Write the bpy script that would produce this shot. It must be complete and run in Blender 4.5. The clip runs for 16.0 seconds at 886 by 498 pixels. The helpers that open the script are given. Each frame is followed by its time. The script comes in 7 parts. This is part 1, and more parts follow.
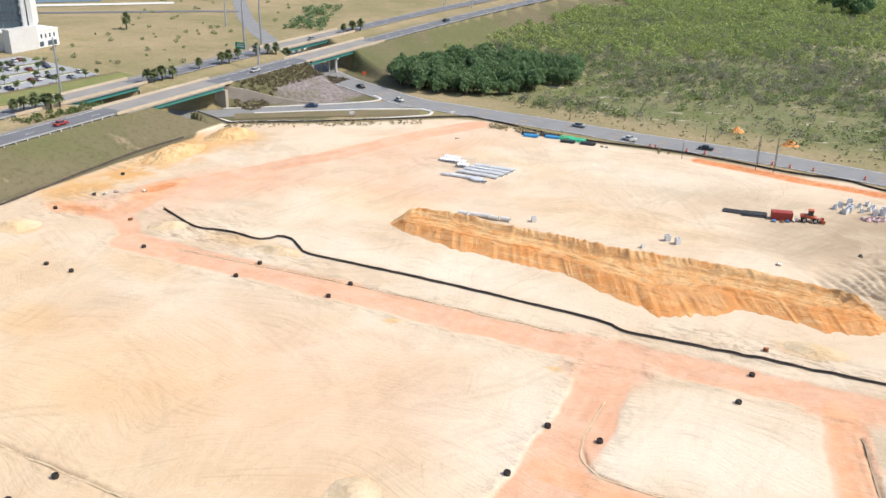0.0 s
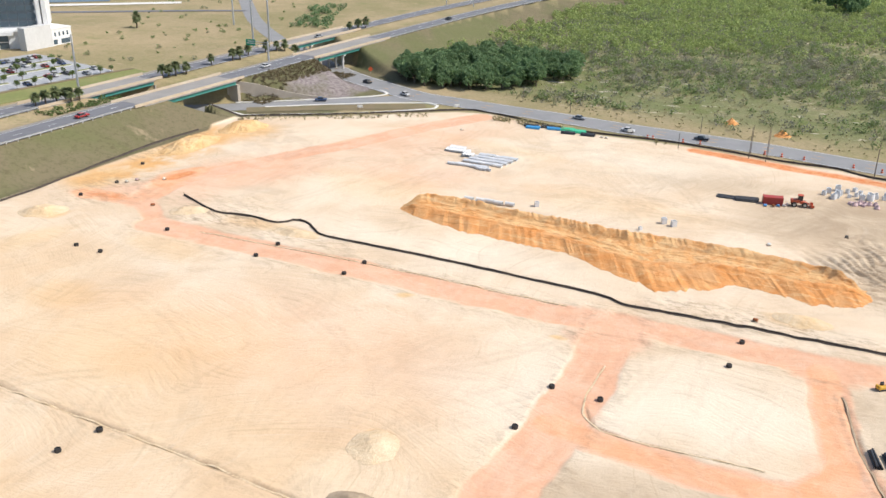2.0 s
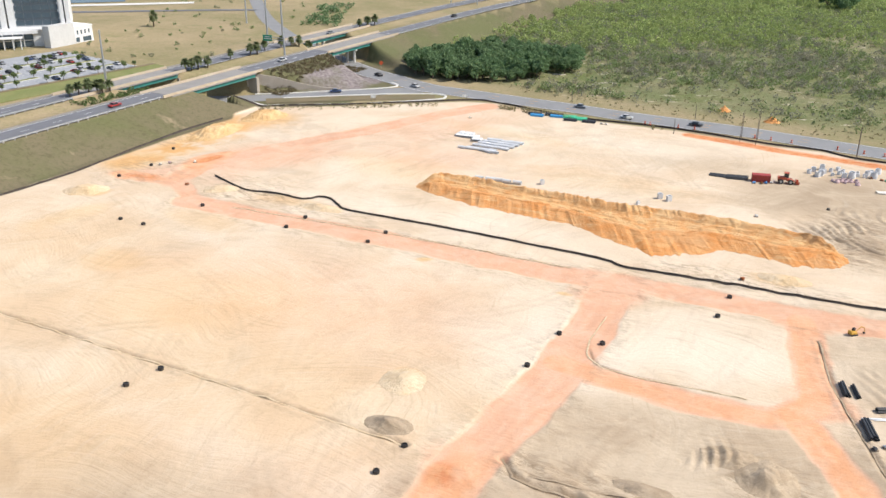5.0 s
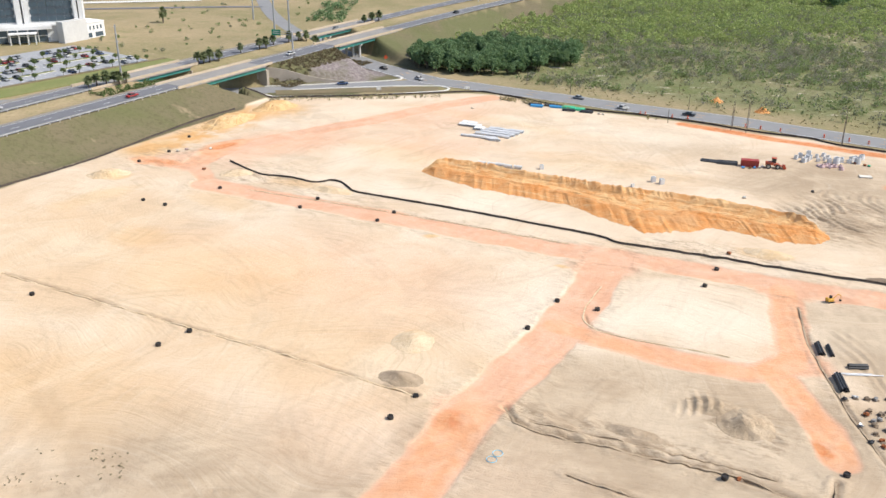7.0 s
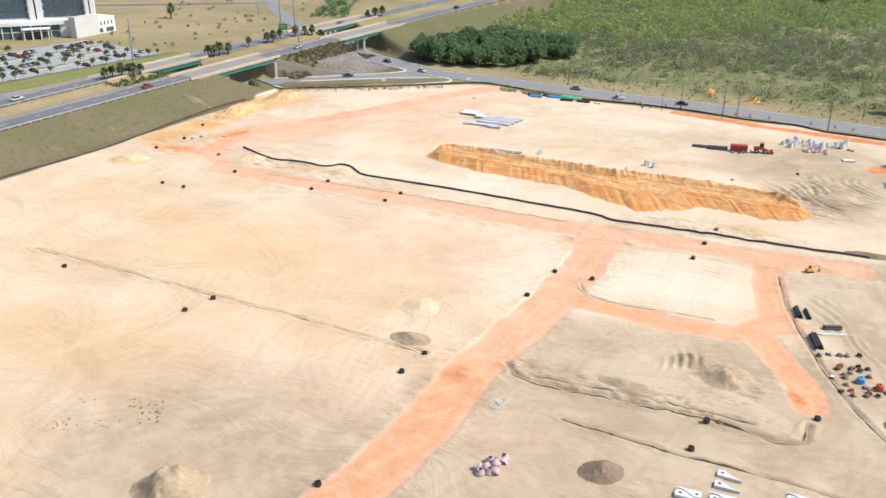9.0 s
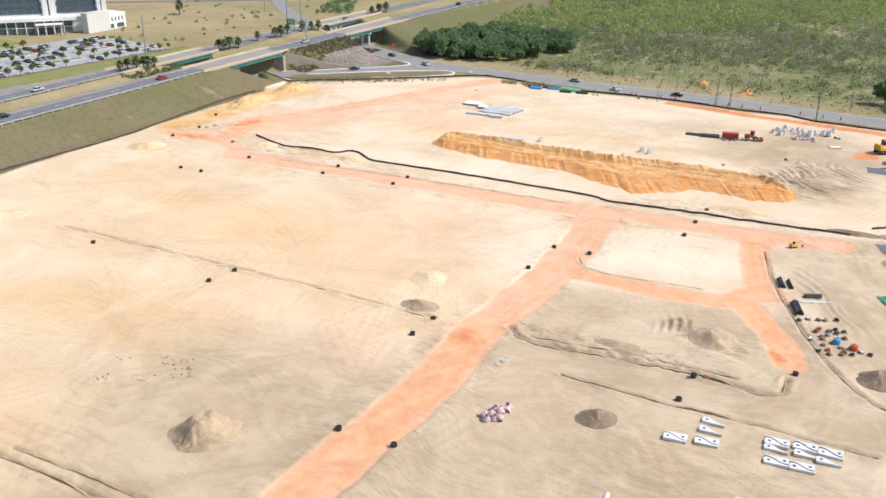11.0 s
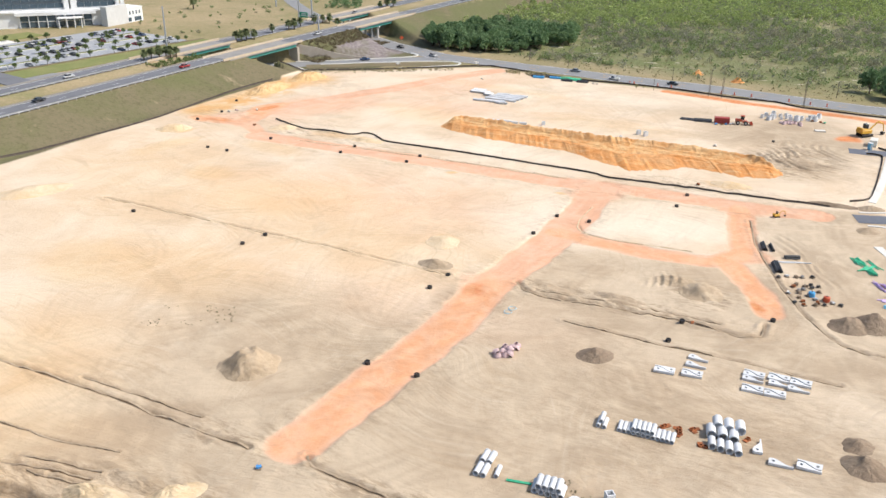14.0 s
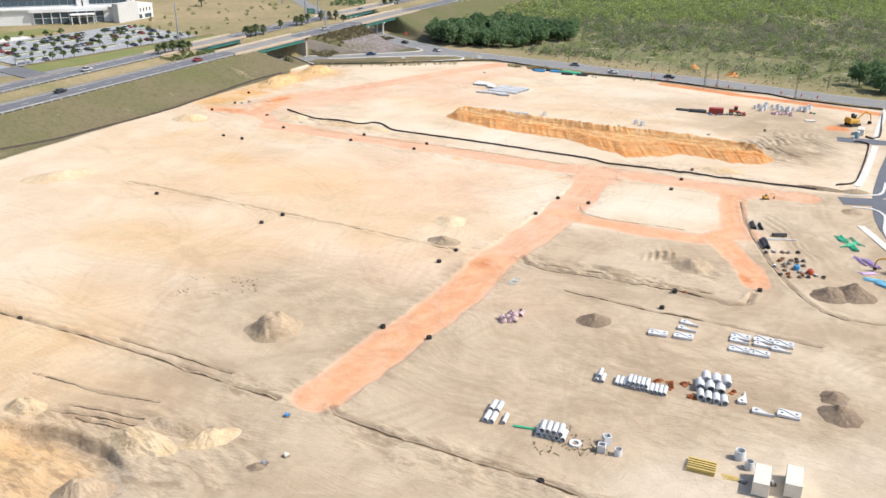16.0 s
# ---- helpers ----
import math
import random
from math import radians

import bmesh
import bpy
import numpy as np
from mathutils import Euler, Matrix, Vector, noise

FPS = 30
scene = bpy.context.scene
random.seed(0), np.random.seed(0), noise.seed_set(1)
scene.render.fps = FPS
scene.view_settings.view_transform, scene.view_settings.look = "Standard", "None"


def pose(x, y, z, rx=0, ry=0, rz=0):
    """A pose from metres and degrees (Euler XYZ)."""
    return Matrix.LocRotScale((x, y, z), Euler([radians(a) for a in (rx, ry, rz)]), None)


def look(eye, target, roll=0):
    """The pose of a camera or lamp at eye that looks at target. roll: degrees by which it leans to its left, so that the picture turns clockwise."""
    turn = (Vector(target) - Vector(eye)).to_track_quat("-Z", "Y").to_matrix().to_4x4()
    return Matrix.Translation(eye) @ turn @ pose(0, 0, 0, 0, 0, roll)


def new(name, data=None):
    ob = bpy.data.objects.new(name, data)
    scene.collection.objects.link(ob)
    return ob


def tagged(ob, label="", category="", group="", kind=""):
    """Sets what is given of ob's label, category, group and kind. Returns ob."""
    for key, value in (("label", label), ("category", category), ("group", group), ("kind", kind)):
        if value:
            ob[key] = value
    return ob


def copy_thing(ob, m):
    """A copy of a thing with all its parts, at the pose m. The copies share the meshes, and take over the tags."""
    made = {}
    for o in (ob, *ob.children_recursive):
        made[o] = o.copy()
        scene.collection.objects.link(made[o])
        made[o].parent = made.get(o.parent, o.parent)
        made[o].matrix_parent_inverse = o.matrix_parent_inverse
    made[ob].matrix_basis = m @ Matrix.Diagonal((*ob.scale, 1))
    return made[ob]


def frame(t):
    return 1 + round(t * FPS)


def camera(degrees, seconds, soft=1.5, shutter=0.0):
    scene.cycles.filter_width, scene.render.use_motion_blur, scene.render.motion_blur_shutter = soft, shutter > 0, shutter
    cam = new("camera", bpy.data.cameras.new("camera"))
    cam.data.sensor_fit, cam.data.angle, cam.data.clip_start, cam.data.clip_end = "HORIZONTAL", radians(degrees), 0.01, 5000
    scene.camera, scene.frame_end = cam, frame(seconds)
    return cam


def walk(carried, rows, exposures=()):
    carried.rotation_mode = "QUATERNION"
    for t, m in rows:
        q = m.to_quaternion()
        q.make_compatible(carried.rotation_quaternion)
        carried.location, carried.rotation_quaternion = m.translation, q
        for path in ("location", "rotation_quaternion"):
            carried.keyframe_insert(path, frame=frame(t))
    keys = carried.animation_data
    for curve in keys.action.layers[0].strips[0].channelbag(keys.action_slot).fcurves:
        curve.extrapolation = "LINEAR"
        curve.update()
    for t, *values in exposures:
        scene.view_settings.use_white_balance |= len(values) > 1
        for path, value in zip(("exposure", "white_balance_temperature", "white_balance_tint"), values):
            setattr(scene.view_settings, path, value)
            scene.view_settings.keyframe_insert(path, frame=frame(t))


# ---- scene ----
cam = camera(53.0, 16.0)
PATH = [
    (0, (0.008, 0.153, 79.824), (0.025, 1.991, 79.036), 0.8),
    (0.5, (-0.434, -2.804, 79.852), (-0.416, -0.966, 79.064), 0.8),
    (1, (-0.916, -5.712, 79.878), (-0.898, -3.874, 79.09), 0.8),
    (1.5, (-1.499, -8.737, 79.863), (-1.48, -6.898, 79.077), 0.7),
    (2, (-2.065, -11.808, 79.871), (-2.047, -9.968, 79.086), 0.7),
    (2.5, (-2.778, -15.008, 79.87), (-2.76, -13.168, 79.086), 0.6),
    (3, (-3.441, -18.256, 79.914), (-3.423, -16.416, 79.131), 0.6),
    (3.5, (-4.059, -21.313, 79.941), (-4.041, -19.473, 79.159), 0.6),
    (4, (-4.652, -24.639, 79.947), (-4.635, -22.798, 79.166), 0.5),
    (6.5, (-6.824, -42.0, 79.991), (-6.806, -40.158, 79.212), 0.4),
    (7, (-7.096, -45.486, 80.019), (-7.078, -43.644, 79.239), 0.4),
    (7.5, (-7.388, -48.987, 80.012), (-7.37, -47.145, 79.232), 0.4),
    (8, (-7.699, -52.459, 80.029), (-7.681, -50.618, 79.248), 0.4),
    (8.5, (-8.049, -55.943, 80.087), (-8.031, -54.102, 79.306), 0.3),
    (9, (-8.423, -59.426, 80.093), (-8.404, -57.586, 79.311), 0.3),
    (11.5, (-10.52, -76.277, 80.074), (-10.5, -74.437, 79.291), 0.3),
    (12, (-11.011, -79.574, 80.07), (-10.991, -77.734, 79.286), 0.3),
    (12.5, (-11.543, -82.845, 80.047), (-11.523, -81.005, 79.264), 0.3),
    (13, (-12.071, -86.156, 80.041), (-12.051, -84.316, 79.257), 0.3),
    (13.5, (-12.653, -89.533, 80.023), (-12.633, -87.693, 79.239), 0.4),
    (14, (-13.198, -92.9, 80.016), (-13.178, -91.06, 79.233), 0.4),
    (14.5, (-13.76, -96.259, 80.016), (-13.739, -94.419, 79.233), 0.4),
    (15, (-14.332, -99.618, 80.049), (-14.31, -97.778, 79.265), 0.4),
    (15.5, (-14.826, -103.059, 80.054), (-14.805, -101.219, 79.27), 0.4),
    (16, (-15.304, -106.478, 80.059), (-15.283, -104.637, 79.276), 0.4),
]
walk(cam, [(t, look(eye, target, roll)) for t, eye, target, roll in PATH])

# ---- world, sun and exposure ----
SUN_ELEVATION, SUN_AZIMUTH = radians(49), radians(100)  # azimuth clockwise from +y
world = bpy.data.worlds.new("sky")
scene.world = world
world.use_nodes = True
wn = world.node_tree.nodes
sky = wn.new("ShaderNodeTexSky")
sky.sky_type = "NISHITA"
sky.sun_disc = False
sky.sun_elevation, sky.sun_rotation = SUN_ELEVATION, SUN_AZIMUTH
sky.air_density, sky.dust_density = 1.0, 2.0
wn["Background"].inputs["Strength"].default_value = 0.15
world.node_tree.links.new(sky.outputs["Color"], wn["Background"].inputs["Color"])
sun_data = bpy.data.lights.new("sun", "SUN")
sun_data.energy, sun_data.angle, sun_data.color = 3.9, radians(0.6), (1.0, 0.95, 0.87)
sun = new("sun", sun_data)
sun_way = Vector((math.sin(SUN_AZIMUTH) * math.cos(SUN_ELEVATION), math.cos(SUN_AZIMUTH) * math.cos(SUN_ELEVATION), math.sin(SUN_ELEVATION)))
sun.matrix_world = look(sun_way * 300, (0, 0, 0))
scene.view_settings.exposure = 0.2


# ---- material helpers ----
def mat(name):
    m = bpy.data.materials.new(name)
    m.use_nodes = True
    return m, m.node_tree, m.node_tree.nodes["Principled BSDF"]


def node(tree, kind, **values):
    n = tree.nodes.new(kind)
    for key, value in values.items():
        n.inputs[key].default_value = value
    return n


def coords(tree, scale=(1, 1, 1), turn=0.0, world_space=True, bent=0.0):
    src = tree.nodes.new("ShaderNodeNewGeometry").outputs["Position"] if world_space else tree.nodes.new("ShaderNodeTexCoord").outputs["Object"]
    if bent:  # long curves instead of straight runs
        wander = node(tree, "ShaderNodeTexNoise", Scale=0.022, Detail=1.5)
        tree.links.new(src, wander.inputs["Vector"])
        off = tree.nodes.new("ShaderNodeVectorMath")
        off.operation = "MULTIPLY_ADD"
        tree.links.new(wander.outputs["Color"], off.inputs[0])
        off.inputs[1].default_value = (bent, bent, 0)
        tree.links.new(src, off.inputs[2])
        src = off.outputs[0]
    mp = tree.nodes.new("ShaderNodeMapping")
    mp.vector_type = "TEXTURE"
    mp.inputs["Scale"].default_value = tuple(1 / c for c in scale)
    mp.inputs["Rotation"].default_value = (0, 0, turn)
    tree.links.new(src, mp.inputs["Vector"])
    return mp.outputs["Vector"]


def noise_of(tree, scale, detail=4.0, rough=0.55, distort=0.0, vector=None):
    n = node(tree, "ShaderNodeTexNoise", Scale=scale, Detail=detail, Roughness=rough, Distortion=distort)
    tree.links.new(vector if vector else coords(tree), n.inputs["Vector"])
    return n.outputs["Fac"]


def ramp(tree, fac, low, high, to_low=0.0, to_high=1.0):
    n = tree.nodes.new("ShaderNodeMapRange")
    n.interpolation_type = "SMOOTHSTEP"
    for key, value in zip(("From Min", "From Max", "To Min", "To Max"), (low, high, to_low, to_high)):
        n.inputs[key].default_value = value
    tree.links.new(fac, n.inputs["Value"])
    return n.outputs["Result"]


def mix(tree, fac, a, b, mode="MIX"):
    n = tree.nodes.new("ShaderNodeMix")
    n.data_type, n.blend_type = "RGBA", mode
    for slot, value in ((0, fac), (6, a), (7, b)):
        if isinstance(value, (int, float)):
            n.inputs[slot].default_value = value
        elif isinstance(value, tuple):
            n.inputs[slot].default_value = (*value, 1)
        else:
            tree.links.new(value, n.inputs[slot])
    return n.outputs[2]


def math_node(tree, op, a, b):
    n = tree.nodes.new("ShaderNodeMath")
    n.operation = op
    for slot, value in ((0, a), (1, b)):
        if isinstance(value, (int, float)):
            n.inputs[slot].default_value = value
        else:
            tree.links.new(value, n.inputs[slot])
    return n.outputs[0]


def bump(tree, bsdf, height, strength, distance):
    n = node(tree, "ShaderNodeBump", Strength=strength, Distance=distance)
    tree.links.new(height, n.inputs["Height"])
    tree.links.new(n.outputs["Normal"], bsdf.inputs["Normal"])


def surface(name, colour, second=None, scale=1.0, rough=0.8, metal=0.0, grain=0.0, vary=0.0, amount=0.6, world_space=False):
    """A surface with stains of a second colour, fine grain and a shade that differs from thing to thing."""
    m, tree, bsdf = mat(name)
    second = second or tuple(c * 0.72 for c in colour)
    vec = coords(tree, world_space=world_space)
    stain = ramp(tree, noise_of(tree, scale, 5, 0.6, 0.3, vec), 0.38, 0.72, 0.0, amount)
    out = mix(tree, stain, colour, second)
    fine = noise_of(tree, scale * 9, 3, 0.6, 0, vec)
    out = mix(tree, ramp(tree, fine, 0.3, 0.7, 0.0, 0.28), out, tuple(c * 0.7 for c in colour))
    if vary:
        info = tree.nodes.new("ShaderNodeObjectInfo")
        hsv = tree.nodes.new("ShaderNodeHueSaturation")
        tree.links.new(out, hsv.inputs["Color"])
        tree.links.new(ramp(tree, info.outputs["Random"], 0, 1, 1 - vary, 1 + vary), hsv.inputs["Value"])
        out = hsv.outputs["Color"]
    tree.links.new(out, bsdf.inputs["Base Color"])
    bsdf.inputs["Roughness"].default_value = rough
    bsdf.inputs["Metallic"].default_value = metal
    if grain:
        bump(tree, bsdf, fine, 0.5, grain)
    return m


def leaf_material(name, dark, light, dry=None, dry_share=0.0):
    """Foliage whose tint differs from clump to clump and from plant to plant."""
    m, tree, bsdf = mat(name)
    geo = tree.nodes.new("ShaderNodeNewGeometry")
    out = mix(tree, geo.outputs["Random Per Island"], dark, light)
    patch = noise_of(tree, 0.035, 3, 0.6)
    out = mix(tree, ramp(tree, patch, 0.35, 0.65, 0.0, 0.5), out, tuple(c * 0.62 for c in light))
    if dry:
        tuft = noise_of(tree, 0.11, 2, 0.6)
        out = mix(tree, ramp(tree, tuft, 0.56 - dry_share * 0.3, 0.68 - dry_share * 0.3, 0.0, 0.85), out, dry)
    tree.links.new(out, bsdf.inputs["Base Color"])
    bsdf.inputs["Roughness"].default_value = 0.75
    bsdf.inputs["Specular IOR Level"].default_value = 0.2
    glow = tree.nodes.new("ShaderNodeBsdfTranslucent")  # thin leaves let light through
    tree.links.new(out, glow.inputs["Color"])
    both = node(tree, "ShaderNodeMixShader", Fac=0.45)
    tree.links.new(bsdf.outputs[0], both.inputs[1])
    tree.links.new(glow.outputs[0], both.inputs[2])
    tree.links.new(both.outputs[0], tree.nodes["Material Output"].inputs["Surface"])
    return m


# ---- shared numbers: the highway's own frame, the roads, the site ----
HW_O, HW_D, HW_N = np.array((-152.9, 170.6)), np.array((0.4965, 0.868)), np.array((0.868, -0.4965))


def bow(u):
    return -4.0 * (1 - ((u - 217) / 217.0) ** 2)


def hw_point(u, s, z=0.0):
    """A place on the highway: u metres along it, s metres from its guardrail (negative: onto the road)."""
    p = HW_O + HW_D * u + HW_N * (s + bow(u))
    return Vector((p[0], p[1], z))


def hw_top(u):
    t = np.clip((np.asarray(u, float) - 330) / 380, 0, 1)
    t2 = np.clip((-np.asarray(u, float) - 20) / 220, 0, 1)
    return 8.0 - 5.5 * t * t * (3 - 2 * t) - 5.0 * t2 * t2 * (3 - 2 * t2)


COUNTY = [(-175, 760), (-142, 640), (-128, 589), (-104, 500), (-74, 425), (-44, 368), (-24, 341), (-9, 324), (5.5, 315), (21, 305.5),
          (43.5, 292), (60.4, 281), (76.5, 272), (92, 263.5), (106.5, 254.5), (122, 243), (150, 225), (200, 196), (330, 120)]
RAMP = [(-270, 235), (-175, 278), (-119, 297), (-79, 303.5), (-50, 310), (-28, 316), (-10, 321)]
STREET = [(190, 262), (164, 217), (136.5, 167), (117.6, 135), (105.4, 112), (98.4, 92), (96.5, 72), (98, 40), (104, 0), (110, -60)]
MAIN_CLAY = [(-71, 189), (-46, 177), (-20, 164.5), (3.4, 152.5), (24, 143), (36, 138.5), (51.5, 131.5), (63, 126), (75, 120.5), (84, 117.5)]
CROSS_CLAY = [(33, 139), (25, 121), (16.5, 104.5), (5.5, 86.5), (-3, 73), (-12, 54.5), (-24, 36), (-34, 19.5)]
LOOP_CLAY = [(16, 106), (27.5, 98.5), (41, 91), (50, 88.5), (56, 91.5), (60, 101), (62.5, 111), (66, 122)]
TAIL_CLAY = [(52, 89), (53.6, 80), (54.0, 71), (53.2, 63.5)]
NORTH_CLAY = [(-95, 210.5), (-85, 207), (-78, 205), (-73, 197), (-69.5, 189)]
HAUL_CLAY = [(-79, 207), (-72, 224), (-52, 242), (-29.5, 259), (-6, 280), (14, 294)]
STRIP_CLAY = [(79, 256), (92, 246.5), (106, 236), (121, 226), (141, 212), (150, 206)]
DIRT_ROAD = [(-8, 69), (12, 66), (34, 55.5), (52, 47), (63, 38)]
DIRT_SOUTH = [(-37, 17), (-46, 4), (-60, -22)]
DIRT_EAST = [(84, 117), (96, 115)]


# ---- numpy helpers for the ground ----
rng = np.random.default_rng(7)
LATTICE = rng.random((256, 256))


def vnoise(x, y, scale):
    """Smooth value noise, 0 to 1."""
    x, y = np.asarray(x) / scale + 57.3, np.asarray(y) / scale + 91.7
    i, j = np.floor(x).astype(int), np.floor(y).astype(int)
    fx, fy = x - i, y - j
    fx, fy = fx * fx * (3 - 2 * fx), fy * fy * (3 - 2 * fy)
    g = lambda a, b: LATTICE[a % 256, b % 256]
    return (g(i, j) * (1 - fx) + g(i + 1, j) * fx) * (1 - fy) + (g(i, j + 1) * (1 - fx) + g(i + 1, j + 1) * fx) * fy


def fbm(x, y, scale, octaves=4):
    total, weight, norm = 0, 1.0, 0.0
    for n in range(octaves):
        total, norm = total + weight * vnoise(x + 31 * n, y - 17 * n, scale / 2**n), norm + weight
        weight *= 0.5
    return total / norm


def step(v, low, high):
    t = np.clip((v - low) / (high - low), 0, 1)
    return t * t * (3 - 2 * t)


def line_distance(x, y, line):
    """Distance to a polyline, and metres along it at the nearest place."""
    best, along, run = np.full(np.shape(x), 1e9), np.zeros(np.shape(x)), 0.0
    for (ax, ay), (bx, by) in zip(line, line[1:]):
        dx, dy = bx - ax, by - ay
        size = math.hypot(dx, dy)
        t = np.clip(((x - ax) * dx + (y - ay) * dy) / size**2, 0, 1)
        d = np.hypot(x - ax - t * dx, y - ay - t * dy)
        near = d < best
        best, along, run = np.where(near, d, best), np.where(near, run + t * size, along), run + size
    return best, along


def smooth_line(line, gap=2.0):
    """A rounded line through the given places (Catmull-Rom)."""
    p = np.array(line, float)
    p = np.vstack([2 * p[0] - p[1], p, 2 * p[-1] - p[-2]])
    out = []
    for n in range(1, len(p) - 2):
        a, b, c, d = p[n - 1 : n + 3]
        count = max(1, int(np.linalg.norm(c - b) / gap))
        for k in range(count):
            t = k / count
            out.append(0.5 * (2 * b + (c - a) * t + (2 * a - 5 * b + 4 * c - d) * t**2 + (3 * b - a - 3 * c + d) * t**3))
    out.append(p[-2])
    return [tuple(q) for q in out]


COUNTY_S, RAMP_S, STREET_S = smooth_line(COUNTY, 3), smooth_line(RAMP, 3), smooth_line(STREET, 3)


def highway_height(x, y):
    u = (x - HW_O[0]) * HW_D[0] + (y - HW_O[1]) * HW_D[1]
    s = (x - HW_O[0]) * HW_N[0] + (y - HW_O[1]) * HW_N[1] - bow(u)
    top = hw_top(u)
    right = 15.0 + 19 * step(u, 150, 178) - 14 * step(u, 235, 265)
    z = np.where(s > 0, top * np.clip(1 - s / right, 0, 1), np.where(s < -35.5, top * np.clip(1 + (s + 35.5) / 14, 0, 1), top))
    z = z - 0.9 * np.exp(-(((s + 18) / 4.5) ** 2)) * (z > 1)
    ramp_d, _ = line_distance(x, y, RAMP)
    county_d, _ = line_distance(x, y, COUNTY)
    z = z * step(ramp_d, 9.5, 12.5 + np.where(s > -0.5, 7.0, 0.0) * (u < 140))
    return z * step(county_d, 11.0, 15.0), u, s


def ground_height(x, y):
    z, u, s = highway_height(x, y)
    in_site = site_mask(x, y)
    z = z + in_site * (0.5 * (fbm(x, y, 26, 3) - 0.5) + 0.22 * (fbm(x, y, 4.5, 3) - 0.5))
    z = z + (1 - in_site) * 0.25 * (fbm(x, y, 14, 3) - 0.5) * (z < 0.4)
    return z


def site_mask(x, y):
    """1 on the bare building site, 0 beyond the embankment, the roads and the street."""
    u = (x - HW_O[0]) * HW_D[0] + (y - HW_O[1]) * HW_D[1]
    s = (x - HW_O[0]) * HW_N[0] + (y - HW_O[1]) * HW_N[1] - bow(u)
    wob = 1.6 * (fbm(x, y, 7, 2) - 0.5)
    west = step(s + wob, 16.8 - 6 * step(u, 126, 138), 18.3 - 6 * step(u, 126, 138))
    # the northern edge runs along the ramp's verge and the county road
    edge = np.interp(x, [-95, -84, -29, 5, 17, 42, 58, 74, 89, 102, 116, 122, 140, 150, 190], [288, 290, 294.5, 301.5, 298.5, 277.5, 269.5, 262, 253, 243, 236.5, 229.5, 218, 212.5, 190])
    north = step(edge - y + 0.6 * wob, -0.4, 0.8)
    return west * north * (1 - step(highway_height(x, y)[0], 0.2, 0.55))


# ---- the ground: one sheet to the horizon ----
def axis(fine):
    """Coordinates along one axis from stretches of (start, end, step), growing outward to the horizon."""
    core = np.concatenate([np.arange(a, b, g) for a, b, g in fine])
    grow = np.cumsum(1.5 * 1.16 ** np.arange(1, 42))
    grow = grow[grow < 4200]
    return np.concatenate([core[0] - grow[::-1], core, core[-1] + grow])


def near_part(x, y, line, reach):
    """The vertices within reach of a line's bounds."""
    xs, ys = [p[0] for p in line], [p[1] for p in line]
    return (x > min(xs) - reach) & (x < max(xs) + reach) & (y > min(ys) - reach) & (y < max(ys) + reach)


def near_line(x, y, line, half, soft=0.55, wobble=0.8):
    """1 within a lane of the given half width, fading out at a ragged edge."""
    out = np.zeros_like(x)
    k = near_part(x, y, line, half + 5)
    d, _ = line_distance(x[k], y[k], line)
    d = d + wobble * 2 * (fbm(x[k], y[k], 5, 3) - 0.5)
    out[k] = 1 - step(d, half - soft * 0.5, half + soft)
    return out


def blob(x, y, cx, cy, rx, ry, turn=0.0, soft=0.5):
    out = np.zeros_like(x)
    big = max(rx, ry)
    k = near_part(x, y, [(cx, cy)], big * 1.7)
    x, y = x[k], y[k]
    c, s = math.cos(turn), math.sin(turn)
    a, b = ((x - cx) * c + (y - cy) * s) / rx, (-(x - cx) * s + (y - cy) * c) / ry
    d = np.hypot(a, b) + 0.7 * (fbm(x, y, big * 0.6, 3) - 0.5)
    out[k] = 1 - step(d, 1 - soft, 1 + soft * 0.3)
    return out


def ditch(x, y, line, wide, deep, bank):
    """Relief, painted dark shade line and churned margin of a narrow cut."""
    relief, cut_shade, churn = np.zeros_like(x), np.zeros_like(x), np.zeros_like(x)
    k = near_part(x, y, line, 9)
    x, y = x[k], y[k]
    d, along = line_distance(x, y, line)
    churn[k] = np.exp(-((d / 2.6) ** 2)) * (wide > 0.38)
    fade = 1 - step(d, wide * 3, wide * 6)
    d = d + 0.5 * (fbm(x, y, 2.0, 3) - 0.5)
    cut = np.exp(-((d / (0.55 * wide)) ** 2)) * 0.55 * deep * (0.5 + 1.0 * vnoise(x, y, 4))
    rim = np.exp(-(((d - 1.7 * wide) / (0.7 * wide)) ** 2)) * 0.5 * bank * (0.1 + 1.8 * vnoise(x, y, 1.3))
    relief[k] = (rim - cut) * fade
    # shadow line inside the cut, kept as a colour mask
    cut_shade[k] = np.exp(-((d / (wide * 0.55)) ** 2)) * step(vnoise(x, y, 5), 0.0, 0.3)
    return relief, cut_shade, churn


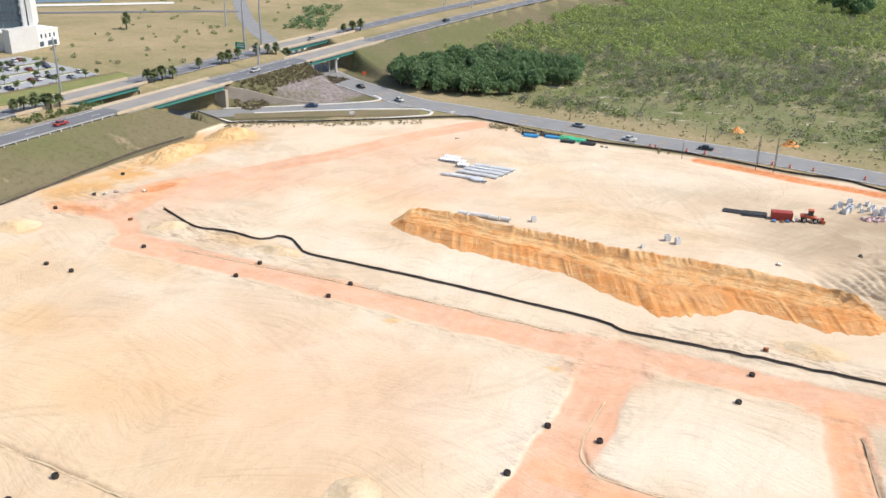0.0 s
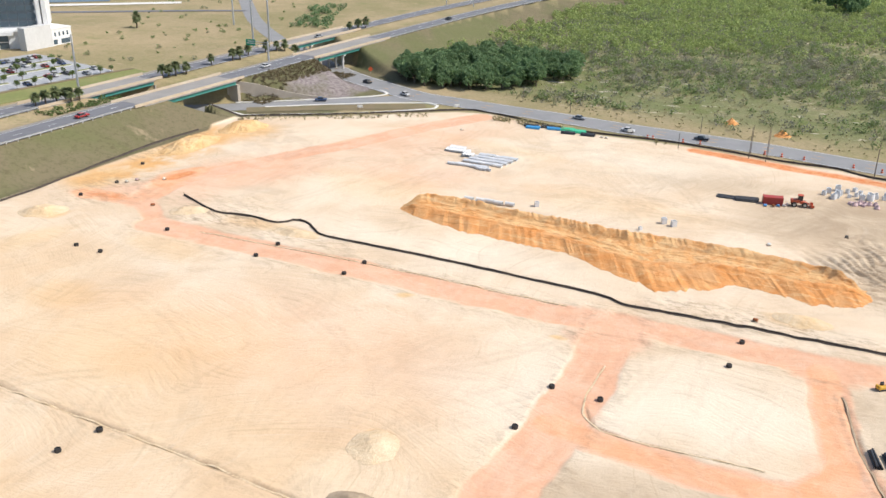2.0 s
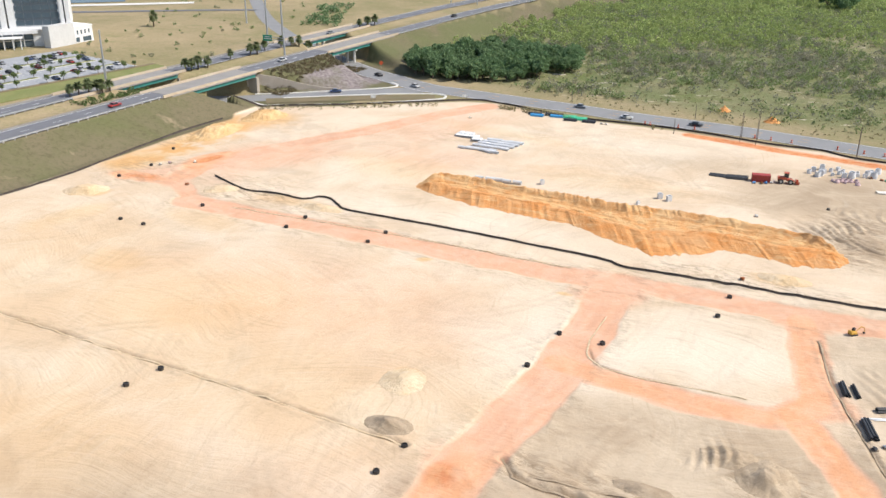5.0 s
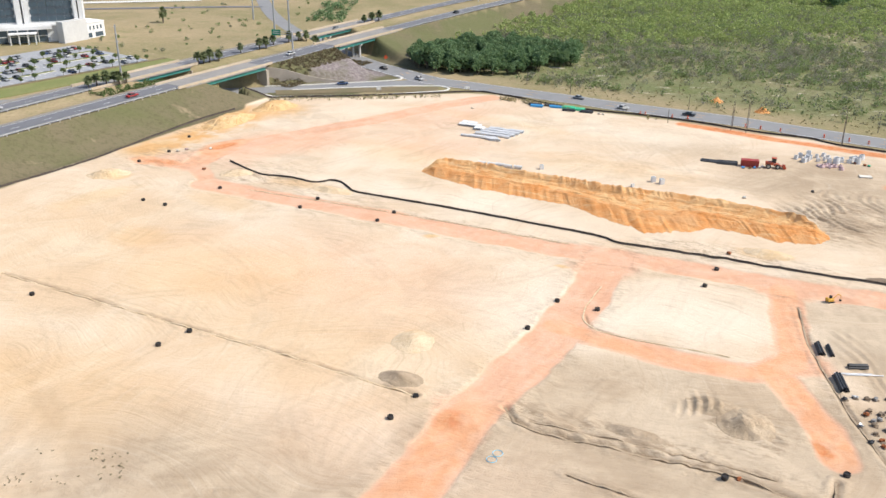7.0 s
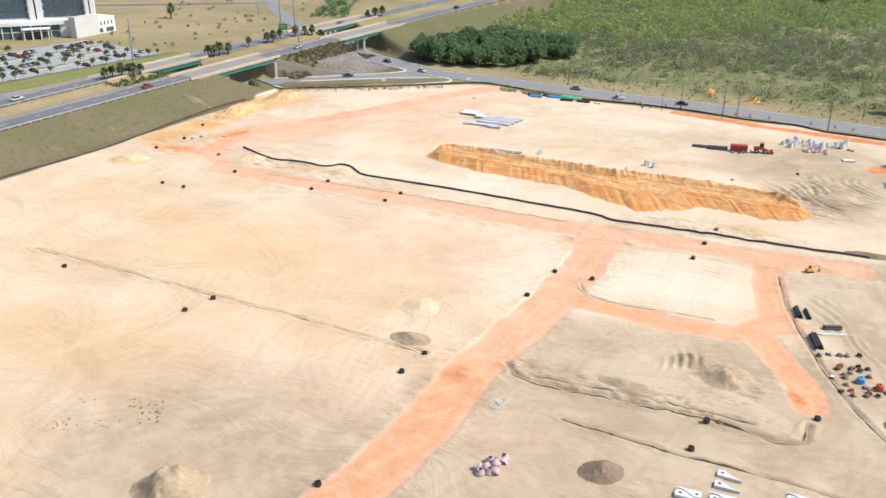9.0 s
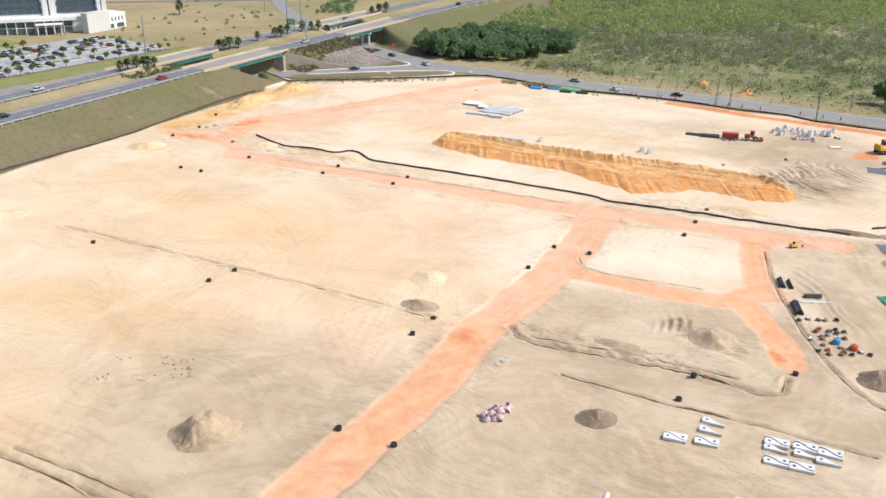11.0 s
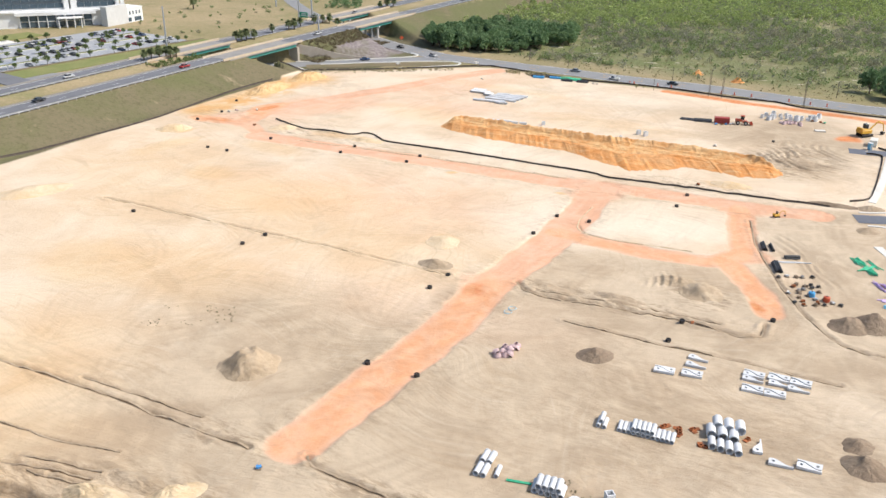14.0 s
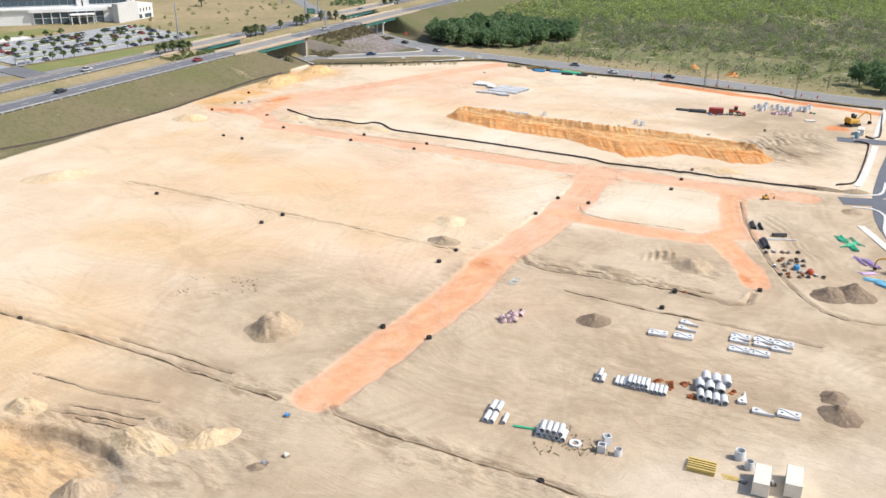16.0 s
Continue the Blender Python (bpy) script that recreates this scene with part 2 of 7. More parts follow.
TRENCHES = [
    ([(-100, 129.2), (-53.6, 104.8), (-17.6, 85.2), (-10, 81)], 0.55, 0.55, 0.30),
    ([(-104, 51), (-74, 36.8), (-50, 23.6), (-41, 18.6)], 0.6, 0.6, 0.30),
    ([(-73, 38.8), (-50, 27)], 0.45, 0.35, 0.2),
    ([(4.5, 78), (5.5, 74), (8.6, 71), (34.6, 60.3), (44, 53.6), (48, 53.4), (50.5, 58)], 0.7, 0.6, 0.35),
    ([(8, 73.5), (30, 64.5), (42, 58.5)], 0.5, 0.35, 0.25),
    ([(65.8, 114), (62.4, 99), (60.8, 86), (59.8, 70), (60.6, 55), (65, 47), (80, 43)], 0.55, 0.45, 0.25),
    ([(-31.8, 16.5), (-31, 14.2), (-29, 12.8), (-17.6, 6.3), (0.2, -3), (8, -8)], 0.6, 0.6, 0.3),
    ([(12, 60), (27.6, 51), (42.3, 43.8), (56, 36)], 0.5, 0.4, 0.3),
    ([(-58, 184.6), (-20, 168.4), (3.5, 157.2), (24.5, 147.4)], 0.35, 0.25, 0.15),
    ([(28, 124), (22.5, 112), (23, 105.5), (27.5, 102), (46, 93.8)], 0.3, 0.12, 0.08),
    ([(-79, 15.8), (-70, 13.6), (-62, 11)], 0.4, 0.5, 0.35),
    ([(-75, 17.2), (-68, 15.2), (-61, 12.8)], 0.35, 0.4, 0.3),
    ([(-72, 13.0), (-66, 10.8), (-61, 9.2)], 0.35, 0.4, 0.3),
    ([(-84, 26.5), (-70, 20.5), (-60, 17.8)], 0.3, 0.25, 0.2),
]

gx = axis([(-150, -110, 1.0), (-110, 122, 0.42), (122, 160, 1.0)])
gy = axis([(-14, 140, 0.38), (140, 215, 0.55), (215, 310, 0.75), (310, 420, 2.0)])
GX, GY = np.meshgrid(gx, gy, indexing="ij")
X, Y = GX.ravel(), GY.ravel()
SITE = site_mask(X, Y)
Z = ground_height(X, Y)

# soils
clay = np.zeros_like(X)
for line, half in ((MAIN_CLAY, 4.0), (CROSS_CLAY, 4.7), (LOOP_CLAY, 3.4), (TAIL_CLAY, 3.0), (NORTH_CLAY, 2.6), (HAUL_CLAY, 4.2), (STRIP_CLAY, 2.8)):
    clay = np.maximum(clay, near_line(X, Y, smooth_line(line, 4), half))
for cx, cy, rx, ry, a in ((31, 134, 9, 8, 0), (19, 108, 6, 7, 0.3), (58, 93, 6, 7, 0.4), (66, 121, 8, 4, -0.4), (-79, 206, 6, 5, 0), (36, 141, 10, 3, -0.5), (-3, 74, 5, 8, 0.2)):
    clay = np.maximum(clay, blob(X, Y, cx, cy, rx, ry, a))
clay_fade = np.maximum.reduce([1.0 * blob(X, Y, -54, 232, 34, 17, 0.75, 0.8), 0.6 * blob(X, Y, -8, 264, 44, 18, 0.6, 0.9), 0.5 * blob(X, Y, -10, 232, 40, 16, -0.3, 0.95), 0.9 * blob(X, Y, -80, 214, 16, 8, 0.4, 0.7), 0.42 * blob(X, Y, -28, 132, 52, 26, -0.5, 0.95), 0.22 * blob(X, Y, -20, 70, 40, 16, -0.5, 0.95)])
fresh = np.clip(near_line(X, Y, smooth_line(CROSS_CLAY[3:], 4), 3.6, 1.5) * step(86 - Y, 0, 14) + near_line(X, Y, smooth_line(TAIL_CLAY, 4), 2.4) + 0.9 * near_line(X, Y, smooth_line(STRIP_CLAY, 4), 2.3)
                + 0.8 * near_line(X, Y, smooth_line(LOOP_CLAY, 4), 2.4) + blob(X, Y, 122.5, 188, 6, 4.5, 0.3) + blob(X, Y, 51.6, 66, 1.2, 2.6, 0.3) * 1.5 + 1.6 * blob(X, Y, -75, 226, 12, 5.0, 0.9) + 1.4 * blob(X, Y, -90, 210, 9, 4, -0.3) + 0.6 * blob(X, Y, -77, 214, 5, 10, -0.4), 0, 1)
deep_clay = np.clip(1.3 * near_line(X, Y, smooth_line(STRIP_CLAY, 4), 1.9) + blob(X, Y, 122.5, 188, 6, 4.5, 0.3) + 1.4 * blob(X, Y, 51.6, 66, 1.2, 2.8, 0.3) + 1.2 * blob(X, Y, -74, 227, 6, 2.2, 0.9) + 0.7 * blob(X, Y, -89, 210, 7, 2.0, -0.3)
               + 0.8 * blob(X, Y, -5, 74, 3.0, 3.5, 0.3), 0, 1)
bank_glow = np.clip(0.75 * blob(X, Y, -93, 228, 10, 17, -0.5, 0.7) * step(fbm(X, Y, 5, 3), 0.35, 0.6) + 0.8 * blob(X, Y, -72, 268, 20, 13, 0.6, 0.7) * step(fbm(X, Y, 4, 3), 0.3, 0.55) + 0.75 * blob(X, Y, -80, 247, 9, 24, -0.5, 0.7) * step(fbm(X, Y, 3, 3), 0.3, 0.6), 0, 1)
tan = np.zeros_like(X)  # warm orange-tan sand
for cx, cy, rx, ry, a, w in ((-52, 132, 46, 26, -0.5, 0.6), (-75, 150, 16, 9, -0.5, 0.6), (-85, 85, 28, 16, -0.5, 0.6), (-98, 178, 16, 7, 0.9, 0.6), (-82, 258, 10, 22, -0.5, 1.0), (-66, 275, 16, 9, 0.3, 0.9),
                             (-97, 196, 5, 4, 0, 0.9), (-95, 226, 9, 15, -0.5, 1.0), (-11, 100, 4.5, 5.5, 0, 0.9), (68, 141, 6, 3.5, -0.4, 0.8), (-8, 151, 2.5, 1.3, 0, 1), (21, 134, 2.0, 1.0, -0.4, 1), (-64, 176, 16, 6, -0.5, 0.4), (-79, 3, 16, 12, 0, 1.0),
                             (-88, 42, 40, 34, 0, 0.62), (-92, 150, 34, 60, 0.3, 0.3), (-70, 20, 30, 22, -0.3, 0.6), (-40, 110, 60, 40, -0.5, 0.36), (-62, 78, 46, 20, -0.5, 0.5), (10, 262, 34, 6, -0.6, 0.35), (-16, 218, 26, 14, -0.6, 0.35), (-45, 190, 14, 4, -0.5, 0.6), (44, 206, 30, 10, -0.5, 0.3)):
    tan = np.maximum(tan, w * blob(X, Y, cx, cy, rx, ry, a, 0.75))
grey = np.zeros_like(X)  # trodden grey-brown soil
wave = 16 * (fbm(X, Y, 22, 3) - 0.5)
grey = np.maximum(grey, 0.95 * step(62 - Y - 0.46 * X + wave, -6, 20) * step(X + 66 + 0.35 * Y + wave, -14, 22))
grey = np.maximum(grey, 0.95 * step(64 - 0.32 * (X + 20) - Y + 0.4 * wave, -10, 26) * step(X + 30, -12, 4))
grey = np.maximum(grey, 0.8 * step(101 - 0.48 * (X - 18) - Y + 0.5 * wave, -2, 6) * step(X - 2 - 0.5 * (Y - 70), -4, 4))
grey = np.maximum(grey, 0.85 * step(X - 62 + 0.1 * wave, 0, 8) * step(118 - Y, 0, 10))
grey = np.maximum(grey, 0.75 * step(64 - 0.5 * (X + 40) - Y + 0.4 * wave, -8, 14) * step(-(X + 30), -8, 6) * step(45 - Y, 0, 12))
grey = np.maximum(grey, 1.0 * blob(X, Y, 106, 193, 32, 28, -0.4, 0.6))
grey = np.maximum(grey, 0.75 * blob(X, Y, 98, 163, 18, 22, -0.5, 0.6))
grey = np.maximum(grey, 0.6 * blob(X, Y, 80, 222, 30, 14, -0.4, 0.9))
grey = np.maximum(grey, 0.7 * blob(X, Y, -64, 199, 6, 4, 0.4))
grey = np.maximum(grey, 0.35 * blob(X, Y, 40, 108, 22, 7, -0.5, 0.9) * step(107 - 0.5 * (X - 40) - Y, 0, 6))
for line, half in ((DIRT_ROAD, 5.5), (DIRT_SOUTH, 6.5), (DIRT_EAST, 5)):
    grey = np.maximum(grey, near_line(X, Y, line, half, 3))
white = np.clip(0.7 * blob(X, Y, 14, 112, 24, 16, -0.4, 0.8) + 0.5 * blob(X, Y, 44, 112, 17, 13, -0.45, 0.6) + 0.55 * blob(X, Y, 62, 238, 30, 12, -0.6, 0.9) + 0.5 * blob(X, Y, -10, 180, 60, 9, -0.45, 0.8)
                + 0.35 * blob(X, Y, 62, 88, 4, 11, 0.2, 0.6) + 0.7 * blob(X, Y, 18, -3, 12, 5, 0.1, 0.8) + 0.6 * blob(X, Y, 52, 3, 12, 7, 0.2, 0.9) + 0.55 * blob(X, Y, 36, -2, 42, 16, 0.1, 0.9) + 0.3 * blob(X, Y, 62, 22, 20, 18, 0.1, 0.9), 0, 1)
grey = grey * (1 - 0.8 * white * step(Y, 80, 100))

grey = grey * (1 - 0.75 * step(-X + 0.3 * (Y - 30), 58, 82))
grey = grey * (1 - 0.5 * blob(X, Y, 38, -3, 46, 18, 0.1, 0.9)) * (1 - 0.35 * blob(X, Y, 62, 22, 22, 20, 0.1, 0.9))

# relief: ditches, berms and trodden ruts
cut_shade, berm = np.zeros_like(X), np.zeros_like(X)
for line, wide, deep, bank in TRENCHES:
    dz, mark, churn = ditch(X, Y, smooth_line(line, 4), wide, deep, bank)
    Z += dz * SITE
    cut_shade = np.maximum(cut_shade, mark)
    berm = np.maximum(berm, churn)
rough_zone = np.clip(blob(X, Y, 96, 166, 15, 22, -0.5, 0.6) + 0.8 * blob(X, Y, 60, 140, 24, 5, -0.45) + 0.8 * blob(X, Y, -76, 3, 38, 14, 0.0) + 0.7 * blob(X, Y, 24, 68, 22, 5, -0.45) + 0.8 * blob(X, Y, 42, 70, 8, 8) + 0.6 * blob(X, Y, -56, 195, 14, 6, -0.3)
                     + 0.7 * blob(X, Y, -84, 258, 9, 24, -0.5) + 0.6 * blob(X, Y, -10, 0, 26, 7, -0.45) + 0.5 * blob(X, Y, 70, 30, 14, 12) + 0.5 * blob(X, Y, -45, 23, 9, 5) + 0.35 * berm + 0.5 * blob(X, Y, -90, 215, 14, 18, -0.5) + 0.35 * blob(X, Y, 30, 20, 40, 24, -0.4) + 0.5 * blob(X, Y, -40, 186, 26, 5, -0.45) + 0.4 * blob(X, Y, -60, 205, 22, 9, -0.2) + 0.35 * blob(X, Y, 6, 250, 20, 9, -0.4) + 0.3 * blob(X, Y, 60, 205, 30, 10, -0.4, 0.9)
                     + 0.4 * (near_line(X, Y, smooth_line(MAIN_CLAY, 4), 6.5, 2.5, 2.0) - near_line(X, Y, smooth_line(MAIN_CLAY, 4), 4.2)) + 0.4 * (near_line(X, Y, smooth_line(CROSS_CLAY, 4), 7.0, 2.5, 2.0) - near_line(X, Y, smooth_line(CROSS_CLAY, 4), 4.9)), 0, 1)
ridge = np.abs(2 * fbm(X * 0.8 + 0.6 * Y, Y * 0.25 - 0.2 * X, 3.0, 3) - 1)
Z += rough_zone * SITE * (0.6 * (0.35 - ridge) + 0.5 * (fbm(X, Y, 3.5, 3) - 0.5))
Z -= 0.12 * clay * SITE
# the borrow pit: a broken edge, then a smooth yellow floor
pit_f = np.interp(X, [-130, -90, -76, -70, -64, -58, -50], [15, 12.6, 11.4, 9.6, 5.2, -1, -9]) + 1.6 * (fbm(X, Y, 4, 3) - 0.5) - Y
pit = step(pit_f, 0.0, 1.3) * step(X, -88, -79) * (1 - step(X, -66, -57))
Z -= pit * (2.2 - 1.6 * step(pit_f, 3, 14)) * SITE
# mask for the shade painted on the pit's steep edge
pit_face_shade = step(pit_f, -0.2, 0.2) * (1 - step(pit_f, 2.0, 4.5)) * step(X, -82, -78) * (1 - step(X, -66, -61))
tan = np.maximum(tan, 0.8 * step(pit_f, 1.2, 5.0) * (1 - step(X, -68, -58)))
grey = grey * (1 - 0.9 * step(pit_f, 1.2, 4.0) * (1 - step(X, -66, -56)))
# curved furrows left by turning machines
furrow_zone = np.clip(1.3 * blob(X, Y, 99, 163, 19, 20, -0.5, 0.6) + 0.9 * blob(X, Y, 84, 156, 8, 12, -0.7, 0.5), 0, 1)
arc = np.minimum(np.hypot(X - 121, Y - 176), 14 + np.hypot(X - 84, Y - 138) * 1.1)
arc_wave = np.sin(2 * math.pi * (arc + 5.0 * fbm(X, Y, 9, 2)) / 2.3) * step(fbm(X, Y, 5, 3), 0.34, 0.55)
yard_zone = 0.9 * blob(X, Y, 38, 76, 7, 7, 0.2, 0.7) + 0.55 * blob(X, Y, 73, 88, 7, 22, 0.1, 0.6) + 0.4 * blob(X, Y, 70, 24, 16, 16, 0.1, 0.8) + 0.35 * blob(X, Y, 2, 16, 22, 9, -0.4, 0.8) + 0.35 * blob(X, Y, 30, 60, 18, 8, -0.4, 0.7)
yard_wave = np.sin(2 * math.pi * (np.hypot(X - 20, Y - 84) + 6 * fbm(X, Y, 16, 2)) / 1.9) * step(fbm(X, Y, 7, 3), 0.4, 0.6)
furrows = furrow_zone * arc_wave + np.clip(yard_zone, 0, 1) * yard_wave
Z += 0.26 * furrows * SITE


# machine tracks: pairs of long bending ruts pressed into the sheet
track = np.zeros((len(gx), len(gy)))


def press(px, py, weight):
    i, j = np.searchsorted(gx, px) - 1, np.searchsorted(gy, py) - 1
    ok = (i > 0) & (j > 0) & (i < len(gx) - 2) & (j < len(gy) - 2)
    i, j, px, py = i[ok], j[ok], px[ok], py[ok]
    fx, fy = (px - gx[i]) / (gx[i + 1] - gx[i]), (py - gy[j]) / (gy[j + 1] - gy[j])
    for a, wa in ((0, 1 - fx), (1, fx)):
        for c, wc in ((0, 1 - fy), (1, fy)):
            np.maximum.at(track, (i + a, j + c), weight * np.minimum(1, 1.5 * wa * wc))


def drive(x0, y0, heading, length, bend, weight, width=2.1, passes=1):
    t = np.arange(0, length, 0.2)
    for k in range(passes):
        b = bend * rng.uniform(0.7, 1.3)
        h = heading + rng.normal(0, 0.06) + b * t + 0.10 * np.sin(t / rng.uniform(6, 14))
        px = x0 + rng.normal(0, 1.2) * (k > 0) + np.cumsum(np.cos(h)) * 0.2
        py = y0 + rng.normal(0, 1.2) * (k > 0) + np.cumsum(np.sin(h)) * 0.2
        for side in (-width / 2, width / 2):
            qx, qy = px - np.sin(h) * side, py + np.cos(h) * side
            gaps = vnoise(qx, qy, 3.0) > 0.32
            press(qx[gaps], qy[gaps], weight * rng.uniform(0.7, 1.0))


for n in range(170):  # the trodden southern half
    drive(rng.uniform(-100, 85), rng.uniform(-10, 72), rng.choice([-0.45, 1.1, 0.1, 2.2]) + rng.normal(0, 0.35), rng.uniform(12, 48), rng.normal(0, 0.025), rng.uniform(0.35, 0.9), passes=rng.integers(1, 4))
for n in range(14):  # tight turns
    drive(rng.uniform(-95, 85), rng.uniform(-8, 90), rng.uniform(0, 6.28), rng.uniform(18, 40), rng.choice([-1, 1]) * rng.uniform(0.06, 0.13), rng.uniform(0.5, 1.0), passes=rng.integers(2, 5))
for n in range(46):  # long sweeping turns round the storage rows
    drive(rng.uniform(-35, 80), rng.uniform(-10, 60), rng.uniform(0, 6.28), rng.uniform(25, 60), rng.choice([-1, 1]) * rng.uniform(0.02, 0.06), rng.uniform(0.5, 1.0), passes=rng.integers(2, 5))
for n in range(150):  # the pale northern half
    drive(rng.uniform(-110, 90), rng.uniform(75, 260), rng.choice([-0.45, 1.1, -0.3, 0.7]) + rng.normal(0, 0.25), rng.uniform(15, 60), rng.normal(0, 0.02), rng.uniform(0.3, 0.75), passes=rng.integers(1, 4))
for n in range(34):  # the eastern yards
    drive(rng.uniform(62, 84), rng.uniform(40, 112), rng.choice([1.2, 1.4, -1.7]) + rng.normal(0, 0.2), rng.uniform(15, 40), rng.normal(0, 0.03), rng.uniform(0.5, 1.0), passes=3)
for n in range(46):
    drive(rng.uniform(78, 122), rng.uniform(145, 222), rng.choice([-0.45, -0.9, 0.3]) + rng.normal(0, 0.3), rng.uniform(15, 45), rng.normal(0, 0.03), rng.uniform(0.5, 1.0), passes=3)
for n in range(12):
    drive(rng.uniform(-85, -60), rng.uniform(14, 30), -0.5 + rng.normal(0, 0.15), rng.uniform(25, 45), rng.normal(0, 0.01), rng.uniform(0.6, 1.0), passes=3)
for n in range(10):
    drive(rng.uniform(-70, -50), rng.uniform(240, 275), rng.uniform(-1.2, 1.2), rng.uniform(10, 25), rng.normal(0, 0.05), 0.8, passes=3)
for line, count in ((MAIN_CLAY, 7), (CROSS_CLAY, 7), (LOOP_CLAY, 5), (DIRT_ROAD, 9), (HAUL_CLAY, 6)):
    path = np.array(smooth_line(line, 0.25))
    way = np.gradient(path, axis=0)
    way /= np.linalg.norm(way, axis=1)[:, None]
    for n in range(count):
        off = rng.uniform(-3.4, 3.4) + 0.5 * np.sin(np.arange(len(path)) * 0.02 + n)
        q = path + np.stack([way[:, 1], -way[:, 0]], 1) * off[:, None]
        ok = vnoise(q[:, 0], q[:, 1], 6) > 0.45
        press(q[ok, 0], q[ok, 1], 0.45)
for shift_axis in (0, 1):
    track = (np.roll(track, 1, shift_axis) + 2.4 * track + np.roll(track, -1, shift_axis)) / 4.4
# the track layer also darkens the furrows' troughs
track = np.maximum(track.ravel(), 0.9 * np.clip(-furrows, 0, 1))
Z -= 0.07 * track * SITE
site_only = SITE * (np.hypot(X, Y) < 900)

# beyond the site: grass, brush ground, grey rubble on the embankment
_, HU, HS = highway_height(X, Y)
rubble = step(HS + 6 * (fbm(X, Y, 6, 3) - 0.5), 9 - 4 * step(HU, 195, 215), 11 - 4 * step(HU, 195, 215)) * (1 - step(HS, 29, 33)) * step(HU, 172, 182) * (1 - step(HU, 218, 223)) * (0.65 + 0.35 * step(fbm(X, Y, 5, 3), 0.3, 0.5))
county_edge = np.interp(X, [-60, -24, -9, 5.5, 21, 43.5, 60, 76, 92, 106, 122, 150, 200, 330, 900], [398, 341, 324, 315, 305, 292, 281, 272, 263, 254, 243, 225, 196, 120, -200])
bank_mask = step(HS, -1, 0.5) * (1 - step(HS, 17 + 21 * (HU > 150) + 20 * (HU > 260), 19 + 23 * (HU > 150) + 30 * (HU > 260)))
scrub_mask = step(Y - county_edge, 12, 45 + 30 * (fbm(X, Y, 30, 2) - 0.5)) * step(HS, 34, 44)


def grid_mesh(name, nx, ny, xyz):
    me = bpy.data.meshes.new(name)
    i, j = np.meshgrid(np.arange(nx - 1), np.arange(ny - 1), indexing="ij")
    a = (i * ny + j).ravel()
    quads = np.stack([a, a + ny, a + ny + 1, a + 1], 1)
    me.vertices.add(nx * ny)
    me.vertices.foreach_set("co", xyz.astype(np.float32).ravel())
    me.loops.add(quads.size)
    me.loops.foreach_set("vertex_index", quads.astype(np.int32).ravel())
    me.polygons.add(len(quads))
    me.polygons.foreach_set("loop_start", np.arange(0, quads.size, 4, dtype=np.int32))
    me.polygons.foreach_set("use_smooth", np.ones(len(quads), dtype=bool))
    me.update(calc_edges=True)
    return me


def set_layer(me, name, values):
    layer = me.attributes.new(name, "FLOAT", "POINT")
    layer.data.foreach_set("value", np.asarray(values, np.float32))


ground_mesh = grid_mesh("ground", len(gx), len(gy), np.stack([X, Y, Z], 1))
for layer_name, values in (("site", site_only), ("clay", np.maximum(clay, clay_fade * 0.8)), ("fresh", fresh), ("tan", tan), ("grey", grey), ("white", white), ("cut_shade", cut_shade), ("rubble", rubble), ("rough", rough_zone), ("track", track), ("scrub", scrub_mask), ("bank", bank_mask), ("deep", deep_clay), ("honey", bank_glow), ("face", pit_face_shade)):
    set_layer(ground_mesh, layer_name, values)


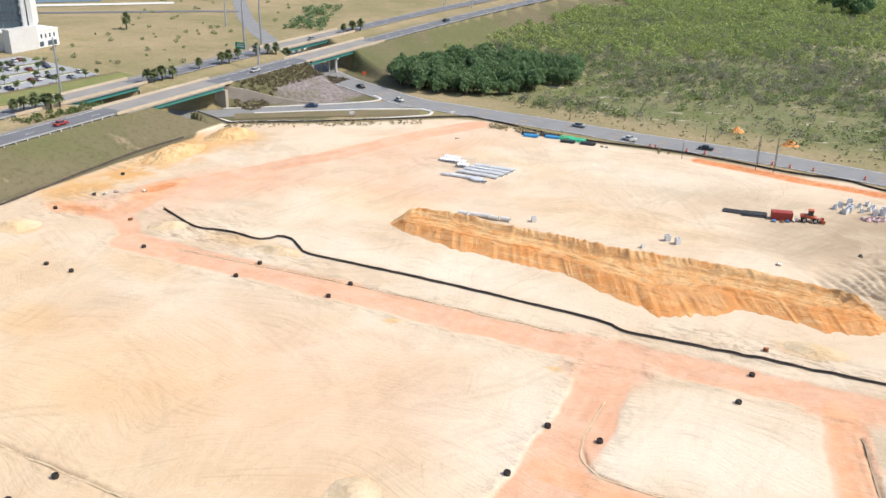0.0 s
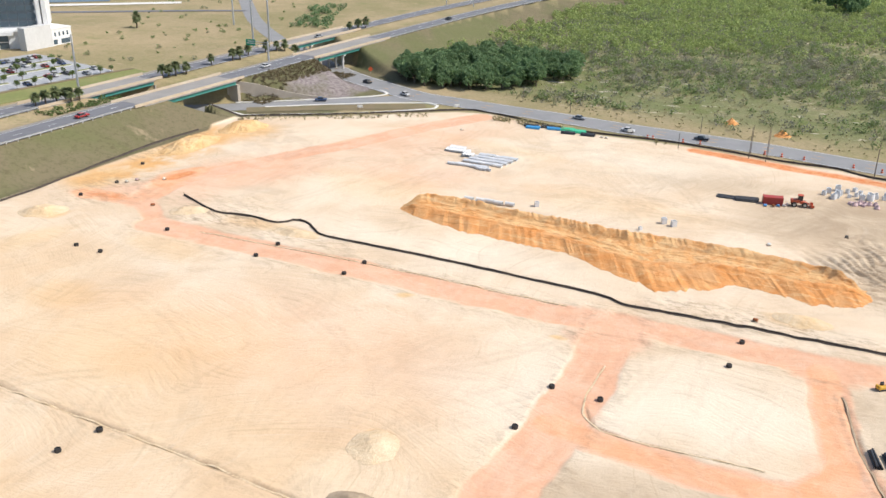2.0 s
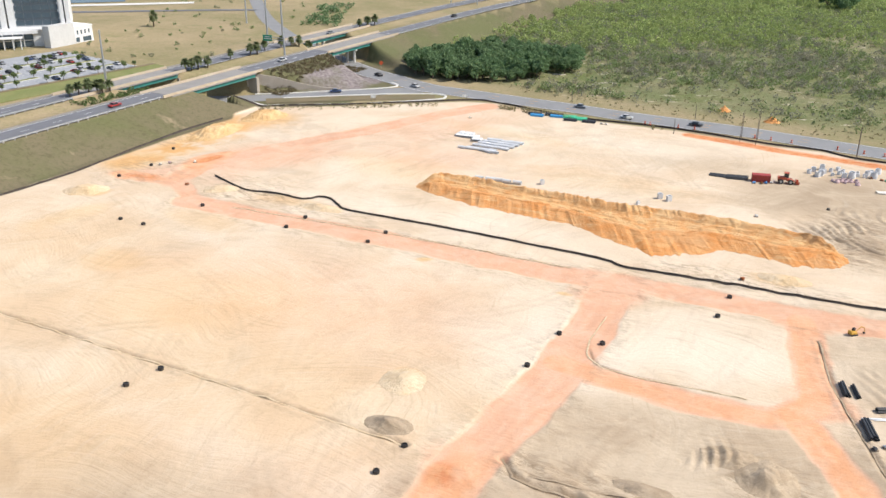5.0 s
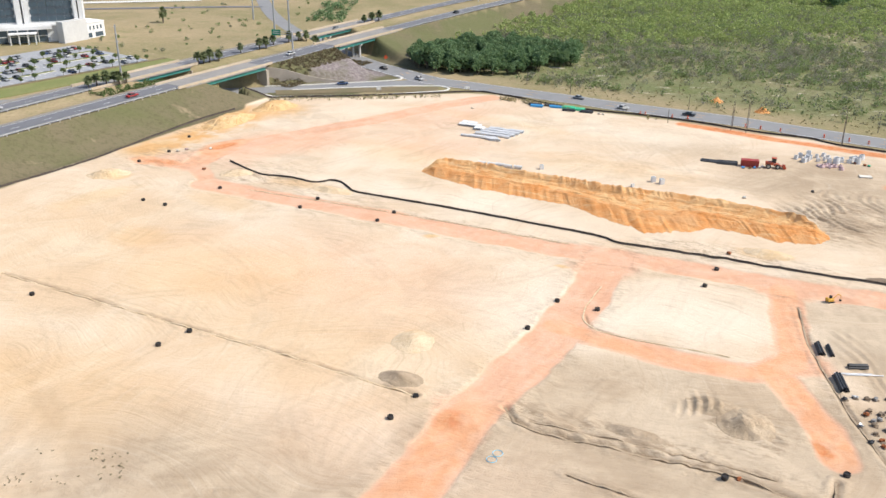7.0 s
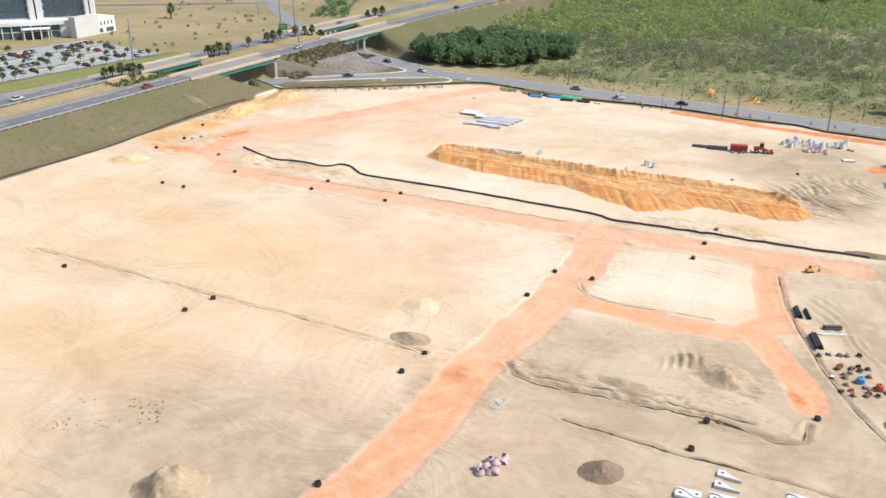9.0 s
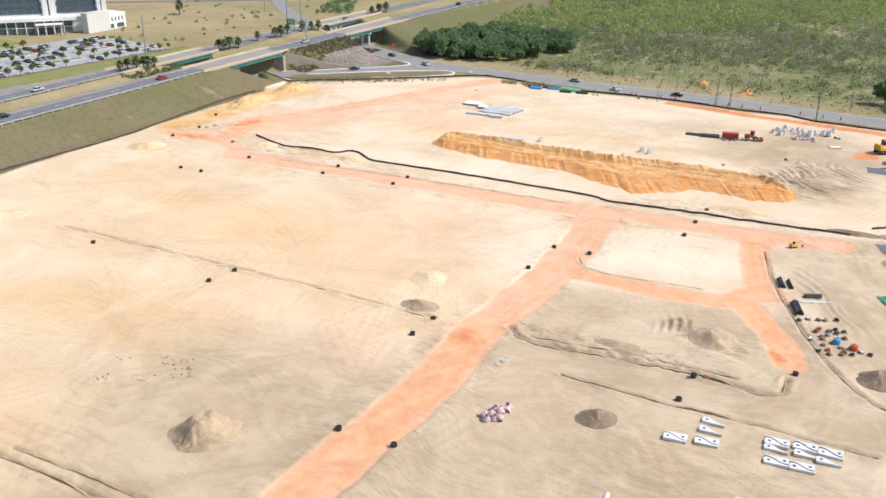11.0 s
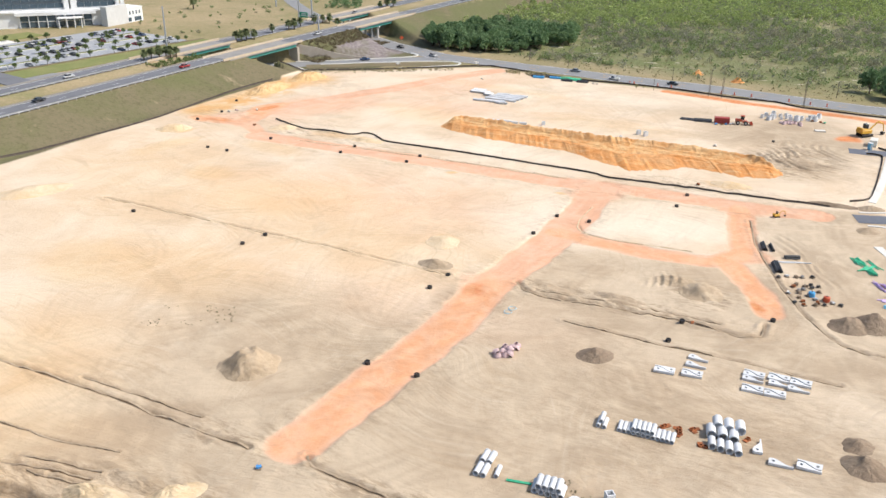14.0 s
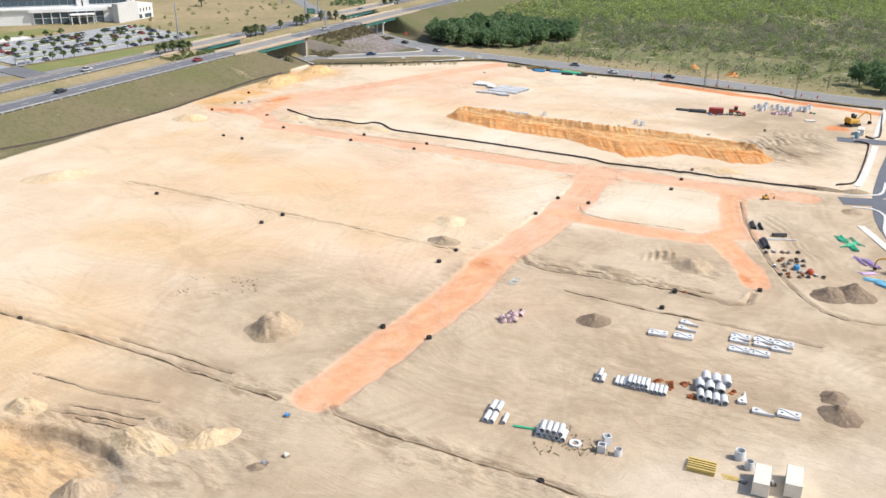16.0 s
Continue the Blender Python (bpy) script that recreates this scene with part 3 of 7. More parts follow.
def ground_material():
    m, tree, bsdf = mat("site_soil")

    def layer(name):
        n = tree.nodes.new("ShaderNodeAttribute")
        n.attribute_name = name
        return n.outputs["Fac"]

    # sand with pale and dark drifts
    drift = noise_of(tree, 0.045, 5, 0.62, 0.6)
    fine = noise_of(tree, 1.3, 5, 0.65)
    sand = mix(tree, ramp(tree, drift, 0.36, 0.66), (0.61, 0.475, 0.335), (0.68, 0.565, 0.43))
    sand = mix(tree, layer("white"), sand, (0.74, 0.655, 0.53))
    sand = mix(tree, layer("tan"), sand, mix(tree, ramp(tree, drift, 0.4, 0.62), (0.63, 0.405, 0.20), (0.65, 0.455, 0.245)))
    grey_n = mix(tree, ramp(tree, drift, 0.35, 0.65), (0.42, 0.325, 0.225), (0.525, 0.42, 0.30))
    sand = mix(tree, layer("grey"), sand, grey_n)
    # sweeping machine tracks: streaks that run several ways
    for turn, lo, hi, gain in ((-0.43, 0.52, 0.7, 0.30), (1.12, 0.55, 0.72, 0.26), (0.2, 0.57, 0.74, 0.2)):
        bend = coords(tree, (0.05, 1.0, 1.0), turn, bent=46.0)
        streak = noise_of(tree, 1.15, 4, 0.6, 0.35, bend)
        patchy = ramp(tree, noise_of(tree, 0.03, 2, 0.5, 0.5, coords(tree, (1, 1, 1), turn * 2)), 0.46, 0.62)
        fac = math_node(tree, "MULTIPLY", ramp(tree, streak, lo, hi, 0, gain), patchy)
        sand = mix(tree, fac, sand, (0.36, 0.26, 0.16))
        pale = math_node(tree, "MULTIPLY", ramp(tree, streak, 0.46, 0.26, 0, gain * 0.6), patchy)
        sand = mix(tree, pale, sand, (0.74, 0.66, 0.54))
    clay_c = mix(tree, ramp(tree, noise_of(tree, 0.12, 5, 0.65, 0.5), 0.35, 0.7), (0.66, 0.375, 0.24), (0.69, 0.44, 0.305))
    wheel = noise_of(tree, 0.5, 4, 0.6, 0.6)
    clay_c = mix(tree, ramp(tree, wheel, 0.5, 0.75, 0, 0.3), clay_c, (0.68, 0.53, 0.40))
    fresh_c = mix(tree, ramp(tree, noise_of(tree, 0.25, 5, 0.65, 0.4), 0.35, 0.65), (0.68, 0.345, 0.185), (0.70, 0.41, 0.255))
    clay_c = mix(tree, layer("fresh"), clay_c, fresh_c)
    clay_c = mix(tree, layer("deep"), clay_c, mix(tree, ramp(tree, noise_of(tree, 0.4, 4, 0.65, 0.4), 0.35, 0.65), (0.58, 0.20, 0.075), (0.64, 0.31, 0.15)))
    soil = mix(tree, math_node(tree, "MAXIMUM", layer("clay"), layer("fresh")), sand, clay_c)
    soil = mix(tree, layer("honey"), soil, (0.62, 0.36, 0.15))
    # the pit edge's shaded side, painted as blotchy darker soil
    face = noise_of(tree, 0.6, 5, 0.7, 0.6)
    soil = mix(tree, math_node(tree, "MULTIPLY", layer("face"), ramp(tree, face, 0.35, 0.6, 0.15, 0.7)), soil, (0.33, 0.25, 0.17))
    # shade of the narrow cuts, painted into the soil colour
    soil = mix(tree, math_node(tree, "MULTIPLY", layer("cut_shade"), 0.72), soil, (0.15, 0.10, 0.06))
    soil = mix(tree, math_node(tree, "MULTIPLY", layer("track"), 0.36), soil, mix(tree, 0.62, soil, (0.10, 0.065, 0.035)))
    # rough ground: dark blotches, then dark and pale streaks that are colour only
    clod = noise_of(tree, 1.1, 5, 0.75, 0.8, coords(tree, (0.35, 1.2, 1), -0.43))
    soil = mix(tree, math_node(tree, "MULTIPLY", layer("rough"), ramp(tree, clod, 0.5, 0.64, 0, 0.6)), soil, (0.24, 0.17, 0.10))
    rough_streak = noise_of(tree, 0.42, 5, 0.7, 1.2, coords(tree, (0.3, 1.0, 1), -0.6))
    soil = mix(tree, math_node(tree, "MULTIPLY", layer("rough"), ramp(tree, rough_streak, 0.5, 0.6, 0, 0.55)), soil, (0.22, 0.155, 0.095))
    soil = mix(tree, math_node(tree, "MULTIPLY", layer("rough"), ramp(tree, rough_streak, 0.44, 0.36, 0, 0.5)), soil, (0.66, 0.53, 0.37))
    soil = mix(tree, ramp(tree, fine, 0.55, 0.78, 0.0, 0.25), soil, (0.36, 0.25, 0.15))
    # turf: dry browns, green drifts, pale bare sand
    dry = mix(tree, ramp(tree, noise_of(tree, 0.02, 5, 0.6, 0.5), 0.38, 0.62), (0.15, 0.13, 0.062), (0.27, 0.205, 0.11))
    dry = mix(tree, ramp(tree, noise_of(tree, 0.035, 4, 0.6, 0.4), 0.55, 0.7, 0, 0.75), dry, (0.10, 0.135, 0.035))
    dry = mix(tree, ramp(tree, noise_of(tree, 0.9, 5, 0.7), 0.42, 0.7, 0, 0.6), dry, (0.085, 0.075, 0.035))
    bare = noise_of(tree, 0.17, 5, 0.7, 0.5, coords(tree, (0.6, 1.3, 1), -0.2))
    dry = mix(tree, ramp(tree, bare, 0.695, 0.73, 0, 0.8), dry, (0.50, 0.42, 0.31))
    field = mix(tree, ramp(tree, noise_of(tree, 0.014, 6, 0.68, 0.3), 0.3, 0.7), (0.25, 0.22, 0.11), (0.40, 0.31, 0.19))
    field = mix(tree, ramp(tree, noise_of(tree, 0.05, 5, 0.7, 0.3), 0.5, 0.72, 0, 0.55), field, (0.17, 0.19, 0.075))
    field = mix(tree, ramp(tree, noise_of(tree, 0.12, 5, 0.75, 0.3), 0.52, 0.75, 0, 0.5), field, (0.50, 0.385, 0.26))
    field = mix(tree, ramp(tree, noise_of(tree, 0.7, 5, 0.75), 0.42, 0.7, 0, 0.45), field, (0.14, 0.12, 0.06))
    dry = mix(tree, 0.97, dry, field)
    turf = mix(tree, ramp(tree, noise_of(tree, 0.03, 4, 0.6, 0.6), 0.4, 0.62), (0.165, 0.14, 0.085), (0.135, 0.13, 0.065))
    turf = mix(tree, ramp(tree, noise_of(tree, 0.09, 4, 0.65, 0.6), 0.62, 0.72, 0, 0.6), turf, (0.33, 0.26, 0.17))
    turf = mix(tree, ramp(tree, noise_of(tree, 0.7, 5, 0.75, 0.5), 0.45, 0.68, 0, 0.55), turf, (0.085, 0.08, 0.042))
    turf = mix(tree, ramp(tree, noise_of(tree, 0.018, 3, 0.6, 0.6), 0.5, 0.62, 0, 0.35), turf, (0.125, 0.145, 0.055))
    dry = mix(tree, layer("bank"), dry, turf)
    olive = mix(tree, ramp(tree, noise_of(tree, 0.03, 5, 0.65, 0.5), 0.36, 0.64), (0.165, 0.18, 0.08), (0.24, 0.22, 0.12))
    olive = mix(tree, ramp(tree, noise_of(tree, 0.06, 4, 0.6, 0.4), 0.5, 0.66, 0, 0.8), olive, (0.12, 0.15, 0.045))
    olive = mix(tree, ramp(tree, noise_of(tree, 0.5, 5, 0.7), 0.45, 0.7, 0, 0.6), olive, (0.095, 0.10, 0.05))
    olive = mix(tree, ramp(tree, bare, 0.60, 0.65, 0, 0.8), olive, (0.55, 0.49, 0.39))
    dry = mix(tree, layer("scrub"), dry, olive)
    stones = noise_of(tree, 0.8, 4, 0.7, 0.3)
    dry = mix(tree, layer("rubble"), dry, mix(tree, ramp(tree, stones, 0.35, 0.65), (0.15, 0.125, 0.12), (0.30, 0.26, 0.25)))
    final = mix(tree, layer("site"), dry, soil)
    tree.links.new(final, bsdf.inputs["Base Color"])
    bsdf.inputs["Roughness"].default_value = 0.95
    bsdf.inputs["Specular IOR Level"].default_value = 0.15
    rut = noise_of(tree, 1.6, 4, 0.65, 0.4, coords(tree, (0.09, 1, 1), -0.43, bent=46.0))
    relief = math_node(tree, "ADD", fine, rut)
    relief = math_node(tree, "ADD", relief, math_node(tree, "MULTIPLY", clod, layer("rough")))
    relief = math_node(tree, "ADD", relief, math_node(tree, "MULTIPLY", noise_of(tree, 4.5, 4, 0.7), 0.4))
    bump(tree, bsdf, relief, 0.7, 0.2)
    return m


ground_mesh.materials.append(ground_material())
ground = tagged(new("ground", ground_mesh), "pale bare sandy building site with clay tracks, turf around it", "ground", kind="structure")


def ground_zs(x, y):
    """Heights of the sheet at many places."""
    x, y = np.asarray(x, float), np.asarray(y, float)
    i = np.clip(np.searchsorted(gx, x) - 1, 0, len(gx) - 2)
    j = np.clip(np.searchsorted(gy, y) - 1, 0, len(gy) - 2)
    fx, fy = (x - gx[i]) / (gx[i + 1] - gx[i]), (y - gy[j]) / (gy[j + 1] - gy[j])
    zz = Z.reshape(len(gx), len(gy))
    return (zz[i, j] * (1 - fx) + zz[i + 1, j] * fx) * (1 - fy) + (zz[i, j + 1] * (1 - fx) + zz[i + 1, j + 1] * fx) * fy


def ground_z(x, y):
    """Height of the sheet at one place."""
    return float(ground_zs(x, y))


# ---- mesh helpers ----
def part(name, bm, material, parent=None, label="", smooth=False):
    me = bpy.data.meshes.new(name)
    bm.to_mesh(me)
    bm.free()
    me.materials.append(material)
    if smooth:
        me.polygons.foreach_set("use_smooth", [True] * len(me.polygons))
    ob = new(name, me)
    if parent:
        ob.parent = parent
    if label:
        ob["label"] = label
    return ob


def thing(name, label, category, group="", kind=""):
    return tagged(new(name), label, category, group, kind)


def box(bm, size, at=(0, 0, 0), turn=0.0, bevel=0.0, tilt=0.0):
    m = Matrix.Translation(at) @ Euler((tilt, 0, turn)).to_matrix().to_4x4() @ Matrix.Diagonal((*size, 1))
    r = bmesh.ops.create_cube(bm, size=1, matrix=m)
    if bevel:
        edges = list({e for v in r["verts"] for e in v.link_edges})
        bmesh.ops.bevel(bm, geom=edges, offset=bevel, segments=1, affect="EDGES")
    return bm


def rod(bm, a, b, r, r2=None, seg=8, caps=True):
    a, b = Vector(a), Vector(b)
    way = b - a
    m = Matrix.Translation((a + b) / 2) @ way.to_track_quat("Z", "Y").to_matrix().to_4x4()
    bmesh.ops.create_cone(bm, cap_ends=caps, segments=seg, radius1=r, radius2=r if r2 is None else r2, depth=way.length, matrix=m)
    return bm


def revolve(bm, profile, at=(0, 0, 0), seg=14, way=(0, 0, 1), closed=True):
    """A turned body: profile of (radius, height) round the axis way."""
    turn = Vector(way).to_track_quat("Z", "Y").to_matrix()
    rings = []
    for r, h in profile:
        rings.append([bm.verts.new(turn @ Vector((r * math.cos(2 * math.pi * k / seg), r * math.sin(2 * math.pi * k / seg), h)) + Vector(at)) for k in range(seg)])
    pairs = list(zip(rings, rings[1:])) + ([(rings[-1], rings[0])] if closed else [])
    for a, b in pairs:
        for k in range(seg):
            bm.faces.new((a[k], a[(k + 1) % seg], b[(k + 1) % seg], b[k]))
    return bm


def ribbon(name, line, left, right, lift, material, z_of=None, thick=0.0):
    """A strip along a line, between two offsets, laid on the ground or on z_of; thick gives it sides."""
    p = np.array(line, float)
    d = np.gradient(p, axis=0)
    d /= np.linalg.norm(d, axis=1)[:, None]
    n = np.stack([d[:, 1], -d[:, 0]], 1)
    bm = bmesh.new()
    rows = []
    for q, m in zip(p, n):
        a, b = q + m * left, q + m * right
        za, zb = ((ground_z(*a), ground_z(*b)) if z_of is None else (z_of, z_of))
        row = [bm.verts.new((a[0], a[1], za + lift)), bm.verts.new((b[0], b[1], zb + lift))]
        if thick:
            row = [bm.verts.new((a[0], a[1], za + lift - thick)), *row, bm.verts.new((b[0], b[1], zb + lift - thick))]
        rows.append(row)
    for a, b in zip(rows, rows[1:]):
        for k in range(len(a) - 1):
            bm.faces.new((a[k], a[k + 1], b[k + 1], b[k]))
    if thick:
        for row in (rows[0], rows[-1]):
            bm.faces.new(row)
    bmesh.ops.recalc_face_normals(bm, faces=bm.faces)
    return part(name, bm, material)


# ---- materials ----
COUNTY_ASPHALT = surface("bleached_asphalt", (0.25, 0.25, 0.25), (0.19, 0.19, 0.193), 0.15, 0.9, grain=0.01, world_space=True)
ASPHALT = surface("asphalt", (0.165, 0.167, 0.18), (0.12, 0.122, 0.132), 0.15, 0.9, grain=0.01, world_space=True)
NEW_ASPHALT = surface("new_asphalt", (0.135, 0.145, 0.17), (0.11, 0.115, 0.135), 0.12, 0.9, grain=0.01, world_space=True)
DECK = surface("bridge_deck", (0.29, 0.275, 0.255), (0.21, 0.20, 0.19), 0.12, 0.9, world_space=True)
CONCRETE = surface("concrete", (0.62, 0.60, 0.56), (0.48, 0.46, 0.43), 0.5, 0.9, grain=0.01, vary=0.06)
KERB = surface("kerb_concrete", (0.70, 0.68, 0.63), (0.55, 0.52, 0.47), 0.4, 0.9, world_space=True)
WALL_BEIGE = surface("retaining_concrete", (0.40, 0.35, 0.29), (0.30, 0.26, 0.21), 0.2, 0.9, world_space=True)
PARAPET = surface("parapet", (0.47, 0.38, 0.275), (0.56, 0.49, 0.39), 0.2, 0.85, world_space=True)
GIRDER = surface("green_girder_paint", (0.05, 0.24, 0.21), (0.04, 0.17, 0.15), 0.2, 0.5)
PAINT_WHITE = surface("road_paint", (0.75, 0.75, 0.73), (0.5, 0.5, 0.48), 0.7, 0.7, world_space=True)
PAINT_YELLOW = surface("yellow_road_paint", (0.65, 0.36, 0.10), (0.42, 0.27, 0.12), 0.7, 0.7, world_space=True)
STEEL = surface("galvanised_steel", (0.50, 0.52, 0.55), (0.36, 0.37, 0.39), 1.5, 0.45, 0.7)
FABRIC = surface("black_silt_fabric", (0.06, 0.048, 0.04), (0.13, 0.10, 0.075), 0.6, 0.85)
VERGE = surface("verge_turf", (0.20, 0.155, 0.085), (0.11, 0.115, 0.05), 0.12, 0.95, grain=0.05, world_space=True)


# ---- roads ----
def structure(ob, label, category):
    return tagged(ob, label, category, kind="structure")


COUNTY_NEAR = [p for p in COUNTY_S if p[1] < 432]
structure(ribbon("road_county", COUNTY_NEAR, -6.4, 6.4, 0.14, COUNTY_ASPHALT), "grey asphalt two-lane county road with worn lane marks", "road")
structure(ribbon("road_county_north", [p for p in COUNTY_S if p[1] > 426], -4.3, 4.3, 0.12, COUNTY_ASPHALT), "pale grey two-lane road curving away beyond the bridges", "road")
structure(ribbon("road_ramp", RAMP_S, -5.4, 5.0, 0.10, COUNTY_ASPHALT), "grey asphalt ramp road that passes under the bridge", "road")
structure(ribbon("road_street", STREET_S, -5.0, 5.0, 0.08, NEW_ASPHALT), "fresh blue-grey asphalt street at the edge of the site", "road")


def hw_line(s, u0, u1, gap=6.0):
    return [tuple(hw_point(u, s)[:2]) for u in np.arange(u0, u1 + gap, gap)]


def hw_ribbon(name, s0, s1, u0, u1, lift, material, thick=0.0, gap=5.0):
    """A strip along the highway, following its height."""
    bm = bmesh.new()
    rows = []
    count = max(2, int((u1 - u0) / gap) + 1)
    for u in np.linspace(u0, u1, count):
        z = float(hw_top(u)) + lift
        a, b = hw_point(u, s0, z), hw_point(u, s1, z)
        row = [bm.verts.new(a), bm.verts.new(b)]
        if thick:
            row = [bm.verts.new(a - Vector((0, 0, thick))), *row, bm.verts.new(b - Vector((0, 0, thick)))]
        rows.append(row)
    for a, b in zip(rows, rows[1:]):
        for k in range(len(a) - 1):
            bm.faces.new((a[k], a[k + 1], b[k + 1], b[k]))
        if thick:
            bm.faces.new((a[3], a[0], b[0], b[3]))
    if thick:
        for row in (rows[0], rows[-1]):
            bm.faces.new(row)
    bmesh.ops.recalc_face_normals(bm, faces=bm.faces)
    return part(name, bm, material)


BRIDGES = [("near", -11.0, 0.6, 117, 162), ("far", -35.3, -24.6, 100, 146), ("near_north", -11.0, 0.6, 213, 262), ("far_north", -35.3, -24.6, 220, 275)]
for side, s0, s1 in (("near", -10.4, -0.2), ("far", -34.7, -25.2)):
    structure(hw_ribbon("road_highway_" + side, s0, s1, -420, 900, 0.16, ASPHALT), "grey asphalt carriageway of a raised highway", "road")
    mid = (s0 + s1) / 2
    for off in (s0 + 0.7, s1 - 0.7):
        structure(hw_ribbon("road_marking", off - 0.12, off + 0.12, -420, 900, 0.175, PAINT_WHITE), "thin painted edge line along the highway", "road marking")
    dashes = bmesh.new()
    for u in np.arange(-300, 700, 12):
        z = float(hw_top(u)) + 0.175
        dashes.faces.new([dashes.verts.new(hw_point(a, mid + b, z)) for a, b in ((u, -0.1), (u + 3.2, -0.1), (u + 3.2, 0.1), (u, 0.1))])
    structure(part("road_marking", dashes, PAINT_WHITE), "dashed white lane line on the highway", "road marking")

for tag, s0, s1, u0, u1 in BRIDGES:
    root = thing("bridge", "concrete highway bridge on green steel girders over a road", "bridge", "highway bridges", "structure")
    deck = hw_ribbon("deck", s0, s1, u0, u1, 0.22, DECK, 0.55)
    deck.parent = root
    for s, material in ((s0, PARAPET), (s1 - 0.35, PARAPET)):
        p = hw_ribbon("parapet", s, s + 0.35, u0 - 4, u1 + 4, 1.05, material, 0.95)
        p.parent = root
    for k in range(4):
        s = s0 + 0.9 + k * (s1 - s0 - 1.8) / 3
        g = hw_ribbon("girder", s - 0.25, s + 0.25, u0, u1, -0.34, GIRDER, 1.35)
        g.parent = root
    for u, way in ((u0 - 0.2, -1), (u1 + 0.2, 1)):
        bm = bmesh.new()
        a, b = hw_point(u, s0 - 0.3), hw_point(u, s1 + 0.3)
        turn = math.atan2(b.y - a.y, b.x - a.x)
        top = float(hw_top(u)) - 1.7
        box(bm, ((b - a).length, 1.4, top + 1.0), ((a.x + b.x) / 2, (a.y + b.y) / 2, top / 2 - 0.5), turn)
        part("abutment", bm, WALL_BEIGE, root, "beige concrete abutment wall")
    if "north" in tag:
        for k in range(3):
            bm = bmesh.new()
            s = s0 + 2 + k * (s1 - s0 - 4) / 2
            p = hw_point((u0 + u1) / 2 - 6, s)
            rod(bm, (p.x, p.y, 0), (p.x, p.y, 5.6), 0.55, seg=12)
            part("pier", bm, CONCRETE, root, "round concrete pier")
        bm = bmesh.new()
        a, b = hw_point((u0 + u1) / 2 - 6, s0 + 0.8), hw_point((u0 + u1) / 2 - 6, s1 - 0.8)
        box(bm, ((b - a).length, 1.3, 0.8), ((a.x + b.x) / 2, (a.y + b.y) / 2, 6.0), math.atan2(b.y - a.y, b.x - a.x))
        part("pier_cap", bm, CONCRETE, root)

# ---- embankment furniture: retaining wall, guardrails, verges and kerbs ----
def wall_strip(name, line, heights, thick, material):
    """An upright wall along a line, its top height given at each place."""
    bm = bmesh.new()
    p = np.array(line, float)
    d = np.gradient(p, axis=0)
    d /= np.linalg.norm(d, axis=1)[:, None]
    rows = []
    for q, m, h in zip(p, d, heights):
        n = np.array((m[1], -m[0])) * thick / 2
        z0 = ground_z(*q)
        low = min(z0, ground_z(*(q + n * 3))) - 0.6
        rows.append([bm.verts.new((q[0] + n[0] * k, q[1] + n[1] * k, z)) for k, z in ((-1, low), (-1, z0 + h), (1, z0 + h), (1, low))])
    for a, b in zip(rows, rows[1:]):
        for k in range(4):
            bm.faces.new((a[k], a[(k + 1) % 4], b[(k + 1) % 4], b[k]))
    for row in (rows[0], rows[-1]):
        bm.faces.new(row)
    bmesh.ops.recalc_face_normals(bm, faces=bm.faces)
    return part(name, bm, material)


WING = [(-79.5, 314.2), (-74, 315.3), (-68, 316.4), (-62, 317.5), (-56, 318.6), (-50, 319.6), (-44, 320.8)]
bm = bmesh.new()
rows = []
for (x, y), top in zip(WING, (7.6, 6.9, 5.7, 3.8, 2.2, 1.0, 0.4)):
    rows.append([bm.verts.new((x, y + k, z)) for k, z in ((0, -0.6), (0, top), (0.5, top), (0.5, -0.6))])
for a, b in zip(rows, rows[1:]):
    for k in range(4):
        bm.faces.new((a[k], a[(k + 1) % 4], b[(k + 1) % 4], b[k]))
for row in (rows[0], rows[-1]):
    bm.faces.new(row)
bmesh.ops.recalc_face_normals(bm, faces=bm.faces)
structure(part("wall_retaining", bm, WALL_BEIGE), "beige concrete retaining wall that falls away from the bridge", "wall")


def guardrail(s, u0, u1, label):
    root = thing("guardrail", label, "guardrail", "highway guardrails")
    rail = hw_ribbon("rail", s - 0.05, s + 0.05, u0, u1, 0.92, STEEL, 0.32)
    rail.parent = root
    bm = bmesh.new()
    box(bm, (0.2, 0.2, 0.85), (0, 0, 0.42), bevel=0.02)
    first = None
    for u in np.arange(u0, u1, 3.8):
        p = hw_point(u, s + 0.14, float(hw_top(u)) - 0.05)
        if first is None:
            first = part("post", bm, KERB, root)
            first.location = p
        else:
            ob = new("post", first.data)
            ob.parent, ob.location = root, p
    return root


guardrail(0.25, -60, 112, "galvanised steel guardrail on posts along the embankment")
guardrail(0.25, 264, 420, "galvanised steel guardrail on posts beyond the bridge")
guardrail(-24.8, -60, 96, "galvanised steel guardrail on posts along the far carriageway")
barrier = hw_ribbon("concrete_barrier", -11.05, -10.85, -60, 113, 0.5, DECK, 0.55)
tagged(barrier, "low pale concrete barrier along the highway median", "barrier")
barrier = hw_ribbon("concrete_barrier", -11.05, -10.85, 166, 209, 0.5, DECK, 0.55)
tagged(barrier, "low pale concrete barrier along the highway median", "barrier")
barrier = hw_ribbon("concrete_barrier", -35.6, -35.2, 150, 216, 0.6, DECK, 0.65)
tagged(barrier, "low pale concrete barrier beside the far carriageway", "barrier")
barrier = hw_ribbon("concrete_barrier", -35.6, -35.2, 20, 96, 0.6, DECK, 0.65)
tagged(barrier, "low pale concrete barrier beside the far carriageway", "barrier")

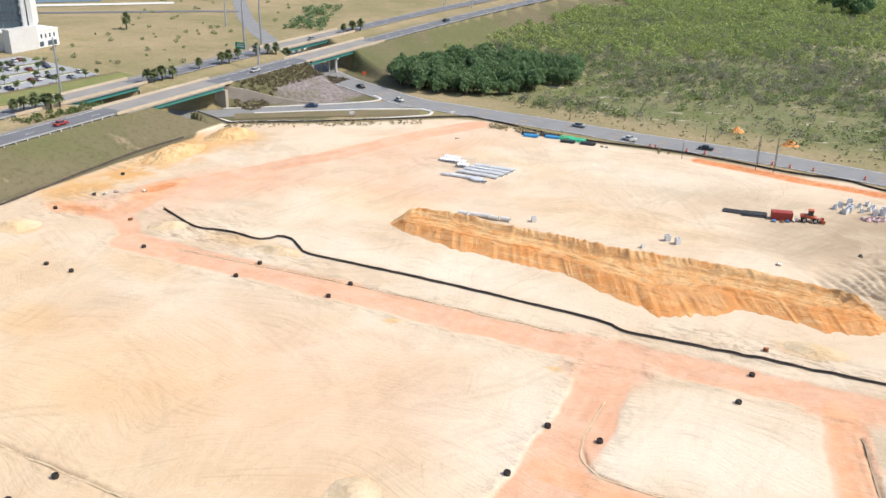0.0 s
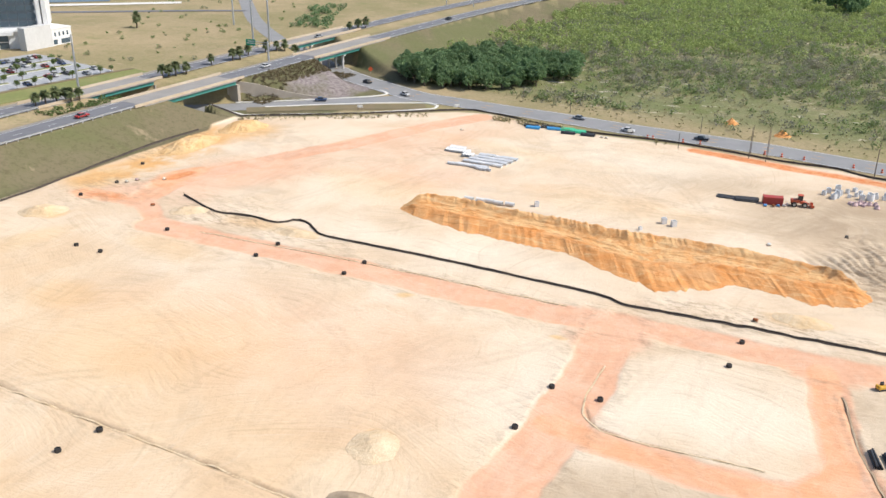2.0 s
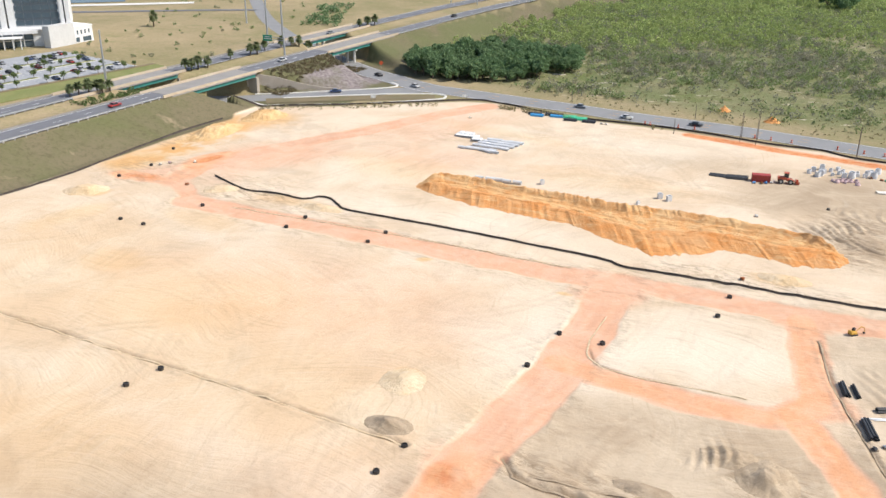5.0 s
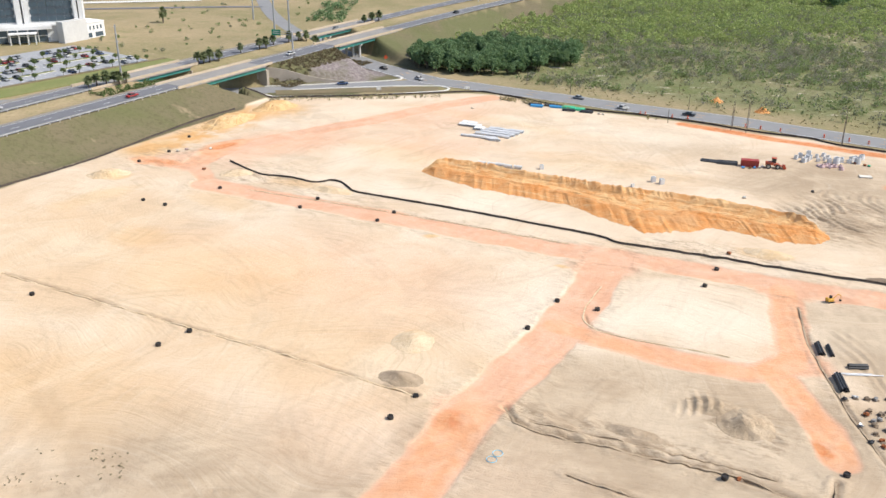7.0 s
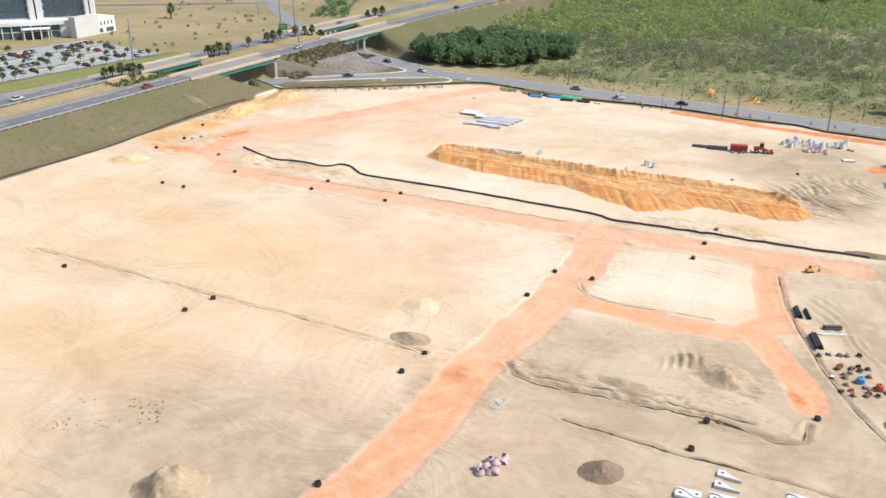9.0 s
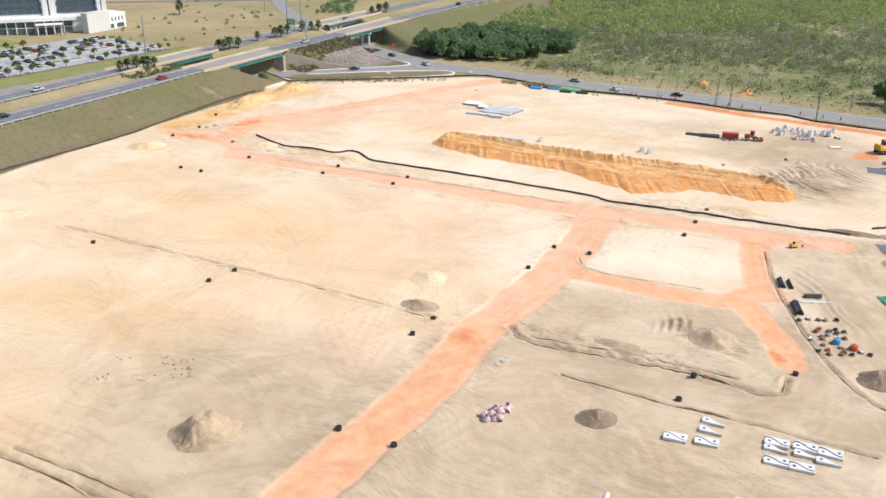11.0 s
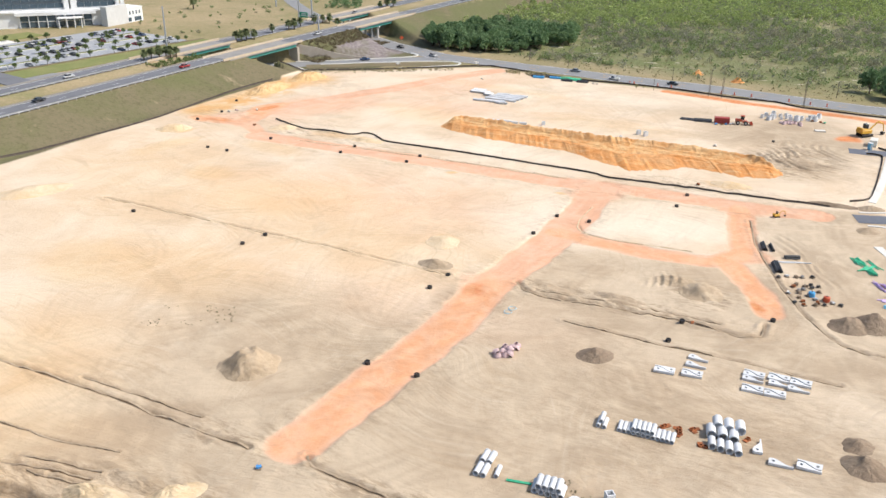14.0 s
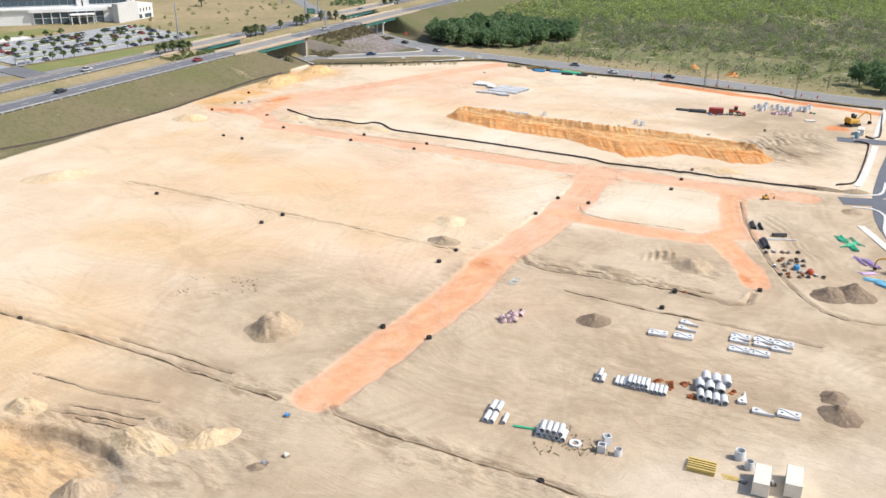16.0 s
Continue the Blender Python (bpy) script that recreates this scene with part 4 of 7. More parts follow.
MEDIAN = smooth_line([(-70, 300.8), (-58, 303.2), (-44, 305.2), (-30, 306.6), (-16, 307.6), (-6, 308.4)], 2)
structure(ribbon("verge_median", MEDIAN, -3.2, 4.4, 0.16, VERGE), "dry brown grass strip between ramp and site", "verge")
SOUTH_KERB = smooth_line([(-86, 291.5), (-72, 292.8), (-52, 295), (-29.5, 297.6), (-6.4, 303.8), (-2.2, 306.4), (-1.6, 309.2), (-4.5, 312.3), (-9, 313.2), (-25, 312.2), (-45, 308.6), (-64, 305.2)], 1.5)
structure(ribbon("kerb_ramp", SOUTH_KERB, -0.45, 0.45, 0.28, KERB, thick=0.3), "pale concrete kerb that rounds the grass island", "kerb")
structure(ribbon("kerb_north", smooth_line([(-76, 311), (-55.8, 315.2), (-35.7, 320.2), (-24, 324.5), (-21, 328.5), (-24, 333.5)], 2), -0.4, 0.4, 0.26, KERB, thick=0.3), "pale concrete kerb along the ramp road", "kerb")
for off, material, dash in ((-5.9, PAINT_WHITE, 0), (5.9, PAINT_WHITE, 0), (-1.7, PAINT_YELLOW, 14), (1.7, PAINT_YELLOW, 14)):
    if dash:
        bm = bmesh.new()
        p = np.array(COUNTY_NEAR)
        for a, b in zip(p[::5], p[1::5]):
            n = np.array((b[1] - a[1], a[0] - b[0]))
            n /= np.linalg.norm(n)
            q = [a + n * (off - 0.12), b + n * (off - 0.12), b + n * (off + 0.12), a + n * (off + 0.12)]
            bm.faces.new([bm.verts.new((*c, ground_z(*c) + 0.2)) for c in q])
        structure(part("road_marking", bm, material), "worn yellow turn-lane dashes", "road marking")
    else:
        structure(ribbon("road_marking", COUNTY_NEAR, off - 0.1, off + 0.1, 0.165, material), "thin white edge line", "road marking")

# street kerbs, gutters and pavement at the east side
for off in (-5.5, 5.0):
    structure(ribbon("kerb_street", STREET_S[:24], off, off + 0.5, 0.2, KERB, thick=0.25), "new pale concrete kerb", "kerb")
WALKS = ([(151.5, 214), (139, 192), (129.5, 174.5)], [(126, 167), (112, 142), (102.5, 127)], [(90.2, 97), (90.2, 89.4), (90, 80), (90.6, 70), (92, 55)])
for line in WALKS:
    structure(ribbon("pavement_street", smooth_line(line, 4), -0.95, 0.95, 0.16, KERB, thick=0.2), "bright new concrete footpath beside the street", "pavement")
for line in ([(133, 170), (124, 172.5), (117, 175)], [(107, 113), (100, 114.5), (93, 115.5)]):
    structure(ribbon("road_stub", smooth_line(line, 3), -3.0, 3.0, 0.07, NEW_ASPHALT), "short blue-grey asphalt stub into the site", "road")
for line in ([(112, 130), (107, 121.5), (103.5, 119.5), (96, 120)], [(94, 110.5), (98.5, 109), (99.5, 104), (94, 92), (92, 80)]):
    structure(ribbon("kerb_corner", smooth_line(line, 2), -0.35, 0.35, 0.2, KERB, thick=0.25), "curved pale kerb at the street corner", "kerb")


# ---- silt fences ----
def silt_fence(line, high, label):
    line = smooth_line(line, 1.5)
    root = thing("silt_fence", label, "fence", "silt fences")
    lean = [high * (0.85 + 0.3 * float(vnoise(x, y, 2.2))) for x, y in line]
    fabric = wall_strip("fabric", line, lean, 0.14, FABRIC)
    fabric.parent = root
    bm = bmesh.new()
    p = np.array(line)
    rows = []
    d = np.gradient(p, axis=0)
    d /= np.linalg.norm(d, axis=1)[:, None]
    for q, m in zip(p, d):
        n = np.array((m[1], -m[0]))
        w = 0.05 + 0.2 * float(vnoise(q[0], q[1], 1.7))
        rows.append([bm.verts.new((*(q + n * o), ground_z(*(q + n * o)) + z)) for o, z in ((0.05, 0.2), (0.2 + w, 0.07))])
    for a, b in zip(rows, rows[1:]):
        bm.faces.new((a[0], a[1], b[1], b[0]))
    part("skirt", bm, FABRIC, root, "slack fabric skirt on the sand")
    stake = bmesh.new()
    box(stake, (0.06, 0.06, high + 0.5), (0, 0, (high + 0.5) / 2 - 0.15))
    first = None
    for x, y in line[::3]:
        if first is None:
            first = part("stake", stake, WOOD_GREY, root)
            first.location = (x, y, ground_z(x, y))
        else:
            ob = new("stake", first.data)
            ob.parent, ob.location = root, (x, y, ground_z(x, y))


WOOD_GREY = surface("weathered_timber", (0.22, 0.165, 0.115), (0.13, 0.10, 0.07), 1.5, 0.85)
silt_fence([(-68.4, 209.9), (-62.1, 202.6), (-57.4, 197.6), (-49.4, 195), (-40.6, 190.4), (-37, 192.4), (-33.5, 191), (-30.6, 185.6), (-28, 182), (-15.9, 176.3), (3.6, 167.1), (14.9, 161.4), (31.7, 152), (35.5, 147.8), (41.1, 145.2), (50.4, 141), (63, 135.6), (76.6, 129.3), (90, 124)], 0.5, "long black silt fence winding across the pale sand")
silt_fence([(-84, 290.3), (-60, 293), (-29.4, 296.6), (5.4, 302.7), (17, 299.3), (41.6, 279), (58.5, 270.8), (74.5, 263.4), (89.2, 254.3), (102.4, 244.3), (116, 237.5), (122, 230.5), (140, 218.8), (150, 213.3)], 0.6, "black silt fence along the county road verge")
silt_fence([(-160, 138), (-148, 153.5), (-136.6, 170), (-124.6, 188), (-111.2, 209), (-105.3, 222), (-98.3, 240), (-89.5, 258), (-80.3, 273.5)], 0.5, "low dark silt fence at the foot of the embankment")
silt_fence([(127.5, 177.5), (131.5, 176.5), (148, 209)], 0.55, "black silt fence beside the new footpath")
silt_fence([(121, 171.5), (124.5, 169.5), (122, 163), (110, 141), (103, 130), (97, 128)], 0.55, "black silt fence beside the new footpath")


# ---- heaps ----
def soil(name, low, high, damp, streak=None):
    m, tree, bsdf = mat(name)
    vec = coords(tree)
    out = mix(tree, ramp(tree, noise_of(tree, 0.22, 5, 0.65, 0.6, vec), 0.34, 0.66), low, high)
    out = mix(tree, ramp(tree, noise_of(tree, 0.09, 4, 0.6, 0.8, vec), 0.52, 0.68, 0, 0.7), out, damp)
    fine = noise_of(tree, 1.4, 5, 0.7, 0.2, vec)
    if streak:
        lines = noise_of(tree, 0.9, 4, 0.65, 0.5, coords(tree, (0.12, 1, 1), -0.47))
        out = mix(tree, ramp(tree, lines, 0.55, 0.66, 0, 0.55), out, streak)
        out = mix(tree, ramp(tree, lines, 0.42, 0.34, 0, 0.6), out, tuple(c * 0.6 for c in low))
    out = mix(tree, ramp(tree, fine, 0.45, 0.75, 0, 0.35), out, tuple(c * 0.68 for c in low))
    tree.links.new(out, bsdf.inputs["Base Color"])
    bsdf.inputs["Roughness"].default_value = 0.95
    bsdf.inputs["Specular IOR Level"].default_value = 0.15
    bump(tree, bsdf, math_node(tree, "ADD", fine, noise_of(tree, 5.0, 4, 0.7, 0, vec)), 0.8, 0.22)
    return m


SOIL_ORANGE = soil("orange_sand", (0.62, 0.26, 0.08), (0.68, 0.37, 0.16), (0.54, 0.30, 0.14), (0.70, 0.47, 0.25))
SOIL_ORANGE_TOP = soil("rutted_orange_sand", (0.63, 0.31, 0.115), (0.69, 0.44, 0.215), (0.58, 0.36, 0.18), (0.72, 0.53, 0.31))
SOIL_SAND = soil("heaped_sand", (0.42, 0.32, 0.215), (0.52, 0.41, 0.29), (0.31, 0.235, 0.155))
SOIL_HONEY = soil("honey_sand", (0.60, 0.38, 0.175), (0.66, 0.47, 0.26), (0.52, 0.33, 0.165))
SOIL_DUN = soil("dun_spoil", (0.36, 0.275, 0.185), (0.46, 0.36, 0.255), (0.29, 0.215, 0.145))
SOIL_PALE = soil("pale_heaped_sand", (0.66, 0.50, 0.32), (0.70, 0.565, 0.39), (0.64, 0.45, 0.25))
SOIL_BROWN = soil("brown_topsoil", (0.23, 0.17, 0.12), (0.32, 0.245, 0.175), (0.18, 0.135, 0.098))
SOIL_YELLOW = soil("yellow_sand", (0.60, 0.455, 0.285), (0.68, 0.55, 0.38), (0.54, 0.395, 0.235))


def heap(name, cx, cy, rx, ry, high, material, label, turn=0.0, ridges=0.5, flat=0.0, seed=0.0, n=64):
    """A dumped pile: a cone with a wandering foot, gullies and lumps."""
    i, j = np.meshgrid(np.linspace(-1.15, 1.15, n), np.linspace(-1.15, 1.15, n), indexing="ij")
    a = np.arctan2(j, i)
    r = np.hypot(i, j)
    foot = 0.92 + 0.19 * (fbm(np.cos(a) * 3 + seed * 7.1, np.sin(a) * 3 - seed * 3.3, 1.6, 3) - 0.5) * 1.6
    t = np.clip(1 - r / foot, 0, 1)
    h = np.minimum(t, 1 - flat) / (1 - flat)
    h = h ** 1.2 * (1 + 0.5 * (fbm(i * 4 + seed, j * 4, 1.3, 3) - 0.5))
    gully = np.abs(2 * fbm(i * 6 + 2 * np.sin(a * 3) + seed, j * 6 + seed, 1.1, 3) - 1)
    h = h - ridges * 0.22 * (0.5 - gully) * np.minimum(1, 4 * t) * (t > 0)
    z = high * h + 0.10 * high * (fbm(i * 9, j * 9 + seed, 1.0, 3) - 0.5) * (t > 0)
    c, s = math.cos(turn), math.sin(turn)
    x, y = cx + rx * i * c - ry * j * s, cy + rx * i * s + ry * j * c
    base = ground_zs(x, y)
    z = np.where(t > 0.004, base + np.maximum(z, 0.02), base - 0.25)
    me = grid_mesh(name, n, n, np.stack([x.ravel(), y.ravel(), z.ravel()], 1))
    me.materials.append(material)
    return tagged(new(name, me), label, "soil pile", "soil piles")


# the long orange stockpile
FRONT = [(-12, 201.5), (-5, 192.7), (4, 185.2), (15, 178.7), (27.5, 172.5), (36, 161.5), (43.5, 152.8), (53, 153), (60, 156), (67, 152.5), (74, 147), (82, 145.8), (87.5, 149)]
BACK = [(-10.5, 205), (-3, 207.8), (5.5, 205.6), (16.5, 198.8), (26, 194), (35, 189.4), (42.5, 185.7), (50, 182), (56, 179.2), (63, 175.9), (71, 172.2), (80, 165.5), (88.5, 155)]
n_s, n_w = 460, 100
k = np.linspace(0, len(FRONT) - 1, n_s)
f = np.stack([np.interp(k, range(len(FRONT)), [p[c] for p in FRONT]) for c in (0, 1)], 1)
b = np.stack([np.interp(k, range(len(BACK)), [p[c] for p in BACK]) for c in (0, 1)], 1)
w = np.linspace(0, 1, n_w)
sx = f[:, None, 0] * (1 - w) + b[:, None, 0] * w
sy = f[:, None, 1] * (1 - w) + b[:, None, 1] * w
ends = np.minimum(step(k, 0, 0.7), 1 - step(k, 11.4, 12.0))[:, None]
run = np.cumsum(np.r_[0, np.hypot(*np.diff(f, axis=0).T)])[:, None]
scallop = 0.07 * (np.abs(2 * vnoise(run, run * 0, 2.2) - 1) + 1.2 * (fbm(run, run * 0, 9, 2) - 0.5))
wf = np.clip((w[None, :] - scallop) / (1 - scallop), 0, 1)
front_slope = step(wf, 0.0, 0.30) * 1.0
crest = np.exp(-(((wf - 0.36) / 0.06) ** 2)) * 0.30 + np.exp(-(((wf - 0.48) / 0.03) ** 2)) * 0.16 - np.exp(-(((wf - 0.62) / 0.12) ** 2)) * 0.5
rear = np.exp(-(((wf - 0.85) / 0.06) ** 2)) * (0.6 + 0.45 * np.abs(2 * vnoise(run, run * 0 + 5, 1.3) - 1) + 0.25 * vnoise(run, run * 0 + 9, 5))
stock = front_slope * (1 - step(wf, 0.88, 1.0)) * (1 + crest) + 1.05 * rear
ruts = np.abs(2 * fbm(run * 0.07 + 0 * w, 17 * w[None, :] + 1.2 * fbm(sx, sy, 9, 2), 1.3, 3) - 1)
stock = (1.3 * stock * (0.9 + 0.2 * fbm(sx, sy, 16, 2)) + (0.75 * (0.4 - ruts) + 0.5 * (fbm(sx, sy, 1.6, 3) - 0.5)) * step(wf, 0.2, 0.42) * (wf < 0.95)) * ends
gully = np.abs(2 * fbm(run + 0 * w, 2.0 * w[None, :] + 0 * run, 1.5, 3) - 1)
stock = stock - 0.3 * gully * np.exp(-(((wf - 0.18) / 0.11) ** 2)) * ends
base = ground_zs(sx, sy)
sz = np.where((stock > 0.03), base + stock, base - 0.3)
stockpile = thing("sand_stockpile", "long orange sand stockpile with furrowed top on pale ground", "soil pile")
cut = int(0.42 * n_w)
for name, a, z, label in (("front_face", 0, cut + 1, "steep gullied face of the stockpile"), ("furrowed_top", cut, n_w, "flattened top with ruts and a ragged rear ridge")):
    me = grid_mesh(name, n_s, z - a, np.stack([v[:, a:z].ravel() for v in (sx, sy, sz)], 1))
    me.materials.append(SOIL_ORANGE_TOP if a else SOIL_ORANGE)
    ob = new(name, me)
    ob.parent = stockpile
    ob["label"] = label

heap("sand_mound", -45.5, 42.5, 6.2, 5.2, 3.4, SOIL_SAND, "grey-tan sand heap with a cut side on trodden ground", 0.2, 0.8, 0.25, 1)
heap("soil_mound", 15.8, 46.4, 3.6, 3.2, 1.6, SOIL_BROWN, "dark brown topsoil mound beside the storage yard", 0, 0.3, 0.1, 2)
heap("soil_mound", 66.5, 57.5, 4.6, 4.2, 1.9, SOIL_BROWN, "dark brown topsoil mounds merged at the yard edge", 0.2, 0.4, 0.2, 3)
heap("soil_mound", 71.5, 57.8, 4.6, 4.6, 2.2, SOIL_BROWN, "dark brown topsoil mounds merged at the yard edge", 0.6, 0.4, 0.2, 4)
heap("soil_mound", 50.0, 13.6, 3.6, 3.8, 1.7, SOIL_BROWN, "dark brown topsoil mound with a lower twin", 0.3, 0.3, 0.15, 5)
heap("soil_mound", 51.3, 19.0, 2.8, 2.6, 1.0, SOIL_BROWN, "low dark brown topsoil mound beside its twin", 0.3, 0.3, 0.15, 6)
heap("sand_mound", -11.0, 99.6, 4.4, 4.8, 0.8, SOIL_PALE, "low spread tan sand heap on pale ground", 0, 0.5, 0.2, 7)
heap("soil_mound", -12.9, 86.2, 4.6, 2.8, 1.2, SOIL_DUN, "low grey-brown spoil heap beside a ditch", -0.4, 0.6, 0.2, 8)
heap("soil_mound", 42.2, 72.6, 4.8, 5.2, 1.6, SOIL_SAND, "grey-brown spoil heap on the trodden building plot", 0.3, 0.6, 0.2, 9)
heap("sand_mound", 38.5, 77.6, 5.2, 3.2, 1.1, SOIL_SAND, "pale furrowed sand heap on the building plot", -0.3, 0.9, 0.2, 10)
heap("soil_mound", 24.0, 70.2, 5.2, 1.9, 0.8, SOIL_DUN, "low clumpy spoil heap along a berm", -0.45, 0.9, 0.2, 11)
heap("sand_mound", -100.5, 197.5, 6.5, 4.6, 1.6, SOIL_PALE, "low yellow sand heap near the embankment", 0.3, 0.4, 0.3, 12)
heap("sand_mound", -121, 134, 11, 6, 1.3, SOIL_PALE, "wide low yellow sand heap on pale ground", 0.6, 0.5, 0.2, 13)
heap("sand_mound", 69, 141, 6, 3.2, 0.9, SOIL_PALE, "low tan sand heap beside the silt fence", -0.4, 0.5, 0.3, 14)
heap("soil_mound", 92, 125.2, 7, 2.2, 0.6, SOIL_BROWN, "low dark spoil ridge at the silt fence's end", -0.4, 0.9, 0.2, 33)
heap("soil_mound", 100, 122.5, 4, 2.4, 0.9, SOIL_DUN, "dark spoil heap near the new street", -0.2, 0.6, 0.2, 16)
heap("soil_mound", 92.5, 107, 3.4, 2.6, 0.8, SOIL_DUN, "dark spoil heap near the street corner", 0.2, 0.7, 0.2, 17)
heap("sand_mound", -59.5, 6.4, 6.5, 3.6, 1.7, SOIL_YELLOW, "pale yellow sand heap at the bank's end", -0.4, 1.0, 0.45, 20, 90)
heap("sand_mound", -49.5, 7.4, 5.4, 2.6, 1.5, SOIL_YELLOW, "pale yellow sand heap with sharp crest", 0.5, 1.1, 0.2, 21, 80)
heap("sand_mound", -55, 10.5, 6, 2.4, 0.8, SOIL_SAND, "low furrowed sand heap behind the bank", -0.45, 1.3, 0.3, 32, 80)
heap("sand_mound", -81, 16, 4.2, 2.4, 1.5, SOIL_YELLOW, "pale yellow sand knoll at the pit edge", -0.2, 0.5, 0.35, 23)
heap("soil_mound", -64.5, -4.5, 5, 3.5, 2.4, SOIL_SAND, "grey sand heaps merged at the bank", 0.2, 0.8, 0.3, 22, 90)
heap("sand_mound", 100.5, 288.6, 2.8, 2.6, 1.9, SOIL_ORANGE, "small bright orange sand heap among scrub", 0, 0.3, 0.1, 24, 40)
heap("sand_mound", 112.6, 272.8, 3.2, 2.8, 2.0, SOIL_ORANGE, "small bright orange sand heap among scrub", 0, 0.3, 0.1, 25, 40)
heap("sand_mound", -79, 257, 7, 13, 2.0, SOIL_HONEY, "long eroded yellow sand bank under the embankment", -0.5, 1.1, 0.4, 26, 90)
heap("sand_mound", -66, 276, 10, 6, 2.4, SOIL_HONEY, "eroded yellow sand bank under the embankment", 0.5, 1.1, 0.4, 27, 80)
heap("sand_mound", -64, 198.5, 5.5, 3.4, 0.9, SOIL_PALE, "rough pale sand heap at the fence end", 0.1, 0.9, 0.3, 28)
heap("sand_mound", -35, 184, 7, 3.0, 0.8, SOIL_PALE, "low ragged sand heap below the silt fence", -0.4, 0.8, 0.3, 29)
heap("sand_mound", -41, 0.5, 1.7, 1.2, 0.5, SOIL_BROWN, "small clumpy spoil heap by the dirt road", 0.4, 1.0, 0.3, 30)


# jagged ridges added along the narrow cuts, to cast their crisp shadow line
def cut_shadow_ridge(line, high, wide, material):
    line = smooth_line(line, 0.8)
    tall = [high * float(0.15 + 1.1 * vnoise(x, y, 2.4) * vnoise(x + 40, y, 0.9)) for x, y in line]
    line = [(x + 0.5 * (float(vnoise(x, y, 3.0)) - 0.5), y + 0.5 * (float(vnoise(x, y + 30, 3.0)) - 0.5)) for x, y in line]
    ob = wall_strip("shadow_ridge", line, tall, wide, material)
    structure(ob, "low soil ridge added along a narrow cut to cast its shadow line", "soil ridge")


for n, (line, wide, deep_, bank) in enumerate(TRENCHES):
    pale = n in (0, 8, 9)
    cut_shadow_ridge(line, 0.16 + 0.3 * deep_ if pale else 0.24 + 0.45 * deep_, 0.24 + 0.2 * wide, SOIL_YELLOW if pale else SOIL_DUN)


# ---- drain risers: short black capped pipes ----
BLACK_PLASTIC = surface("black_plastic", (0.022, 0.02, 0.019), (0.05, 0.045, 0.04), 2.0, 0.55, vary=0.2)
riser = thing("drain_riser", "black plastic drain riser standing out of the sand", "drain riser", "drain risers")
bm = bmesh.new()
revolve(bm, [(0.50, -0.3), (0.50, 0.22), (0.54, 0.24), (0.54, 0.32), (0.50, 0.34), (0.50, 0.58), (0.40, 0.58), (0.40, -0.3)], seg=16)
part("barrel", bm, BLACK_PLASTIC, riser, smooth=False)
bm = bmesh.new()
revolve(bm, [(0.02, 0.38), (0.40, 0.38), (0.40, 0.44), (0.02, 0.47)], seg=16)
part("lid", bm, BLACK_PLASTIC, riser, "dusty recessed lid")
RISERS = [(-89.4, 118.7), (-53.3, 103.0), (-57.7, 97.8), (-10.2, 80.6), (-14.1, 74.3), (10.6, 104.6), (17.8, 116.6), (25.3, 112.6), (54.8, 132.2), (49.8, 123.6), (-21.5, 161.2), (-17.6, 167.2), (-42, 170.3), (-38.3, 177.2), (-66, 185.4), (-84, 175.6),
          (-77.3, 172.1), (-95.5, 209.6), (-87.7, 237.3), (-89.4, 219.8), (34.6, 58.8), (52.5, 59.5), (-95.1, 46.7), (-24.9, 43.6), (-16.1, 39.0), (0, -3.2)]
for n, (x, y) in enumerate(RISERS):
    m = pose(x, y, ground_z(x, y), random.uniform(-6, 6), random.uniform(-6, 6), random.uniform(0, 360))
    if n == 0:
        riser.matrix_basis = m
    else:
        copy_thing(riser, m)
blue_riser = copy_thing(riser, pose(30.3, 51.8, ground_z(30.3, 51.8)))
tagged(blue_riser, "dark blue-grey drain riser beside the dirt road")


# ---- plants ----
BARK = surface("bark", (0.13, 0.10, 0.075), (0.08, 0.065, 0.05), 3.0, 0.95)
LEAF_OAK = leaf_material("oak_leaves", (0.12, 0.21, 0.10), (0.24, 0.35, 0.165))
LEAF_SCRUB = leaf_material("scrub_leaves", (0.18, 0.245, 0.10), (0.31, 0.375, 0.165), (0.27, 0.26, 0.18), 0.2)
LEAF_PINE = leaf_material("young_pine_needles", (0.25, 0.325, 0.105), (0.46, 0.53, 0.20))
LEAF_GREY = leaf_material("grey_scrub_leaves", (0.22, 0.225, 0.165), (0.34, 0.335, 0.245), (0.30, 0.28, 0.22), 0.3)
LEAF_LOT = leaf_material("lot_tree_leaves", (0.11, 0.16, 0.06), (0.22, 0.28, 0.11))
LEAF_PALM = leaf_material("palm_fronds", (0.11, 0.145, 0.065), (0.22, 0.255, 0.125))
LEAF_TUFT = leaf_material("grass_tufts", (0.26, 0.24, 0.125), (0.38, 0.33, 0.19))
LEAF_BROWN = leaf_material("dry_brush", (0.17, 0.14, 0.085), (0.28, 0.23, 0.14))
LEAF_DUSTY = leaf_material("dusty_weeds", (0.26, 0.24, 0.15), (0.40, 0.35, 0.23))


def leaf_quads(centres, sizes, seed):
    """Small bent leaf clumps, one quad pair each, turned at random."""
    r = np.random.default_rng(seed)
    n = len(centres)
    a = r.normal(size=(n, 3))
    a /= np.linalg.norm(a, axis=1)[:, None]
    c = r.normal(size=(n, 3))
    c -= (c * a).sum(1)[:, None] * a
    c /= np.linalg.norm(c, axis=1)[:, None]
    up = np.cross(a, c)
    s = np.asarray(sizes)[:, None]
    v = np.stack([centres - a * s, centres - c * s * 0.7 + up * s * 0.25, centres + a * s, centres + c * s * 0.7 + up * s * 0.25], 1)
    return v.reshape(-1, 3)


